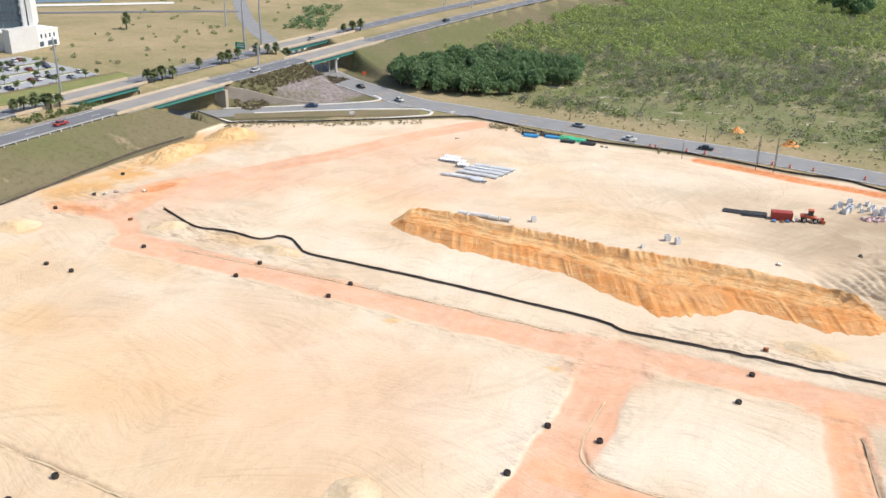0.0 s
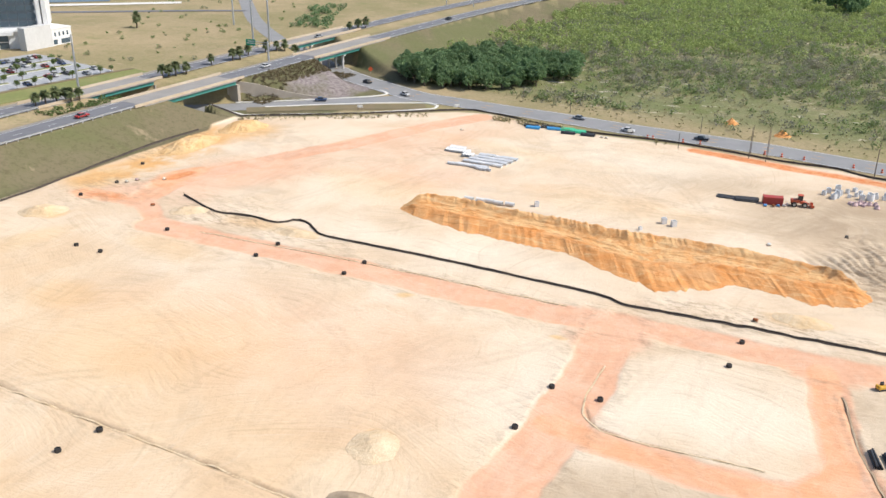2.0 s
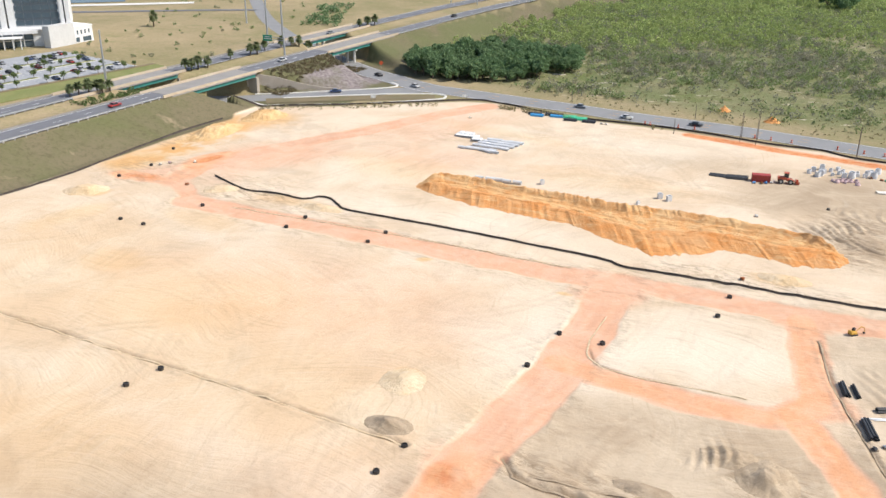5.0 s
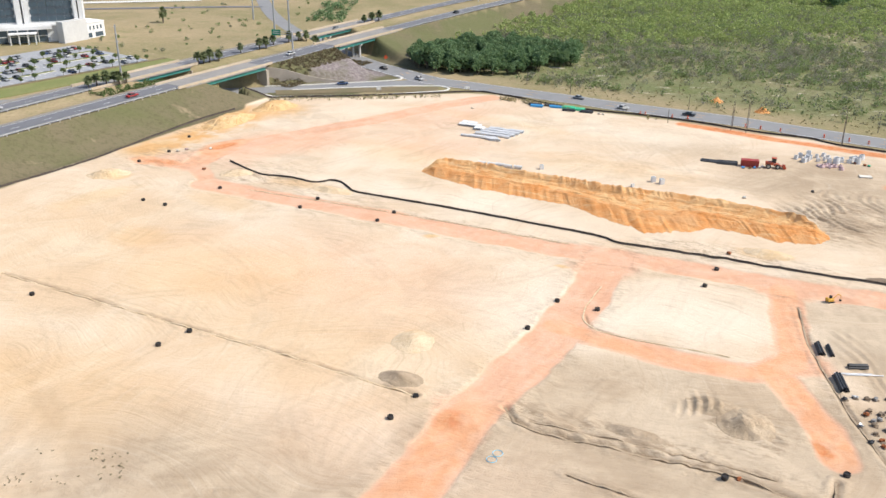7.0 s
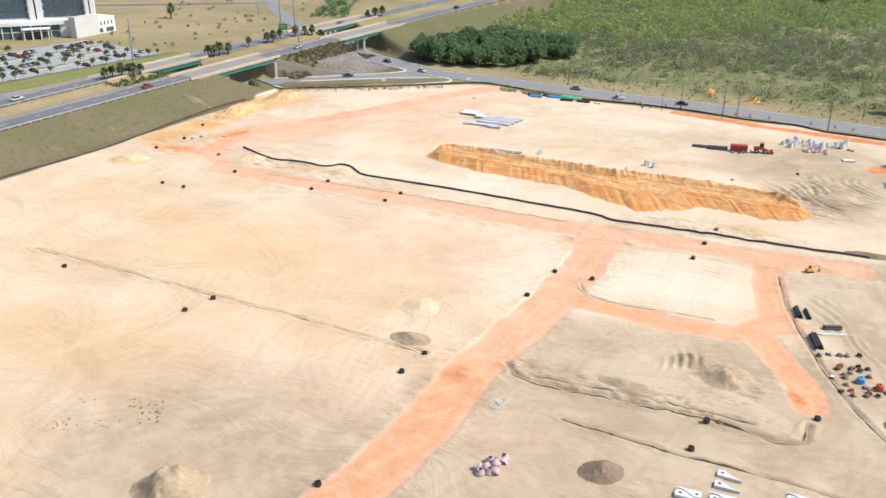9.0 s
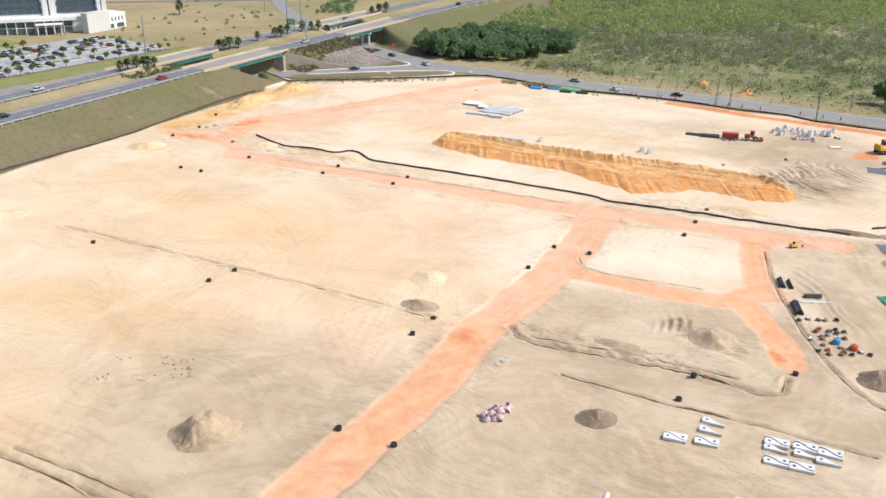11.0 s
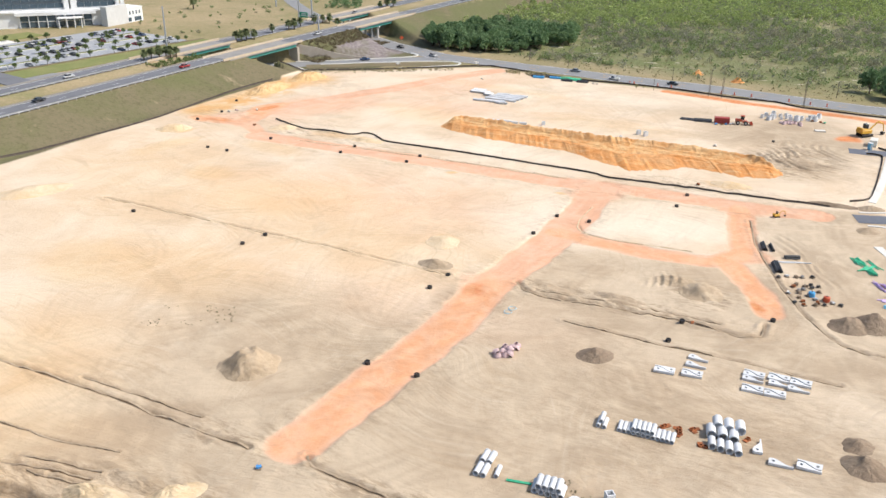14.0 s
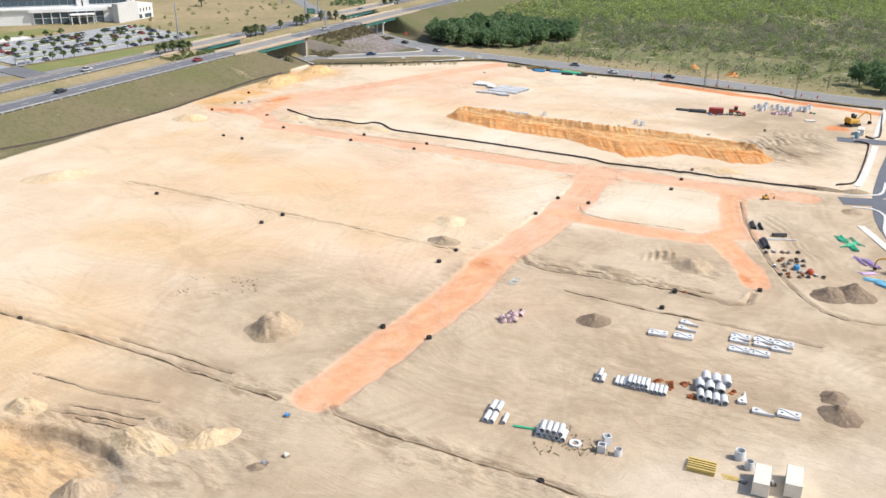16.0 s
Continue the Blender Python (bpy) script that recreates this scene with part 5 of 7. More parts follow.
def quad_mesh(name, verts, material):
    me = bpy.data.meshes.new(name)
    n = len(verts) // 4
    me.vertices.add(len(verts))
    me.vertices.foreach_set("co", verts.astype(np.float32).ravel())
    me.loops.add(n * 4)
    me.loops.foreach_set("vertex_index", np.arange(n * 4, dtype=np.int32))
    me.polygons.add(n)
    me.polygons.foreach_set("loop_start", np.arange(0, n * 4, 4, dtype=np.int32))
    me.update(calc_edges=True)
    me.materials.append(material)
    return me


def crown_points(n, rx, rz, cz, seed, lobes=9):
    """Leaf places gathered in uneven lobes round a crown's shell."""
    r = np.random.default_rng(seed)
    way = r.normal(size=(lobes, 3))
    way /= np.linalg.norm(way, axis=1)[:, None]
    way[:, 2] = np.abs(way[:, 2]) * 0.9 - 0.25
    centre = way * np.array((rx, rx, rz)) * r.uniform(0.45, 0.68, (lobes, 1))
    pick = r.integers(0, lobes, n)
    off = r.normal(size=(n, 3))
    off /= np.linalg.norm(off, axis=1)[:, None]
    off *= (r.uniform(0.35, 1.0, n) ** 0.5)[:, None] * np.array((rx, rx, rz)) * r.uniform(0.32, 0.55, (lobes, 1))[pick]
    return centre[pick] + off + np.array((0, 0, cz))


def tree(name, label, category, group, trunk_h, rx, rz, leaves, size, material, seed):
    root = thing(name, label, category, group)
    bm = bmesh.new()
    r = random.Random(seed)
    rod(bm, (0, 0, -0.3), (r.uniform(-0.2, 0.2), r.uniform(-0.2, 0.2), trunk_h), rx * 0.075, rx * 0.05, 7)
    for n in range(5):
        a = n * 1.257 + r.uniform(-0.4, 0.4)
        rod(bm, (0, 0, trunk_h * 0.85), (math.cos(a) * rx * 0.6, math.sin(a) * rx * 0.6, trunk_h + rz * r.uniform(0.3, 0.8)), rx * 0.04, rx * 0.015, 5)
    part("trunk", bm, BARK, root)
    pts = crown_points(leaves, rx, rz, trunk_h + rz * 0.55, seed)
    crown = new("crown", quad_mesh("crown", leaf_quads(pts, np.random.default_rng(seed).uniform(size * 0.6, size * 1.3, leaves), seed), material))
    crown.parent = root
    return root


oaks = [tree("oak_tree", "dense dark green oak in the wood beside the road", "tree", "woodland trees", 1.9, 4.4, 5.0, 1300, 0.52, LEAF_OAK, 40 + n) for n in range(4)]
r = random.Random(5)
spots = []
while len(spots) < 118:
    a, q = r.uniform(0, 2 * math.pi), math.sqrt(r.random())
    x, y = 21 + 37 * q * math.cos(a), 366 + 31 * q * math.sin(a)
    x += 0.25 * (366 - y) * -1
    if line_distance(np.array([x]), np.array([y]), COUNTY)[0][0] > 12 and all((x - p) ** 2 + (y - w) ** 2 > 13 for p, w in spots):
        spots.append((x, y))
spots += [(157 + r.uniform(-3, 20), 244 + r.uniform(-6, 24)) for n in range(16)]
spots += [(253.3, 545), (258, 552), (247, 556), (235, 620), (243, 628), (249.9, 590)]
used = set()
for x, y in spots:
    if line_distance(np.array([x]), np.array([y]), COUNTY)[0][0] < 11:
        continue
    pick = r.randrange(4)
    big = r.uniform(0.75, 1.15) * (1.5 if x > 200 else 1)
    m = pose(x, y, ground_z(x, y), 0, 0, r.uniform(0, 360))
    ob = oaks[pick] if pick not in used else copy_thing(oaks[pick], m)
    used.add(pick)
    ob.matrix_basis = m
    ob.scale = (big, big, big * r.uniform(0.8, 1.15))


def scatter(name, label, category, count, area, keep, radius, leaves, size, material, seed, squash=0.75):
    """Uncounted low growth, one joined mesh."""
    r = np.random.default_rng(seed)
    x, y = r.uniform(area[0], area[2], count * 14), r.uniform(area[1], area[3], count * 14)
    pos = np.stack([x, y], 1)[keep(x, y, r)][:count]
    rad = r.uniform(radius[0], radius[1], len(pos))
    z = ground_zs(pos[:, 0], pos[:, 1])
    per = np.maximum(8, (leaves * (rad / radius[1]) ** 1.5).astype(int))
    idx = np.repeat(np.arange(len(pos)), per)
    off = r.normal(size=(len(idx), 3))
    off /= np.linalg.norm(off, axis=1)[:, None]
    off *= r.uniform(0.45, 1.0, (len(idx), 1))
    lump = 0.75 + 0.5 * r.random((len(pos), 8))
    sector = ((np.arctan2(off[:, 1], off[:, 0]) + math.pi) / (2 * math.pi) * 7.99).astype(int)
    off *= lump[idx, sector][:, None]
    c = np.stack([pos[idx, 0] + off[:, 0] * rad[idx], pos[idx, 1] + off[:, 1] * rad[idx], z[idx] + squash * rad[idx] * (0.85 + off[:, 2])], 1)
    me = quad_mesh(name, leaf_quads(c, r.uniform(size * 0.6, size * 1.4, len(c)), seed), material)
    return tagged(new(name, me), label, category, kind="stuff")


def county_gap(x, y):
    """Metres east of the county road (negative on its site side)."""
    edge = np.interp(x, [-60, -24, -9, 5.5, 21, 43.5, 60, 76, 92, 106, 122, 150, 200, 330], [398, 341, 324, 315, 305, 292, 281, 272, 263, 254, 243, 225, 196, 120])
    return (y - edge) * 0.85


def along_highway(x, y):
    return (x - HW_O[0]) * HW_D[0] + (y - HW_O[1]) * HW_D[1]


def right_of_highway(x, y):
    return (x - HW_O[0]) * HW_N[0] + (y - HW_O[1]) * HW_N[1] - bow(along_highway(x, y))


def in_wood(x, y):
    return ((x - 21) / 40) ** 2 + ((y - 366) / 34) ** 2 < 1


def keep_scrub(x, y, r):
    gap = county_gap(x, y)
    near = np.clip((gap - 15) / 75, 0, 1) ** 0.8
    near = np.where((x < 75) & (gap > 22), np.maximum(near, 0.8), near)
    chance = (0.05 + 0.95 * near) * (0.25 + 0.75 * step(fbm(x, y, 30, 3), 0.3, 0.55))
    return (gap > 15) & (right_of_highway(x, y) > 26) & ~in_wood(x, y) & (r.random(len(x)) < chance)


def keep_pine(x, y, r):
    limit = 440 + 0.13 * (x - 120) + 90 * (fbm(x, y, 45, 3) - 0.5) + 25 * r.normal(size=len(x))
    return (y > limit) & (right_of_highway(x, y) > 15) & ~in_wood(x, y) & (y < 680 - 0.25 * (x - 60)) & (fbm(x, y, 22, 2) > 0.28)


scatter("scrub_bushes", "low olive and grey-green scrub bushes on sandy ground", "scrub", 7600, (0, 255, 420, 640), keep_scrub, (0.7, 2.4), 46, 0.40, LEAF_SCRUB, 11)
scatter("grey_bushes", "grey leafless-looking scrub bushes among grass", "scrub", 4200, (0, 255, 420, 560), keep_scrub, (0.6, 2.4), 44, 0.34, LEAF_GREY, 12)
scatter("young_pines", "rows of young bright green pines on the rise", "young trees", 5600, (-20, 400, 420, 690), keep_pine, (1.1, 2.4), 40, 0.5, LEAF_PINE, 13, 0.95)
scatter("grass_tufts", "small pale grass tufts on the open verge", "grass", 3600, (20, 225, 300, 430), lambda x, y, r: (county_gap(x, y) > 9) & (right_of_highway(x, y) > 30), (0.25, 0.7), 14, 0.2, LEAF_TUFT, 14, 0.6)
scatter("slope_brush", "dry brown brush on the embankment between the bridges", "brush", 900, (-85, 300, -25, 385), lambda x, y, r: (np.abs(right_of_highway(x, y) - 6.0) < 5.6) & (np.abs(along_highway(x, y) - 193) < 30), (0.25, 0.75), 22, 0.24, LEAF_BROWN, 15)
scatter("field_bushes", "scattered dark bushes in the dry field beyond the highway", "bushes", 70, (-180, 380, -90, 620), lambda x, y, r: (right_of_highway(x, y) < -60) & (line_distance(x, y, COUNTY)[0] > 14), (0.5, 1.6), 50, 0.35, LEAF_SCRUB, 16)
scatter("road_weeds", "dusty weeds at the site's verge", "weeds", 160, (18, 262, 90, 300), lambda x, y, r: (np.abs(county_gap(x, y) + 12.2) < 2.7) & ((x < 42) | (np.abs(x - 73) < 5)), (0.3, 0.9), 24, 0.22, LEAF_TUFT, 17)
scatter("verge_weeds", "ragged weeds along the ramp's kerb", "weeds", 130, (-70, 284, -5, 300), lambda x, y, r: np.abs(y - 288.2 - (x + 70) * 0.12) < 2.7, (0.3, 0.8), 22, 0.2, LEAF_TUFT, 18)
scatter("far_thicket", "dark thicket beyond the northern bridge", "bushes", 46, (-95, 470, -60, 620), lambda x, y, r: (np.abs(right_of_highway(x, y) + 90) < 30) & (fbm(x, y, 30, 2) > 0.5), (1.5, 3.2), 80, 0.5, LEAF_OAK, 19)


scatter("yard_weeds", "sparse dry weeds round the stacked pipes", "weeds", 150, (0, 3, 11, 11), lambda x, y, r: fbm(x, y, 3, 2) > 0.45, (0.06, 0.22), 9, 0.1, LEAF_DUSTY, 21)
scatter("sand_weeds", "sparse weeds on the trodden sand", "weeds", 60, (-70, 57, -52, 66), lambda x, y, r: fbm(x, y, 4, 2) > 0.5, (0.05, 0.2), 9, 0.1, LEAF_DUSTY, 22)


def palm(seed):
    root = thing("palm_tree", "sabal palm with a round shaggy green head", "palm tree", "highway palms")
    bm = bmesh.new()
    rod(bm, (0, 0, -0.3), (0.1, 0.05, 3.1), 0.26, 0.22, 8)
    part("trunk", bm, BARK, root)
    rr = np.random.default_rng(seed)
    bm = bmesh.new()
    for n in range(64):
        a, e = rr.uniform(0, 2 * math.pi), rr.uniform(-0.9, 1.4)
        w = Vector((math.cos(a) * math.cos(e), math.sin(a) * math.cos(e), math.sin(e)))
        side = w.cross(Vector((0, 0, 1))).normalized() * 0.55
        o = Vector((0.1, 0.05, 3.3))
        long = rr.uniform(1.5, 2.1)
        m1 = o + w * long * 0.6
        tip = o + w * long + Vector((0, 0, -0.5))
        v = [bm.verts.new(p) for p in (o, m1 + side, m1 - side, tip + side * 0.5, tip - side * 0.5)]
        bm.faces.new((v[0], v[1], v[2]))
        bm.faces.new((v[1], v[3], v[4], v[2]))
    part("fronds", bm, LEAF_PALM, root)
    return root


palms = [palm(61), palm(62)]
PALMS = [(-131.6, 271.5), (-129.2, 273.5), (-126.6, 276), (-124.6, 278.7), (-122.4, 277.5), (-120.9, 280.8), (-101.3, 317), (-99.5, 320), (-96.6, 323.5), (-103, 315.2), (-90.9, 339.9), (-84.4, 349), (-82, 351.5), (-80.2, 359.6),
         (-74.4, 367.2), (-70.6, 371.2), (-67.2, 372.5), (-63.8, 377.5), (-60.6, 379.8), (-57, 383), (-44, 424), (-40, 428), (-37, 432), (-41, 432)]
for n, (x, y) in enumerate(PALMS):
    m = pose(x, y, ground_z(x, y), 0, 0, 47 * n)
    ob = palms[n] if n < 2 else copy_thing(palms[n % 2], m)
    ob.matrix_basis = m
    q = 0.95 + 0.3 * ((n * 7) % 5) / 5
    ob.scale = (q, q, q)
lone = copy_thing(palms[0], pose(-162.9, 474, ground_z(-162.9, 474)))
lone.scale = (1.5, 1.5, 1.9)
tagged(lone, "tall lone palm in the dry field", "palm tree")
scatter("median_shrubs", "dark green shrubs under the median palms", "shrubs", 60, (-136, 262, -108, 300), lambda x, y, r: (np.abs(right_of_highway(x, y) + 18) < 4) & (np.abs(along_highway(x, y) - 103) < 19), (0.6, 1.3), 40, 0.3, LEAF_LOT, 20)

# ---- precast concrete in the yard ----
PRECAST = surface("precast_concrete", (0.64, 0.65, 0.66), (0.54, 0.55, 0.565), 0.6, 0.85, grain=0.006, vary=0.06, amount=0.5)
PINKISH = surface("primed_concrete", (0.50, 0.36, 0.36), (0.60, 0.48, 0.46), 0.8, 0.85, vary=0.1)
RUST = surface("rusty_iron", (0.30, 0.095, 0.03), (0.18, 0.06, 0.025), 2.5, 0.85, vary=0.2)
GRID_A = math.degrees(-0.43)


def place(ob, x, y, dz=0.0, turn=0.0, rx=0.0, ry=0.0):
    ob.matrix_basis = pose(x, y, ground_z(x, y) + dz, rx, ry, turn)
    return ob


def pipe(radius, wall, length, label, material=PRECAST, bell=True):
    """A hollow pipe lying along y, resting on z = 0, with a bell at one end."""
    root = thing("concrete_pipe" if material is PRECAST else "plastic_pipe", label, "pipe", "stacked pipes")
    bm = bmesh.new()
    out = [(radius, -length / 2), (radius, length / 2 - 0.25), (radius + (wall * 0.7 if bell else 0), length / 2 - 0.18), (radius + (wall * 0.7 if bell else 0), length / 2), (radius - wall * 0.4, length / 2), (radius - wall, length / 2 - 0.2), (radius - wall, -length / 2)]
    revolve(bm, out, (0, 0, radius), 18, (0, 1, 0))
    bmesh.ops.recalc_face_normals(bm, faces=bm.faces)
    body = part("barrel", bm, material, root)
    me = body.data
    me.polygons.foreach_set("use_smooth", [True] * len(me.polygons))
    me.set_sharp_from_angle(angle=0.6)
    return root


def pipe_row(model, start, way, count, gap, turn, dz=0.0, first=False):
    for n in range(count):
        x, y = start[0] + way[0] * gap * n, start[1] + way[1] * gap * n
        m = pose(x, y, ground_z(x, y) + dz, 0, 0, turn + random.uniform(-2, 2))
        if first and n == 0:
            model.matrix_basis = m
        else:
            copy_thing(model, m)


E1, E2 = (0.909, -0.417), (0.417, 0.909)
small = pipe(0.36, 0.07, 2.45, "pale concrete drain pipe lying in a row")
pipe_row(small, (12.9, 24.9), E1, 2, 0.95, -22, first=True)
pipe_row(small, (13.4, 25.2), E1, 1, 0.9, -22, 0.62)
pipe_row(small, (16.0, 23.9), E1, 12, 0.74, -22)
pipe_row(small, (18.0, 23.2), E1, 5, 0.74, -22, 0.62)
small_lone = copy_thing(small, pose(-3.9, 12.5, ground_z(-3.9, 12.5), 0, 0, -18))
tagged(small_lone, "single pale concrete drain pipe on sand")
mid = pipe(0.46, 0.09, 2.45, "pale concrete drain pipe in a two-high stack")
pipe_row(mid, (1.2, 9.2), E1, 5, 0.97, -18, first=True)
pipe_row(mid, (1.7, 9.1), E1, 4, 0.97, -18, 0.8)
pipe_row(mid, (-6.7, 13.0), E1, 2, 1.05, -22)
pipe_row(mid, (-5.6, 15.6), E1, 2, 1.05, -22, 0.25)
large = pipe(0.58, 0.11, 2.2, "wide pale concrete culvert pipe in a row", bell=False)
pipe_row(large, (28.9, 19.0), E1, 4, 1.28, -14, first=True)
huge = pipe(0.76, 0.13, 2.3, "very wide pale concrete culvert pipe with open end", bell=False)
pipe_row(huge, (29.6, 21.9), E1, 3, 1.7, -14, first=True)
pipe_row(huge, (31.0, 23.4), E1, 3, 1.7, -14, 0.45)

# northern pipe yard: long rows of pale pipes
far_pipe = pipe(0.40, 0.07, 2.45, "pale concrete pipe in a long storage row")
pipe_row(far_pipe, (1.4, 253.6), (0.90, -0.44), 9, 0.92, -20, first=True)
pipe_row(far_pipe, (2.6, 256.0), (0.90, -0.44), 6, 0.92, -20)
pipe_row(far_pipe, (6.4, 247.9), (0.90, -0.44), 4, 0.92, -20, 0.1)
for x, y, count in ((5.4, 238.6, 4), (7.4, 241.6, 5), (9.2, 243.6, 5), (10.8, 245.4, 5), (12.4, 247.6, 5)):
    for side in (-0.42, 0.42):
        pipe_row(far_pipe, (x + 0.47 * side, y + 0.88 * side), (0.88, -0.47), count, 2.5, -118)
grey_pipe = pipe(0.42, 0.08, 2.4, "short grey concrete pipe piece on sand")
pipe_row(grey_pipe, (2.6, 239.4), (0.93, -0.36), 5, 1.25, 60, first=True)
pipe_row(grey_pipe, (10.5, 234.2), (0.93, -0.36), 3, 1.3, 40)


def end_wall():
    """A flat precast headwall leaf: straight foot, one high end with a round hole, top falling in an S."""
    root = thing("precast_headwall", "white precast concrete headwall leaf lying flat", "precast piece", "precast headwalls")
    outline = [(-1.75, 0.0), (1.75, 0.0), (1.75, 0.22)]
    for n in range(11):
        t = n / 10
        outline.append((1.2 - 2.4 * t, 0.22 + 1.2 * (t * t * (3 - 2 * t))))
    for n in range(1, 7):
        a = math.pi / 2 + n * math.pi / 12
        outline.append((-1.35 + 0.4 * math.cos(a), 1.02 + 0.4 * math.sin(a)))
    hole = [(-1.1 + 0.27 * math.cos(n * math.pi / 5), 0.75 + 0.27 * math.sin(n * math.pi / 5)) for n in range(10)]
    bm = bmesh.new()
    loops = []
    for pts in (outline, hole):
        loops.append([(bm.verts.new((x, y, 0)), bm.verts.new((x, y, 0.42))) for x, y in pts])
    for layer in (0, 1):
        edges = []
        for lp in loops:
            edges += [bm.edges.new((lp[n][layer], lp[(n + 1) % len(lp)][layer])) for n in range(len(lp))]
        bmesh.ops.triangle_fill(bm, use_beauty=True, use_dissolve=False, edges=edges)
    for lp in loops:
        for n in range(len(lp)):
            a, b = lp[n], lp[(n + 1) % len(lp)]
            bm.faces.new((a[0], b[0], b[1], a[1]))
    bmesh.ops.recalc_face_normals(bm, faces=bm.faces)
    part("leaf", bm, PRECAST, root)
    return root


model = end_wall()
SETS = [(27.0, 41.0, 2), (33.8, 44.4, 1), (32.7, 42.0, 1), (31.5, 39.8, 2), (42.2, 39.6, 2), (41.2, 37.3, 1), (40.4, 34.9, 2), (46.1, 38.4, 2), (45.2, 35.8, 1), (43.7, 33.5, 2), (49.3, 36.8, 2), (47.8, 34.0, 1), (37.5, 13.6, 1), (41.6, 13.4, 2), (36.3, 18.3, 1)]
for n, (x, y, count) in enumerate(SETS):
    turn = GRID_A + (3, -2, 1)[n % 3]
    if n == len(SETS) - 1:
        turn = 75
    for k in range(count):
        gap = 1.0 if count == 2 else 0.0
        side = 1 if k else -1
        c, s = math.cos(math.radians(turn)), math.sin(math.radians(turn))
        px, py = x + side * gap * -s, y + side * gap * c
        m = pose(px, py, ground_z(px, py) + 0.06, 0, 0, turn + (180 if k else 0))
        if n == 0 and k == 0:
            model.matrix_basis = m
        else:
            copy_thing(model, m)


def chamber(name, label, sx, sy, high, wall, material=PRECAST, group="precast chambers"):
    """An open concrete box with walls."""
    root = thing(name, label, "precast piece", group)
    for w, d, x, y in ((sx, wall, 0, sy / 2 - wall / 2), (sx, wall, 0, -sy / 2 + wall / 2), (wall, sy - 2 * wall, sx / 2 - wall / 2, 0), (wall, sy - 2 * wall, -sx / 2 + wall / 2, 0)):
        bm = bmesh.new()
        box(bm, (w, d, high), (x, y, high / 2))
        part("side_wall", bm, material, root)
    bm = bmesh.new()
    box(bm, (sx - 2 * wall, sy - 2 * wall, 0.15), (0, 0, 0.1))
    part("floor_slab", bm, material, root)
    return root


def cone_piece(name, label, r0, r1, high, material, group):
    """A manhole cone or ring with an open top."""
    root = thing(name, label, "precast piece", group)
    bm = bmesh.new()
    revolve(bm, [(r0, 0), (r0, high * 0.35), (r1, high * 0.85), (r1, high), (r1 - 0.12, high), (r1 - 0.12, high * 0.8), (r0 - 0.14, high * 0.3), (r0 - 0.14, 0)], seg=16)
    part("ring", bm, material, root)
    return root


chambers = chamber("concrete_chamber", "pale open concrete inlet box on sand", 1.2, 1.2, 1.3, 0.15)
place(chambers, 10.0, 4.3, turn=-20)
for x, y, turn, q in ((11.1, 6.2, 10, 1.0), (54.6, 193.0, 5, 1.0), (56.5, 191.0, 10, 1.0), (24.2, 204.2, 5, 0.9), (47.8, 188.6, 20, 0.6)):
    ob = copy_thing(chambers, pose(x, y, ground_z(x, y), 0, 0, turn))
    ob.scale = (q, q, q * 1.15)
rings = cone_piece("manhole_cone", "pinkish primed manhole cone", 0.75, 0.45, 0.95, PINKISH, "manhole cones")
place(rings, -1.8, 46.0)
for n, (dx, dy) in enumerate(((1.4, 0.6), (0.9, 2.0), (2.4, 1.9), (3.4, 2.8), (3.9, 3.9), (0.1, 1.4), (1.6, 3.2), (2.9, 3.6), (2.1, 0.4))):
    x, y = -1.8 + dx, 45.6 + dy
    copy_thing(rings, pose(x, y, ground_z(x, y) + (0.3 if n % 3 == 2 else 0), 70 if n % 2 else 0, 20 * (n % 3), 50 * n))
tank = cone_piece("concrete_ring", "pale round concrete manhole section", 0.85, 0.75, 1.5, PRECAST, "manhole sections")
place(tank, 30.3, 2.6)
for x, y, q in ((30.9, 0.2, 0.85), (12.3, 3.4, 0.75)):
    ob = copy_thing(tank, pose(x, y, ground_z(x, y)))
    ob.scale = (q, q, q)
tyre_ring = thing("concrete_collar", "flat pale concrete collar ring on sand", "precast piece")
bm = bmesh.new()
revolve(bm, [(0.95, 0), (0.95, 0.3), (0.55, 0.3), (0.55, 0)], seg=24)
part("ring", bm, PRECAST, tyre_ring)
place(tyre_ring, 6.3, 6.1)
bits = thing("iron_casting", "rusty iron manhole casting on sand", "casting", "iron castings")
bm = bmesh.new()
revolve(bm, [(0.5, 0), (0.38, 0.22), (0.38, 0.3), (0.28, 0.3), (0.28, 0)], seg=12)
part("frame", bm, RUST, bits)
bm = bmesh.new()
box(bm, (0.8, 0.8, 0.08), (0.55, 0.2, 0.06), 0.3)
part("grate", bm, RUST, bits)
place(bits, 23.1, 24.2)
for n, (x, y) in enumerate(((22.6, 23.9), (25.0, 22.8), (25.2, 23.5), (24.9, 22.1), (27.0, 23.1), (27.4, 23.3), (27.2, 18.9), (27.8, 18.6), (35.0, 20.6))):
    copy_thing(bits, pose(x, y, ground_z(x, y), 0, 0, 70 * n))

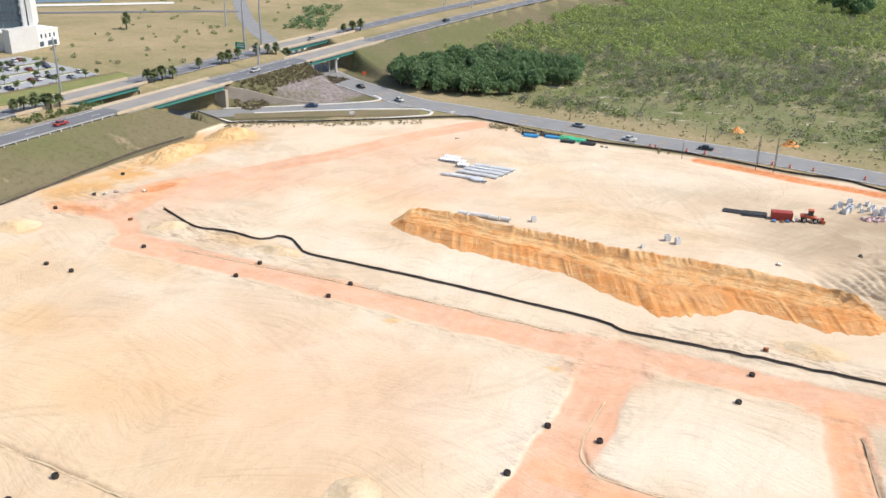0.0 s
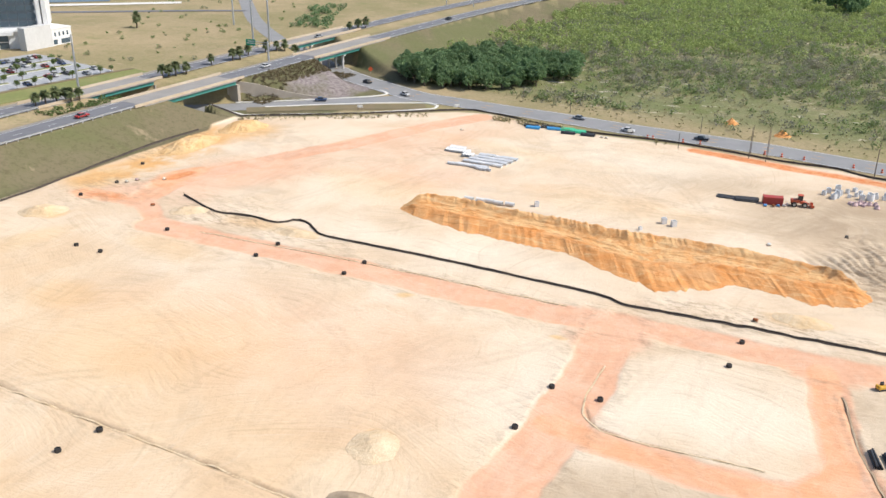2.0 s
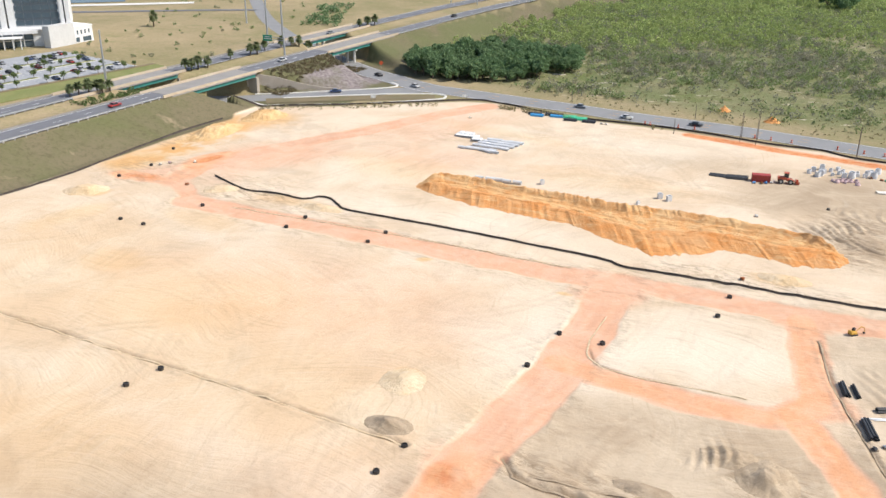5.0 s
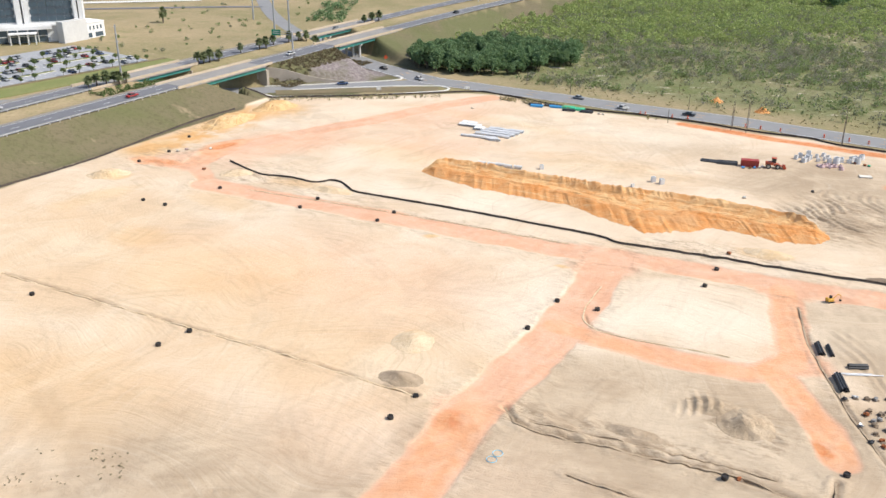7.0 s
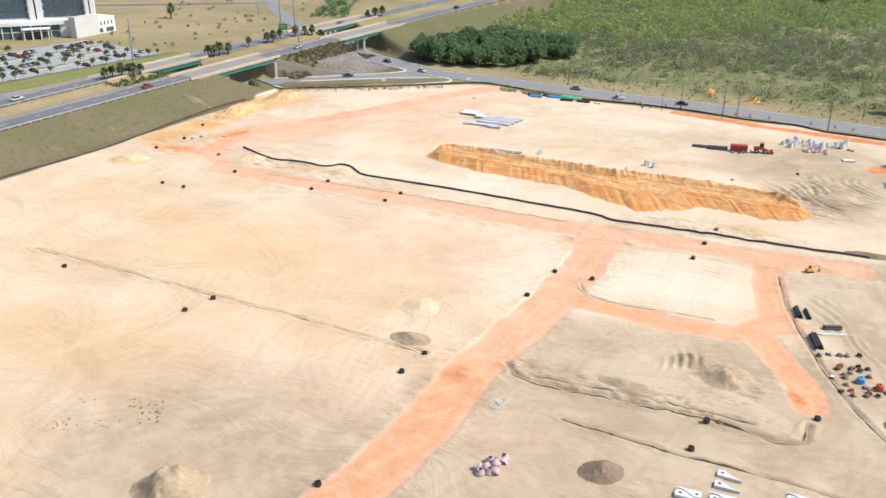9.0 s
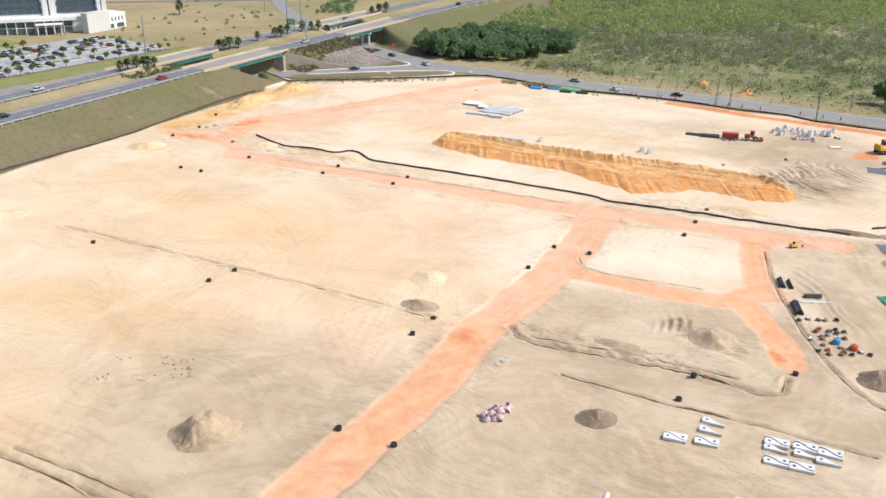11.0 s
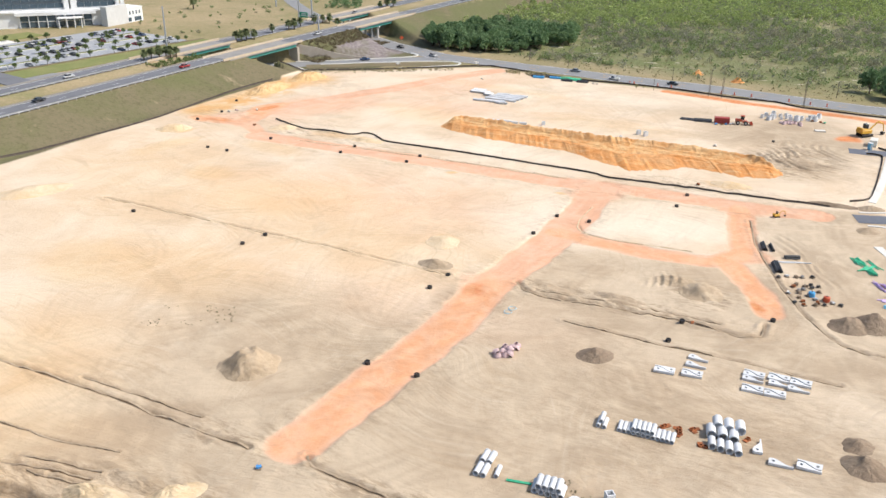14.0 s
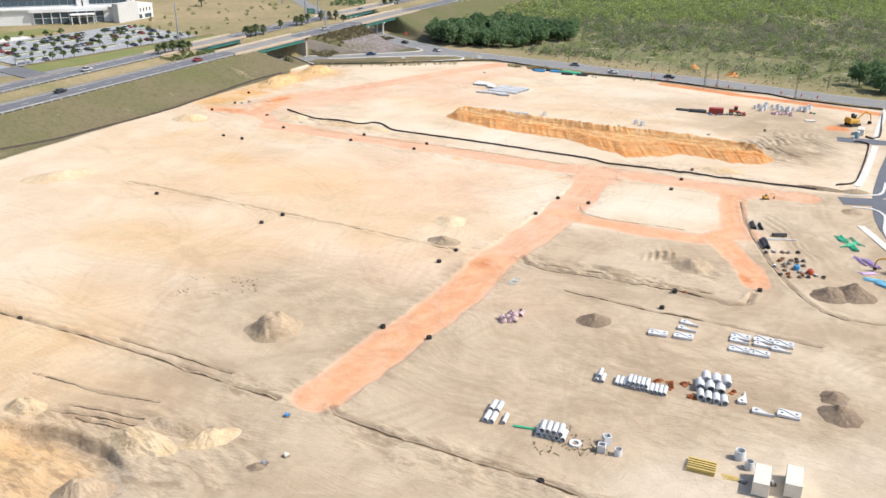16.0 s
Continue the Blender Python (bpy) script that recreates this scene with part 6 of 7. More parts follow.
# eastern storage: pale boxes, cones and pink rings by the road
for n, (x, y) in enumerate(((103.4, 215.4), (104.7, 212.2), (108.6, 218.8), (110.4, 216.8), (113.4, 215.6), (112.0, 211.4), (114.1, 211.2), (117.1, 214.2), (118.1, 211.5), (123.4, 214.9), (106.0, 213.2), (115.6, 214.6), (121.3, 214.6), (105.4, 217.2), (107.2, 215.0), (111.6, 214.0), (116.2, 212.2), (119.8, 213.4), (120.4, 211.0), (109.3, 213.0), (113.0, 218.0))):
    ob = copy_thing(chambers if n % 3 else tank, pose(x, y, ground_z(x, y), 0, 0, 33 * n))
    q = (0.8, 1.05, 1.2, 0.7)[n % 4]
    ob.scale = (q, q, q)
    tagged(ob, "pale concrete chamber piece in the storage yard", group="stored chamber pieces")
for n in range(12):
    x, y = 107.3 + 0.55 * n + random.uniform(-0.6, 0.6), 208.8 - 0.28 * n + random.uniform(-1.7, 1.2)
    copy_thing(rings, pose(x, y, ground_z(x, y), 75 if n % 3 == 0 else 0, 0, 40 * n))
for n, (x, y, q) in enumerate(((6.8, 208.4, 1), (9.8, 207.4, 1), (12.0, 206.6, 1), (14.3, 205.3, 1), (17.2, 204.3, 1))):
    ob = copy_thing(grey_pipe, pose(x, y, ground_z(x, y), 0, 0, 66))
    ob.scale = (1.3, 1.0, 1.3)
    tagged(ob, "grey concrete pipe lying behind the stockpile")

# ---- plastic pipe bundles ----
GREEN_PVC = surface("green_pvc", (0.06, 0.50, 0.27), (0.12, 0.58, 0.36), 1.0, 0.45, vary=0.15)
BLUE_PVC = surface("blue_pvc", (0.06, 0.30, 0.56), (0.05, 0.22, 0.45), 1.0, 0.45, vary=0.15)
CYAN_PVC = surface("light_blue_pvc", (0.22, 0.54, 0.70), (0.16, 0.44, 0.62), 1.0, 0.45, vary=0.12)
PURPLE_PVC = surface("lilac_pvc", (0.50, 0.34, 0.64), (0.62, 0.48, 0.72), 1.0, 0.45, vary=0.12)
BLACK_PVC = surface("black_corrugated_pipe", (0.03, 0.032, 0.036), (0.06, 0.06, 0.065), 1.0, 0.5, vary=0.2)
WHITE_PVC = surface("white_plastic", (0.72, 0.72, 0.70), (0.6, 0.6, 0.58), 1.0, 0.5)
TIMBER = surface("yellow_timber", (0.58, 0.43, 0.14), (0.48, 0.34, 0.11), 1.2, 0.75, vary=0.12)
TARP_BLUE = surface("blue_tarpaulin", (0.07, 0.26, 0.56), (0.10, 0.33, 0.62), 1.4, 0.6)


def bundle(label, x, y, turn, count, radius, length, material, high=2, jitter=0.15, category="pipe bundle"):
    """Loose pipes stacked side by side, each a part."""
    root = thing("pipe_bundle", label, category, "pipe bundles")
    bm = bmesh.new()
    revolve(bm, [(radius, -length / 2), (radius, length / 2), (radius * 0.84, length / 2), (radius * 0.84, -length / 2)], seg=10, way=(1, 0, 0))
    bmesh.ops.recalc_face_normals(bm, faces=bm.faces)
    first = None
    for layer in range(high):
        for n in range(max(1, count - layer)):
            at = (random.uniform(-jitter, jitter) * length * 0.4, (n + layer * 0.5 - count / 2) * radius * 2.15, radius + layer * radius * 1.75)
            if first is None:
                ob = first = part("pipe", bm, material, root)
            else:
                ob = new("pipe", first.data)
                ob.parent = root
            ob.location, ob.rotation_euler = at, (0, 0, random.uniform(-jitter, jitter) * 0.25)
    place(root, x, y, turn=turn)
    return root


bundle("black corrugated pipes stacked on pale gravel", 63.2, 96.8, 80, 3, 0.2, 4.2, BLACK_PVC)
bundle("black corrugated pipes stacked on pale gravel", 64.9, 96.2, 79, 2, 0.2, 4.0, BLACK_PVC)
bundle("black corrugated pipes stacked on pale gravel", 62.0, 84.8, 82, 4, 0.21, 5.2, BLACK_PVC)
bundle("dark pipes stacked on pale gravel", 67.6, 90.6, -3, 3, 0.2, 3.4, BLACK_PVC)
bundle("thin grey pipes scattered on gravel", 66.6, 88.0, -5, 3, 0.1, 6.5, STEEL, 1, 0.5)
bundle("green plastic pipes in a loose heap", 82.0, 88.0, -86, 9, 0.1, 3.4, GREEN_PVC, 2, 0.9)
bundle("green plastic pipes in a loose heap", 82.2, 84.8, 35, 6, 0.1, 3.4, GREEN_PVC, 2, 0.9)
bundle("green plastic pipes in a loose heap", 82.4, 83.0, -92, 8, 0.1, 3.4, GREEN_PVC, 2, 0.5)
bundle("green plastic pipes fanned out", 84.6, 86.6, -80, 5, 0.09, 4.2, GREEN_PVC, 1, 0.6)
bundle("lilac plastic pipes in a loose heap", 80.6, 75.2, -88, 3, 0.11, 4.6, PURPLE_PVC, 2, 0.3)
bundle("lilac plastic pipes in a loose heap", 82.4, 73.8, -82, 6, 0.11, 4.6, PURPLE_PVC, 2, 0.4)
bundle("lilac plastic pipes in a low pile", 79.2, 68.8, 5, 5, 0.12, 3.0, PURPLE_PVC, 1, 0.4)
bundle("light blue plastic pipes in a low pile", 79.0, 64.8, -30, 6, 0.12, 3.8, CYAN_PVC, 2, 0.3)
bundle("light blue plastic pipes in a low pile", 80.4, 61.8, -60, 7, 0.13, 4.8, CYAN_PVC, 2, 0.3)
bundle("green plastic pipe lying on sand", -1.1, 10.6, -17, 2, 0.11, 3.6, GREEN_PVC, 1, 0.1)
for x, y, n, material, label in ((30.3, 282.4, 6, BLACK_PVC, "black pipe bundle by the silt fence"), (30.8, 280.4, 7, BLUE_PVC, "blue pipe bundle by the silt fence"), (36.0, 281.0, 6, BLACK_PVC, "black pipe bundle by the silt fence"), (37.6, 278.6, 5, BLUE_PVC, "blue pipe bundle by the silt fence"),
                                 (42.0, 277.8, 8, GREEN_PVC, "green pipe bundle by the silt fence"), (45.6, 275.4, 8, GREEN_PVC, "green pipe bundle by the silt fence"), (41.8, 273.8, 5, BLACK_PVC, "black pipe bundle by the silt fence"), (48.0, 271.8, 6, BLACK_PVC, "black pipe bundle by the silt fence")):
    bundle(label, x, y, -20, n, 0.19, 4.6, material, 2, 0.08)
bundle("dark steel piles lying on sand", 76.4, 212.6, -24, 6, 0.2, 5.6, BLACK_PVC, 1, 0.08)
bundle("dark steel piles stacked beside a container", 80.8, 210.4, -16, 7, 0.2, 5.8, BLACK_PVC, 2, 0.08)

timber = thing("timber_stack", "stacked yellow timber boards on pale sand", "timber stack")
bm = bmesh.new()
box(bm, (4.0, 0.34, 0.12), bevel=0.01)
first = None
for layer in range(4):
    for n in range(5):
        if first is None:
            ob = first = part("board", bm, TIMBER, timber)
        else:
            ob = new("board", first.data)
            ob.parent = timber
        ob.location = (random.uniform(-0.06, 0.06), (n - 2) * 0.62 + random.uniform(-0.06, 0.06), 0.1 + layer * 0.16)
place(timber, 23.9, 0.2, turn=-24)
plank = thing("timber_stack", "few loose boards beside the timber stack", "timber stack")
for n in range(4):
    bm = bmesh.new()
    box(bm, (2.4, 0.2, 0.08), (0.1 * n, -0.3 * n, 0.06), 0.05 * n)
    part("board", bm, TIMBER, plank)
place(plank, 27.4, -1.6, turn=-20)


def container(label, x, y, turn, size, material, ribs=True):
    """A steel box with corrugated sides, corner posts and end doors."""
    sx, sy, sz = size
    root = thing("shipping_container", label, "container", "containers")
    bm = bmesh.new()
    box(bm, (sx - 0.1, sy - 0.1, sz - 0.2), (0, 0, sz / 2))
    if ribs:
        for n in range(int(sx / 0.3)):
            px = -sx / 2 + 0.25 + n * 0.3
            for side in (-1, 1):
                box(bm, (0.14, 0.05, sz - 0.34), (px, side * (sy / 2 - 0.035), sz / 2))
    part("shell", bm, material, root)
    for px in (-1, 1):
        for py in (-1, 1):
            bm = bmesh.new()
            box(bm, (0.16, 0.16, sz), (px * (sx / 2 - 0.08), py * (sy / 2 - 0.08), sz / 2), bevel=0.02)
            part("corner_post", bm, material, root)
    for py in (-1, 1):
        bm = bmesh.new()
        box(bm, (0.05, sy / 2 - 0.2, sz - 0.3), (sx / 2 + 0.005, py * (sy / 4 - 0.04), sz / 2))
        rod(bm, (sx / 2 + 0.05, py * sy / 6, 0.2), (sx / 2 + 0.05, py * sy / 6, sz - 0.2), 0.025, seg=6)
        part("door", bm, material, root)
    place(root, x, y, turn=turn)
    return root


RED_STEEL = surface("red_container_paint", (0.36, 0.045, 0.035), (0.26, 0.035, 0.03), 0.7, 0.55)
CREAM = surface("cream_sheet_metal", (0.72, 0.68, 0.60), (0.58, 0.54, 0.47), 0.5, 0.5)
ORANGE_PAINT = surface("orange_red_machine_paint", (0.50, 0.09, 0.035), (0.34, 0.06, 0.03), 0.8, 0.5)
YELLOW_PAINT = surface("yellow_machine_paint", (0.62, 0.34, 0.03), (0.46, 0.25, 0.03), 0.8, 0.5)
RUBBER = surface("tyre_rubber", (0.025, 0.024, 0.023), (0.06, 0.05, 0.04), 1.5, 0.9)
GLASS_DARK = surface("dark_window_glass", (0.02, 0.026, 0.032), (0.03, 0.036, 0.042), 0.4, 0.12)
container("dull red steel shipping container on bare sand", 86.6, 207.6, -14, (5.0, 2.3, 2.2), RED_STEEL)
container("cream site storage container on pale sand", 31.2, -4.0, 66, (4.9, 2.3, 2.3), CREAM, False)
container("cream site storage container on pale sand", 35.6, -4.4, 66, (4.9, 2.3, 2.3), CREAM, False)
container("pale grey site cabin beside the excavator", 127.4, 181.0, 60, (4.5, 2.2, 2.2), CREAM, False)
container("white flat equipment trailer box on sand", 116.9, 197.6, -10, (3.4, 2.0, 0.5), CREAM, False)


def wheel(root, x, y, r, wide):
    bm = bmesh.new()
    revolve(bm, [(r * 0.55, -wide / 2), (r * 0.94, -wide / 2), (r, -wide * 0.3), (r, wide * 0.3), (r * 0.94, wide / 2), (r * 0.55, wide / 2)], (x, y, r), 16, (0, 1, 0))
    tyre = part("wheel", bm, RUBBER, root)
    bm = bmesh.new()
    rod(bm, (x, y - wide * 0.35, r), (x, y + wide * 0.35, r), r * 0.55, seg=12)
    part("rim", bm, STEEL, tyre)


def loader(label, x, y, turn):
    root = thing("wheel_loader", label, "wheel loader")
    for px in (-1.3, 1.3):
        for py in (-1.0, 1.0):
            wheel(root, px, py, 0.7, 0.5)
    bm = bmesh.new()
    box(bm, (2.2, 1.5, 0.9), (-1.1, 0, 1.5), bevel=0.12)
    box(bm, (1.6, 1.0, 0.6), (0.9, 0, 1.1), bevel=0.08)
    part("body", bm, ORANGE_PAINT, root)
    bm = bmesh.new()
    box(bm, (1.2, 1.3, 1.4), (0.1, 0, 2.4), bevel=0.1)
    cab = part("cab", bm, GLASS_DARK, root)
    bm = bmesh.new()
    box(bm, (1.4, 1.5, 0.1), (0.1, 0, 3.15), bevel=0.03)
    part("roof", bm, ORANGE_PAINT, cab)
    for py in (-0.55, 0.55):
        bm = bmesh.new()
        rod(bm, (0.9, py, 1.5), (2.6, py, 0.7), 0.12, seg=6)
        part("arm", bm, ORANGE_PAINT, root)
    bm = bmesh.new()
    box(bm, (0.12, 2.4, 0.9), (2.8, 0, 0.7))
    box(bm, (0.9, 2.4, 0.1), (3.2, 0, 0.3))
    for py in (-1.2, 1.2):
        box(bm, (0.9, 0.06, 0.7), (3.2, py, 0.6))
    part("bucket", bm, ORANGE_PAINT, root)
    place(root, x, y, turn=turn)


def excavator(label, x, y, turn, q=1.0):
    root = thing("excavator", label, "excavator", "excavators")
    for py in (-1.2, 1.2):
        bm = bmesh.new()
        box(bm, (3.8, 0.6, 0.8), (0, py, 0.45), bevel=0.28)
        part("track", bm, RUBBER, root)
    bm = bmesh.new()
    box(bm, (1.6, 1.8, 0.4), (0, 0, 0.75))
    part("undercarriage", bm, RUBBER, root)
    bm = bmesh.new()
    box(bm, (3.4, 2.6, 1.0), (-0.4, 0, 1.5), bevel=0.12)
    box(bm, (1.0, 2.5, 0.6), (-1.6, 0, 2.2), bevel=0.15)
    part("house", bm, YELLOW_PAINT, root)
    bm = bmesh.new()
    box(bm, (1.3, 1.0, 1.5), (0.5, 0.7, 2.6), bevel=0.1)
    part("cab", bm, GLASS_DARK, root)
    for name, a, b, r in (("boom", (1.0, -0.2, 1.8), (3.6, -0.2, 4.0), 0.28), ("boom_tip", (3.5, -0.2, 4.0), (5.4, -0.2, 3.2), 0.24), ("stick", (5.3, -0.2, 3.4), (5.9, -0.2, 1.1), 0.2)):
        bm = bmesh.new()
        rod(bm, a, b, r, r * 0.8, 4)
        part(name, bm, YELLOW_PAINT, root)
    bm = bmesh.new()
    box(bm, (0.9, 1.1, 0.8), (5.6, -0.2, 0.6), bevel=0.2)
    part("bucket", bm, RUBBER, root)
    place(root, x, y, turn=turn)
    root.scale = (q, q, q)


loader("orange-red wheel loader parked beside a container", 93.0, 206.0, -14)
excavator("yellow crawler excavator parked on bare soil", 129.5, 192.0, 15, 1.2)
excavator("small brown-yellow excavator beside pipe piles", 85.5, 68.5, 160, 0.8)
excavator("small dusty excavator on the clay road", 73.4, 116.4, 15, 0.42)


# ---- yard clutter ----
def clutter(label, x, y, material, seed):
    """A pallet with a few fittings on it."""
    root = thing("pallet_load", label, "pallet", "pallet loads")
    rr = random.Random(seed)
    bm = bmesh.new()
    box(bm, (1.2, 1.1, 0.14), (0, 0, 0.07), bevel=0.02)
    part("pallet", bm, WOOD_GREY, root)
    for n in range(4):
        bm = bmesh.new()
        if rr.random() < 0.5:
            rod(bm, (rr.uniform(-0.4, 0.4), rr.uniform(-0.4, 0.4), 0.15), (rr.uniform(-0.4, 0.4), rr.uniform(-0.4, 0.4), 0.6), 0.22, seg=9)
        else:
            box(bm, (rr.uniform(0.4, 0.8), rr.uniform(0.3, 0.6), rr.uniform(0.3, 0.6)), (rr.uniform(-0.3, 0.3), rr.uniform(-0.3, 0.3), 0.4), rr.uniform(0, 3), 0.05)
        part("fitting", bm, material, root)
    place(root, x, y, turn=rr.uniform(0, 360))
    root.scale = (0.85, 0.85, 0.85)


palette = [BLACK_PVC, STEEL, WOOD_GREY, DECK, BLACK_PVC, RUST, WOOD_GREY]
YARD = [(x + 1.3, y) for x, y in [(59.6, 79.9), (61.5, 80.3), (63.3, 79.9), (64.6, 79.8), (66.9, 79.9), (61.0, 75.4), (63.6, 75.4), (65.1, 76), (58.9, 72.3), (61.2, 72.3), (62.5, 70.8), (58.5, 67.8), (59.9, 66.4), (62.1, 66.4), (64, 66.3), (66, 67.2), (60.2, 70), (62.6, 74), (64.6, 74.6), (60.2, 68), (62.0, 76.4), (66.4, 75.2), (63.2, 69), (65.4, 72.6), (61.4, 73.4), (67.2, 66.2), (63.0, 67.2), (65.0, 68.8)]]
for n, (x, y) in enumerate(YARD):
    clutter(("grey", "dark", "mixed", "rust-brown")[n % 4] + " fittings on a pallet in the yard", x, y, palette[n % 7], n)
for x, y, material, label in ((64.4, 70.8, BLUE_PVC, "bright blue plastic tank in the yard"), (66.4, 68.2, ORANGE_PAINT, "red fuel tank in the yard")):
    t = thing("plastic_tank", label, "tank")
    bm = bmesh.new()
    revolve(bm, [(0.02, 0), (0.62, 0), (0.68, 0.1), (0.68, 0.95), (0.55, 1.1), (0.02, 1.15)], seg=14)
    part("body", bm, material, t)
    bm = bmesh.new()
    rod(bm, (0, 0, 1.12), (0, 0, 1.25), 0.18, seg=10)
    part("cap", bm, BLACK_PVC, t)
    place(t, x, y)
for n, (x, y, material) in enumerate(((84.2, 206.0, TARP_BLUE), (87.6, 205.6, TARP_BLUE), (89.0, 205.9, STEEL), (90.2, 206.6, CREAM), (86.0, 205.5, RUST), (119.4, 210.4, RUST), (121.6, 208.6, RUST), (122.4, 207.6, GREEN_PVC), (52, 269.2, CREAM), (53.4, 268.6, CREAM), (6.6, 276.6, CREAM),
                                           (-87, 220.6, CREAM), (-84.6, 222.4, PINKISH), (-77.4, 223.1, CREAM), (-74.5, 202.6, RUST), (49, 175.8, CREAM), (75.8, 179, STEEL), (96.5, 184.4, BLACK_PVC), (60.1, 140.8, RUST), (-38.6, 13.6, TARP_BLUE), (-37.2, 3.0, CREAM), (-40.0, 1.4, STEEL), (36.6, 58.6, RUST), (29.0, -3.0, STEEL), (33.0, -3.5, STEEL))):
    clutter("dusty building supplies on a pallet", x, y, material, 50 + n)
tarp = thing("blue_hoop", "faded blue plastic hoops lying on sand", "hoop")
for n in range(2):
    bm = bmesh.new()
    revolve(bm, [(0.72, 0.02), (0.78, 0.08), (0.84, 0.02)], (n * 1.0, n * 1.5, 0.03), 18)
    part("hoop", bm, CYAN_PVC, tarp)
place(tarp, 1.4, 63.6)
toilet = thing("portable_toilet", "grey-blue portable toilet cabin on gravel", "portable toilet")
bm = bmesh.new()
box(bm, (1.1, 1.1, 2.1), (0, 0, 1.1), bevel=0.06)
part("cabin", bm, CYAN_PVC, toilet)
bm = bmesh.new()
box(bm, (1.18, 1.18, 0.14), (0, 0, 2.2), bevel=0.05)
part("roof", bm, WHITE_PVC, toilet)
bm = bmesh.new()
box(bm, (0.7, 0.04, 1.8), (0, -0.56, 1.05), bevel=0.01)
part("door", bm, STEEL, toilet)
place(toilet, 124.1, 176.2, turn=20)


# ---- road furniture ----
WOOD_POLE = surface("creosoted_pole", (0.12, 0.10, 0.085), (0.19, 0.165, 0.14), 1.2, 0.9)
WIRE = surface("wire", (0.04, 0.04, 0.04), None, 1.0, 0.6)
CONE_RED = surface("traffic_orange", (0.62, 0.10, 0.03), (0.5, 0.08, 0.03), 1.0, 0.6)
SIGN_GREEN = surface("sign_green", (0.01, 0.30, 0.17), (0.01, 0.25, 0.14), 1.0, 0.5)


def power_pole(x, y, high, label="brown wooden utility pole beside the road", arm=True):
    root = thing("utility_pole", label, "utility pole", "utility poles")
    bm = bmesh.new()
    rod(bm, (0, 0, -0.4), (0, 0, high), 0.1, 0.07, 8)
    part("pole", bm, WOOD_POLE, root)
    if arm:
        bm = bmesh.new()
        box(bm, (0.12, 2.2, 0.14), (0, 0, high - 0.8))
        part("crossarm", bm, WOOD_POLE, root)
        bm = bmesh.new()
        revolve(bm, [(0.02, 0), (0.25, 0), (0.25, 0.8), (0.02, 0.85)], (0.35, 0, high - 2.4), 10)
        part("transformer", bm, STEEL, root, "grey transformer can")
    place(root, x, y, turn=-32)


for x, y, h in ((93.4, 248.0, 10.0), (94.4, 249.8, 10.0), (97.5, 244.9, 10.6), (98.5, 246.6, 10.4), (122.9, 228.6, 10.2), (124.5, 231.5, 10.0), (150, 211, 10)):
    power_pole(x, y, h, arm=False)
for x, y, h in ((74.3, 257.9, 5.0), (86.4, 276.2, 5.6), (142.3, 245.1, 6.5), (30.5, 305.0 + 12, 6.0), (46, 300.5, 5)):
    power_pole(x, y, h, "short slim wooden pole in the verge", False)
cone = thing("traffic_drum", "orange traffic drum at the roadside", "traffic drum", "traffic drums")
bm = bmesh.new()
revolve(bm, [(0.02, 0), (0.42, 0), (0.42, 0.08), (0.3, 0.1), (0.24, 1.0), (0.02, 1.02)], seg=12)
part("body", bm, CONE_RED, cone)
bm = bmesh.new()
revolve(bm, [(0.30, 0.42), (0.29, 0.56), (0.27, 0.56), (0.27, 0.42)], seg=12)
part("band", bm, PAINT_WHITE, cone, "white reflective band")
for n, (x, y) in enumerate(((66.9, 268.6), (68.5, 267.9), (77.4, 264.4), (82.4, 262.2), (99.6, 251.9), (104, 249.4), (109.7, 246.4), (121.5, 238.8), (128, 234.5), (133, 231.4))):
    m = pose(x, y, ground_z(x, y) + 0.16)
    if n == 0:
        cone.matrix_basis = m
    else:
        copy_thing(cone, m)


def mast(x, y, z, high, radius, label, heads):
    root = thing("light_mast", label, "light mast", "steel masts")
    bm = bmesh.new()
    rod(bm, (0, 0, -0.5), (0, 0, high), radius, radius * 0.55, 10)
    part("pole", bm, STEEL, root)
    if heads:
        for n in range(heads):
            bm = bmesh.new()
            zz = high - 0.8 - n * 3.0
            box(bm, (1.4, 0.16, 0.16), (0, 0, zz))
            part("crossarm", bm, STEEL, root)
    root.matrix_basis = pose(x, y, z, 0, 0, 30)


mast(-135.3, 316.8, ground_z(-135.3, 316.8), 23.5, 0.5, "tall grey steel transmission mast beyond the highway", 3)
mast(-88.5, 412, ground_z(-88.5, 412), 34, 0.55, "tall grey steel transmission mast beyond the highway", 3)
mast(-82.5, 421, ground_z(-82.5, 421), 36, 0.55, "tall grey steel transmission mast beyond the highway", 3)
mast(-114, 488, ground_z(-114, 488), 34, 0.5, "tall grey steel transmission mast in the field", 3)
sx_, sy_ = -69.6, 347.2
sign_root = thing("highway_sign", "green highway sign on a tall steel cantilever post", "road sign")
bm = bmesh.new()
rod(bm, (0, 0, -0.5), (0, 0, 8.2), 0.42, 0.36, 10)
part("post", bm, STEEL, sign_root)
bm = bmesh.new()
for dz in (6.6, 7.6):
    rod(bm, (0, 0, dz), (-9.5, 5.4, dz), 0.13, seg=6)
part("truss", bm, STEEL, sign_root)
bm = bmesh.new()
box(bm, (4.4, 0.12, 2.5), (-7.6, 4.1, 7.1), -0.35, 0.04)
panel = part("panel", bm, SIGN_GREEN, sign_root)
for dz, wide in ((0.5, 2.6), (-0.3, 3.1)):
    bm = bmesh.new()
    box(bm, (wide, 0.05, 0.34), (-7.6 - 0.03, 4.1 - 0.09, 7.1 + dz), -0.35)
    part("lettering_bar", bm, PAINT_WHITE, panel)
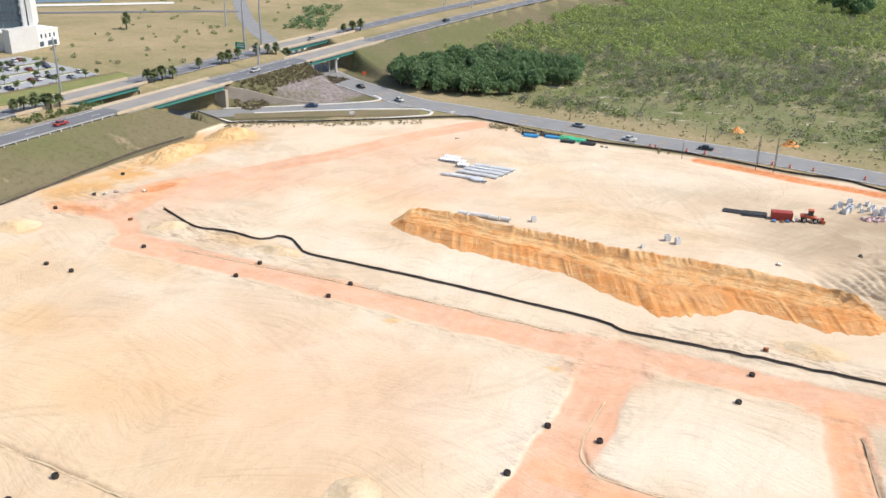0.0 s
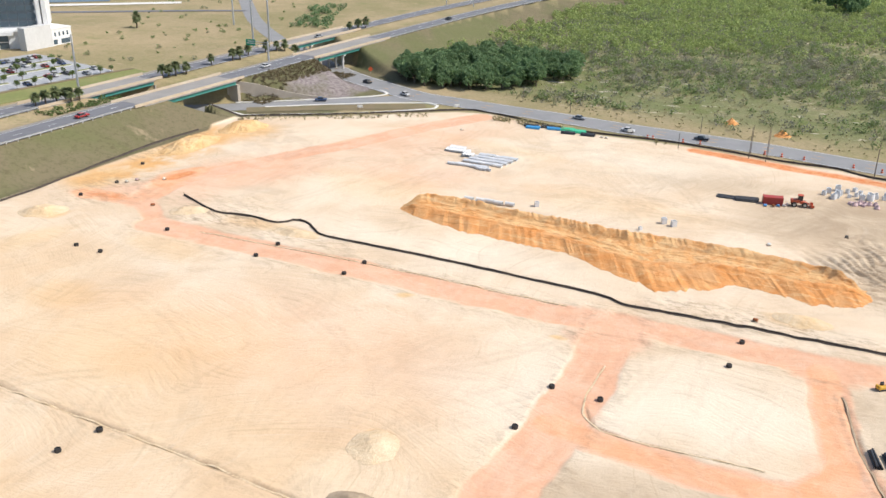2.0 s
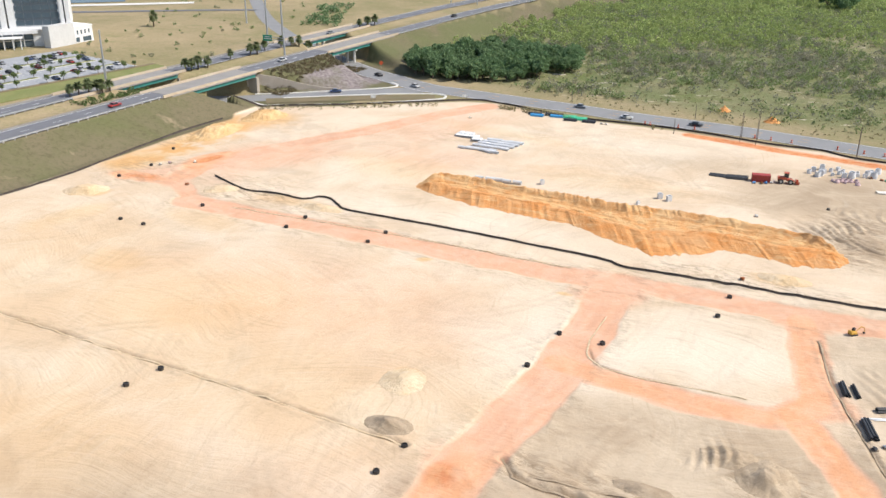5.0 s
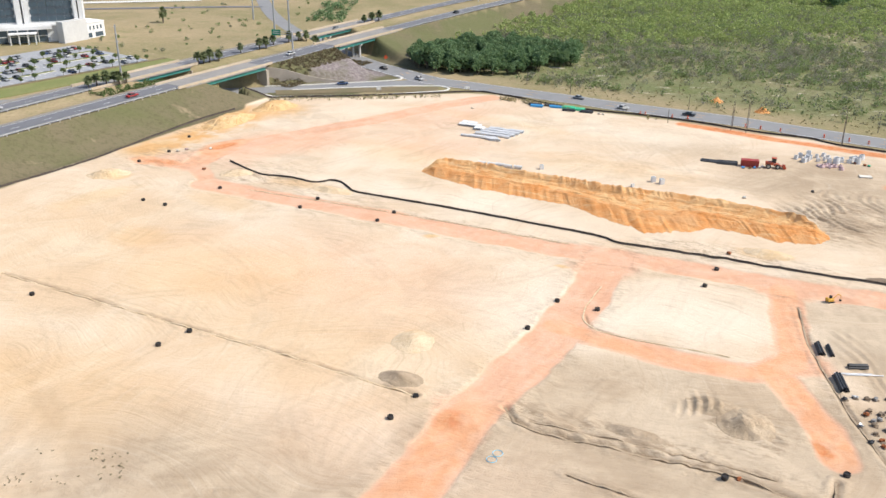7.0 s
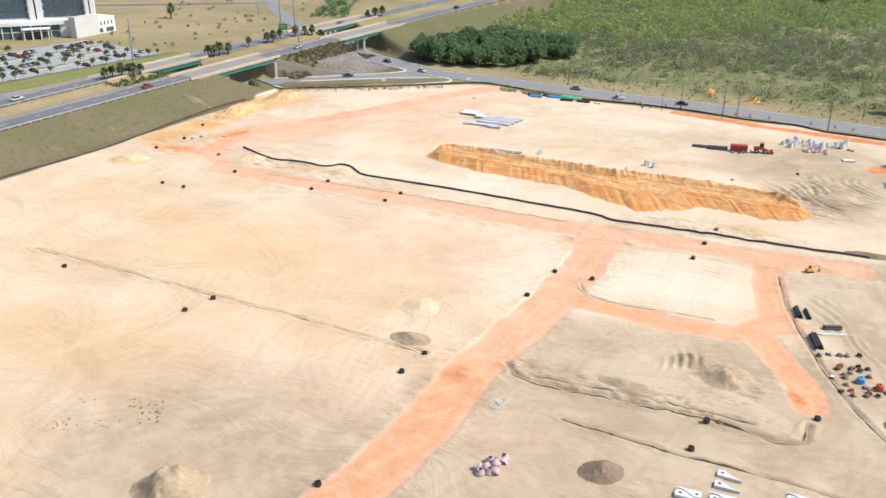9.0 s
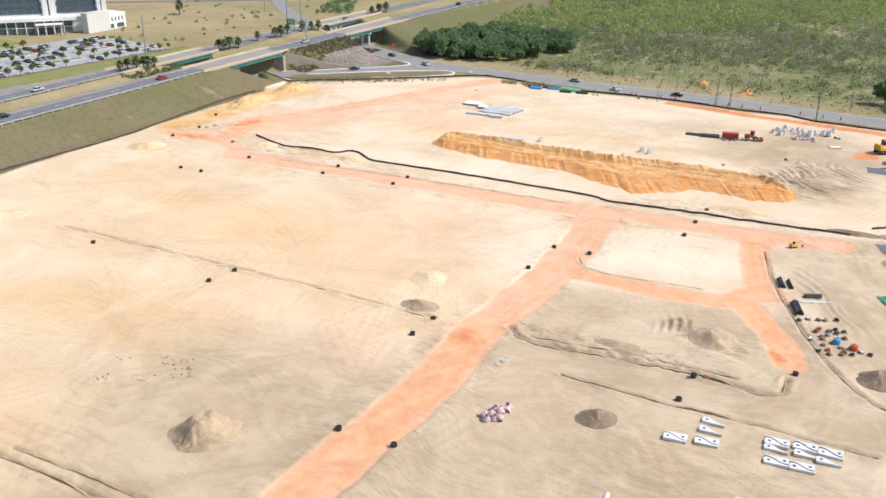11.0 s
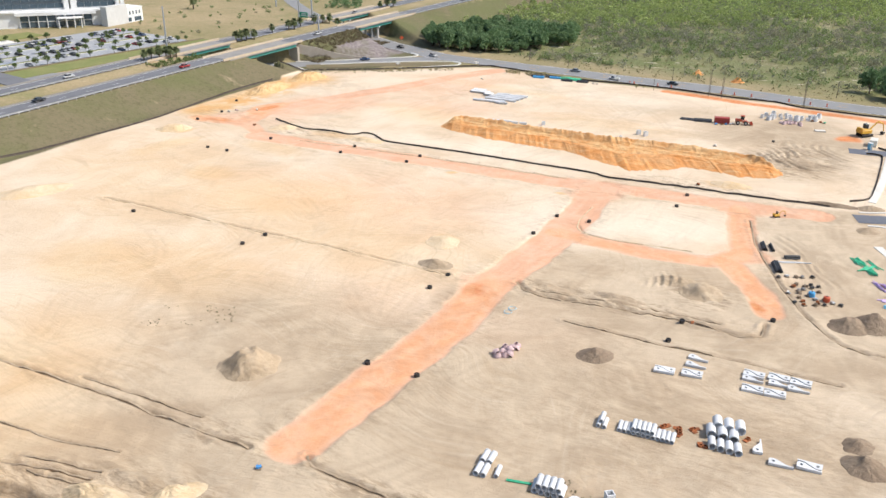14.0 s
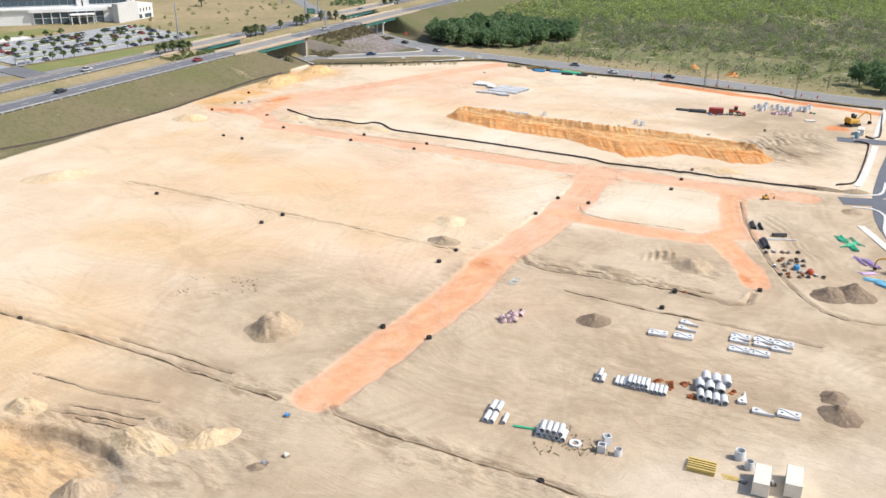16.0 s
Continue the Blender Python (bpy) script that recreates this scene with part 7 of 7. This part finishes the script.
place(sign_root, sx_, sy_)
for x, y, label in ((5.4, 303.4, "small white signboard on two posts at the verge"), (-29.4, 301.4, "small white sign on the grass island"), (62, 272.4, "small white road sign at the verge")):
    root = thing("road_sign", label, "road sign", "small road signs")
    for px in (-0.7, 0.7):
        bm = bmesh.new()
        rod(bm, (px, 0, -0.3), (px, 0, 1.7), 0.06, seg=6)
        part("post", bm, WOOD_POLE, root)
    bm = bmesh.new()
    box(bm, (1.9, 0.06, 1.0), (0, 0, 1.6), bevel=0.02)
    part("board", bm, PAINT_WHITE, root)
    place(root, x, y, turn=8)
red_sign = thing("warning_sign", "orange diamond roadwork sign at the junction", "road sign")
bm = bmesh.new()
rod(bm, (0, 0, -0.3), (0, 0, 1.4), 0.05, seg=6)
part("post", bm, STEEL, red_sign)
bm = bmesh.new()
box(bm, (1.5, 0.05, 1.5), (0, 0, 0))
d = part("panel", bm, CONE_RED, red_sign)
d.rotation_euler, d.location = (0, radians(45), 0), (0, -0.06, 2.0)
place(red_sign, -30.0, 364.5, turn=10)
far_sign = thing("highway_sign", "dark blue overhead sign across the highway", "road sign")
bm = bmesh.new()
for px in (-9, 9):
    rod(bm, (px, 0, -1), (px, 0, 7.5), 0.3, seg=8)
part("post", bm, STEEL, far_sign)
bm = bmesh.new()
rod(bm, (-9, 0, 7.2), (9, 0, 7.2), 0.2, seg=6)
part("beam", bm, STEEL, far_sign)
bm = bmesh.new()
box(bm, (5.5, 0.15, 2.6), (3, -0.2, 6.8))
part("panel", bm, GLASS_DARK, far_sign, "dark back of the sign panel")
p = hw_point(385, -29.5, float(hw_top(385)))
far_sign.matrix_basis = pose(p.x, p.y, p.z, 0, 0, -30)


# ---- office building, parking lot and vehicles beyond the highway ----
FACADE = surface("white_cladding", (0.74, 0.74, 0.73), (0.66, 0.66, 0.65), 0.12, 0.6)
FACADE_GREY = surface("pale_grey_cladding", (0.58, 0.58, 0.57), (0.52, 0.52, 0.51), 0.1, 0.6)
GLASS_BLUE = surface("tinted_glazing", (0.07, 0.10, 0.125), (0.10, 0.14, 0.165), 0.12, 0.12)
SPANDREL = surface("dark_spandrel", (0.08, 0.10, 0.12), (0.06, 0.075, 0.09), 0.3, 0.35)
LAWN = surface("irrigated_lawn", (0.18, 0.20, 0.06), (0.27, 0.245, 0.10), 0.09, 0.95, grain=0.05, world_space=True)
LOT_ASPHALT = surface("worn_lot_asphalt", (0.34, 0.35, 0.365), (0.27, 0.28, 0.295), 0.15, 0.9, world_space=True)
RED_BED = surface("red_flower_bed", (0.38, 0.10, 0.05), (0.26, 0.08, 0.04), 1.5, 0.9)

building = thing("office_building", "white office block with tinted glass tower and curved entrance", "building", kind="structure")
BO, BE, BN = Vector((-197, 411, 0)), Vector((0.945, 0.33, 0)), Vector((0.33, -0.945, 0))
B_TURN = math.atan2(BE.y, BE.x)


def b_at(e, n, z=0.0):
    return BO + BE * e + BN * n + Vector((0, 0, z))


def b_box(name, e0, e1, n0, n1, z0, z1, material, label="", parent=building, bevel=0.0):
    bm = bmesh.new()
    box(bm, (abs(e1 - e0), abs(n1 - n0), z1 - z0), b_at((e0 + e1) / 2, (n0 + n1) / 2, (z0 + z1) / 2), B_TURN, bevel)
    return part(name, bm, material, parent, label)


b_box("podium_wall", -95, 2, -40, -1.5, -0.5, 8.0, FACADE)
b_box("podium_roof", -95.5, 2.5, -40.5, -0.2, 8.0, 8.7, FACADE, "white roof edge of the podium")
for n in range(8):  # entrance glazing between white columns
    e = -42 + n * 4.6
    curve = 0.9 * math.sin(math.pi * n / 7)
    pane = b_box("window", e + 0.2, e + 4.3, -1.45 + curve, -1.1 + curve, 0.4, 6.4, GLASS_BLUE)
    b_box("transom", e + 0.2, e + 4.3, -1.1 + curve, -0.95 + curve, 3.2, 3.5, FACADE, parent=pane)
    b_box("column", e - 0.15, e + 0.25, -1.5 + curve, -0.5 + curve, 0, 6.8, FACADE)
b_box("canopy", -23, -10, -1, 5.5, 5.0, 5.5, FACADE, "flat white entrance canopy")
for e in (-22.5, -18.5, -14.5, -11):
    b_box("canopy_post", e, e + 0.5, 4.6, 5.1, 0, 5.0, FACADE)
b_box("fascia", -44, -3, -1.4, 0.9, 6.6, 8.2, FACADE, "curved white fascia over the entrance")
for e0, e1 in ((-62, -19), (-13, 8)):  # two tower wings of banded glass
    b_box("tower_wall", e0, e1, -38, -6, 8, 25.5, FACADE)
    for floor in range(4):
        z = 9.6 + floor * 3.6
        bays = round((e1 - e0 - 1) / 4)
        wide = (e1 - e0 - 1) / bays
        for k in range(bays):
            b_box("window", e0 + 0.5 + k * wide + 0.08, e0 + 0.5 + (k + 1) * wide - 0.08, -6.05, -5.75, z, z + 2.4, GLASS_BLUE)
        b_box("spandrel", e0 + 1, e1 - 1, -6.0, -5.85, z + 2.45, z + 3.55, SPANDREL)
    b_box("tower_frame", e0 - 0.6, e1 + 0.6, -38, -5.2, 24.4, 26.2, FACADE, "white frame along the tower's top")
for e0, e1 in ((-19, -16.4), (-15.6, -13), (8, 9.8), (10.4, 12.4)):
    b_box("fin", e0, e1, -34, -4.6, 8, 36 if e0 > 0 else 32, FACADE, "tall white stair fin")
# corner block and low wing, turned toward the highway
CO, CE = Vector((-192.5, 405.5, 0)), Vector((0.47, 0.883, 0))
CN = Vector((0.883, -0.47, 0))
C_TURN = math.atan2(CE.y, CE.x)


def c_box(name, e0, e1, n0, n1, z0, z1, material, label="", parent=building):
    bm = bmesh.new()
    c = CO + CE * (e0 + e1) / 2 + CN * (n0 + n1) / 2
    box(bm, (e1 - e0, n1 - n0, z1 - z0), (c.x, c.y, (z0 + z1) / 2), C_TURN)
    return part(name, bm, material, parent, label)


c_box("corner_block", 0, 15, -4.5, 0, -0.5, 10.4, FACADE_GREY, "plain pale grey corner block")
c_box("low_wing", 15, 27, -20, -0.8, -0.5, 7.6, FACADE)
c_box("wing_parapet", 14.9, 27.2, -20.2, -0.6, 7.6, 8.1, FACADE)
for k in range(4):
    c_box("window", 17 + k * 2.4, 17.8 + k * 2.4, -0.85, -0.65, 4.3, 6.2, GLASS_BLUE)
for a, w in ((16, 2.2), (20.5, 5.0)):
    c_box("window", a, a + w, -0.85, -0.65, 0.6, 2.8, GLASS_BLUE)

# parking lot
LA, LB = Vector((0.6, 0.8, 0)), Vector((-0.8, 0.6, 0))
LO = Vector((-191, 283, 0))


def lot(a, b, z=0.0):
    p = LO + LA * a + LB * b
    return Vector((p.x, p.y, z))


def lot_patch(name, a0, a1, b0, b1, z, material, thick=0.0):
    bm = bmesh.new()
    c = lot((a0 + a1) / 2, (b0 + b1) / 2)
    box(bm, (a1 - a0, b1 - b0, max(thick, 0.5)), (c.x, c.y, z - max(thick, 0.5) / 2), math.atan2(LA.y, LA.x))
    return part(name, bm, material)


structure(lot_patch("lawn_front", -6, 104, -12, 3, 0.30, LAWN), "yellow-green lawn strip beside the parking lot", "lawn")
structure(lot_patch("hedge_bed", -2, 104, 3, 5.5, 0.45, VERGE), "rough hedge bed along the parking lot", "verge")
structure(lot_patch("parking_lot", -2, 96, 5.5, 66, 0.34, LOT_ASPHALT), "grey asphalt parking lot with planted islands", "parking lot")
structure(lot_patch("parking_west", -70, -6, 4, 92, 0.33, LOT_ASPHALT), "grey asphalt parking lot with planted islands", "parking lot")
structure(lot_patch("road_drive", -14, -3, -30, 6, 0.36, ASPHALT), "asphalt driveway into the lot", "road")
structure(lot_patch("pavement_entrance", -40, 40, 67, 76, 0.37, KERB), "pale paved forecourt before the entrance", "pavement")
LAMP_TREES = []
for b in (17, 31, 45, 59):
    for a0, a1 in ((2, 24), (28, 56), (60, 92), (-66, -40), (-34, -10)):
        if a0 > 55 and b > 50:
            continue
        isl = lot_patch("island_kerb", a0, a1, b - 1.3, b + 1.3, 0.5, KERB)
        structure(isl, "kerbed planted island in the parking lot", "kerb")
        bed = lot_patch("island_bed", a0 + 0.3, a1 - 0.3, b - 1.0, b + 1.0, 0.56, LAWN)
        structure(bed, "green planting bed on a parking island", "verge")
        LAMP_TREES += [(a0 + 3 + 5.5 * k, b) for k in range(int((a1 - a0) / 5.5))]
lot_trees = [tree("lot_tree", "small round green tree on a parking island", "tree", "parking trees", 1.3, 1.35, 1.4, 240, 0.24, LEAF_LOT, 80 + n) for n in range(3)]
for n in range(14):
    LAMP_TREES.append((4 + 7 * n, 4.2))
LAMP_TREES += [(-20 + 4 * n, 66 + 2 * (n % 2)) for n in range(12)]
LAMP_TREES += [(random.uniform(-60, 40), random.uniform(68, 82)) for n in range(44)]
structure(lot_patch("lawn_entrance", -62, 60, 76, 92, 0.33, LAWN), "green planted lawn before the building", "lawn")
LAMP_TREES = [p for n, p in enumerate(LAMP_TREES) if (n * 7) % 12 < 10]
for n, (a, b) in enumerate(LAMP_TREES):
    p = lot(a + random.uniform(-2, 2), b + random.uniform(-0.5, 0.5))
    m = pose(p.x, p.y, 0.45, 0, 0, 53 * n)
    ob = lot_trees[n] if n < 3 else copy_thing(lot_trees[n % 3], m)
    ob.matrix_basis = m
    q = random.uniform(0.75, 1.35) * (1.6 if a < -5 else 1)
    ob.scale = (q, q, q)
stripes = bmesh.new()
for b in (11.5, 24, 38, 52):
    for k in range(38):
        for side in (-1, 1):
            c = lot(0 + k * 2.6, b + side * 3.4)
            box(stripes, (0.1, 4.4, 0.012), (c.x, c.y, 0.352), math.atan2(LA.y, LA.x))
tagged(part("parking_lines", stripes, PAINT_WHITE), "thin white painted parking lines", "road marking", kind="stuff")
sign = thing("pylon_sign", "tall white pylon sign in a red flower bed", "sign")
bm = bmesh.new()
box(bm, (2.2, 0.7, 9.0), (0, 0, 4.5), bevel=0.08)
part("pylon", bm, FACADE, sign)
bm = bmesh.new()
revolve(bm, [(0.05, 0), (3.4, 0), (3.2, 0.4), (0.05, 0.5)], seg=16)
part("flower_bed", bm, RED_BED, sign, "red flower bed round the foot")
p = lot(-17, 12)
sign.matrix_basis = pose(p.x, p.y, 0.33, 0, 0, 40)


def car(label, paint, long=4.6, tall=1.45):
    root = thing("car", label, "car", "cars")
    bm = bmesh.new()
    box(bm, (long, 1.8, 0.62), (0, 0, 0.62), bevel=0.16)
    part("body", bm, paint, root)
    bm = bmesh.new()
    r = bmesh.ops.create_cube(bm, size=1, matrix=Matrix.Translation((-0.2, 0, tall - 0.28)) @ Matrix.Diagonal((long * 0.52, 1.6, 0.56, 1)))
    for v in r["verts"]:
        if v.co.z > tall - 0.28:
            v.co.x, v.co.y = -0.25 + (v.co.x + 0.2) * 0.68, v.co.y * 0.84
    cabin = part("cabin", bm, GLASS_DARK, root, "dark glass cabin")
    bm = bmesh.new()
    box(bm, (long * 0.33, 1.3, 0.05), (-0.25, 0, tall + 0.015), bevel=0.02)
    part("roof", bm, paint, cabin)
    for px in (-long * 0.3, long * 0.31):
        for py in (-0.82, 0.82):
            wheel(root, px, py, 0.33, 0.22)
    return root


def paint(name, colour):
    return surface(name, colour, tuple(c * 0.85 for c in colour), 0.8, 0.28)


fleet = [car("white saloon car on grey asphalt", paint("white_car_paint", (0.50, 0.50, 0.50))), car("silver grey car on grey asphalt", paint("silver_car_paint", (0.25, 0.265, 0.28))), car("black car with dark windows", paint("black_car_paint", (0.02, 0.021, 0.024))),
         car("dark blue car with dark windows", paint("blue_car_paint", (0.03, 0.06, 0.14))), car("deep red car on grey asphalt", paint("red_car_paint", (0.34, 0.03, 0.025))), car("white van on grey asphalt", paint("van_paint", (0.5, 0.5, 0.5)), 5.4, 2.0)]
drivers = [(hw_point(96, -4.5), 60.5, 4), (hw_point(30, -7.5), 60.5, 2), (hw_point(60, -28.5), 60.5, 0), (hw_point(185, -5), 60.5, 0), (hw_point(250, -28), 60.5, 1), (hw_point(330, -5), 60.5, 2)]
for n, (p, turn, k) in enumerate(drivers):
    u = (np.array(p[:2]) - HW_O) @ HW_D
    m = pose(p.x, p.y, float(hw_top(u)) + 0.2, 0, 0, turn)
    copy_thing(fleet[k], m)
for x, y, turn, k in ((-45, 314.5, 8, 3), (-14, 325, -52, 0), (48, 291.5, -33, 1), (84, 266.5, -28, 2), (-30, 346, 125, 2), (62, 276, -32, 0)):
    copy_thing(fleet[k], pose(x, y, ground_z(x, y) + 0.15, 0, 0, turn))
spots = []
for b in (11.5, 24, 38, 52):
    for k in range(36):
        for side in (-1, 1):
            if random.random() < (0.05 if b < 20 else 0.12 if b < 30 else 0.26):
                spots.append((1.3 + k * 2.6, b + side * 3.4))
for k in range(30):
    spots.append((-64 + 2.7 * random.randrange(20), random.choice((11.5, 24, 38, 52)) + random.choice((-3.4, 3.4))))
for n, (a, b) in enumerate(spots):
    p = lot(a, b)
    k = random.choice((0, 1, 1, 2, 2, 3, 3, 4, 1))
    m = pose(p.x, p.y, 0.35, 0, 0, math.degrees(math.atan2(LB.y, LB.x)) + random.choice((0, 180)))
    if n < len(fleet):
        fleet[n].matrix_basis = m
    else:
        copy_thing(fleet[k], m)
# sheltered bus stop by the lawn
shelter = thing("shelter", "flat-roofed blue-grey shelter beside the lawn", "shelter")
bm = bmesh.new()
box(bm, (9, 3, 0.25), (0, 0, 2.8), bevel=0.05)
part("roof", bm, STEEL, shelter)
for px in (-4, 0, 4):
    bm = bmesh.new()
    box(bm, (0.25, 0.25, 2.7), (px, 0, 1.35))
    part("post", bm, FACADE, shelter)
p = lot(2, 8)
shelter.matrix_basis = pose(p.x, p.y, 0.34, 0, 0, 50)

# pale sand spit and dark pond at the field's far edge
POND = surface("pond_water", (0.03, 0.05, 0.08), (0.04, 0.06, 0.09), 0.05, 0.15)
structure(ribbon("water_pond", [(-330, 560), (-265, 575), (-215, 588)], -4, 14, 0.25, POND), "dark blue pond beyond the dry field", "water")
structure(ribbon("bank_sand", [(-300, 542), (-250, 552), (-205, 562), (-165, 572)], -4.5, 4.5, 0.3, KERB), "pale bare sand bank before the pond", "bank")
structure(ribbon("road_farm", smooth_line([(-300, 515), (-240, 524), (-190, 532), (-150, 538), (-118, 540)], 8), -3, 3, 0.22, ASPHALT), "narrow grey farm road across the field", "road")
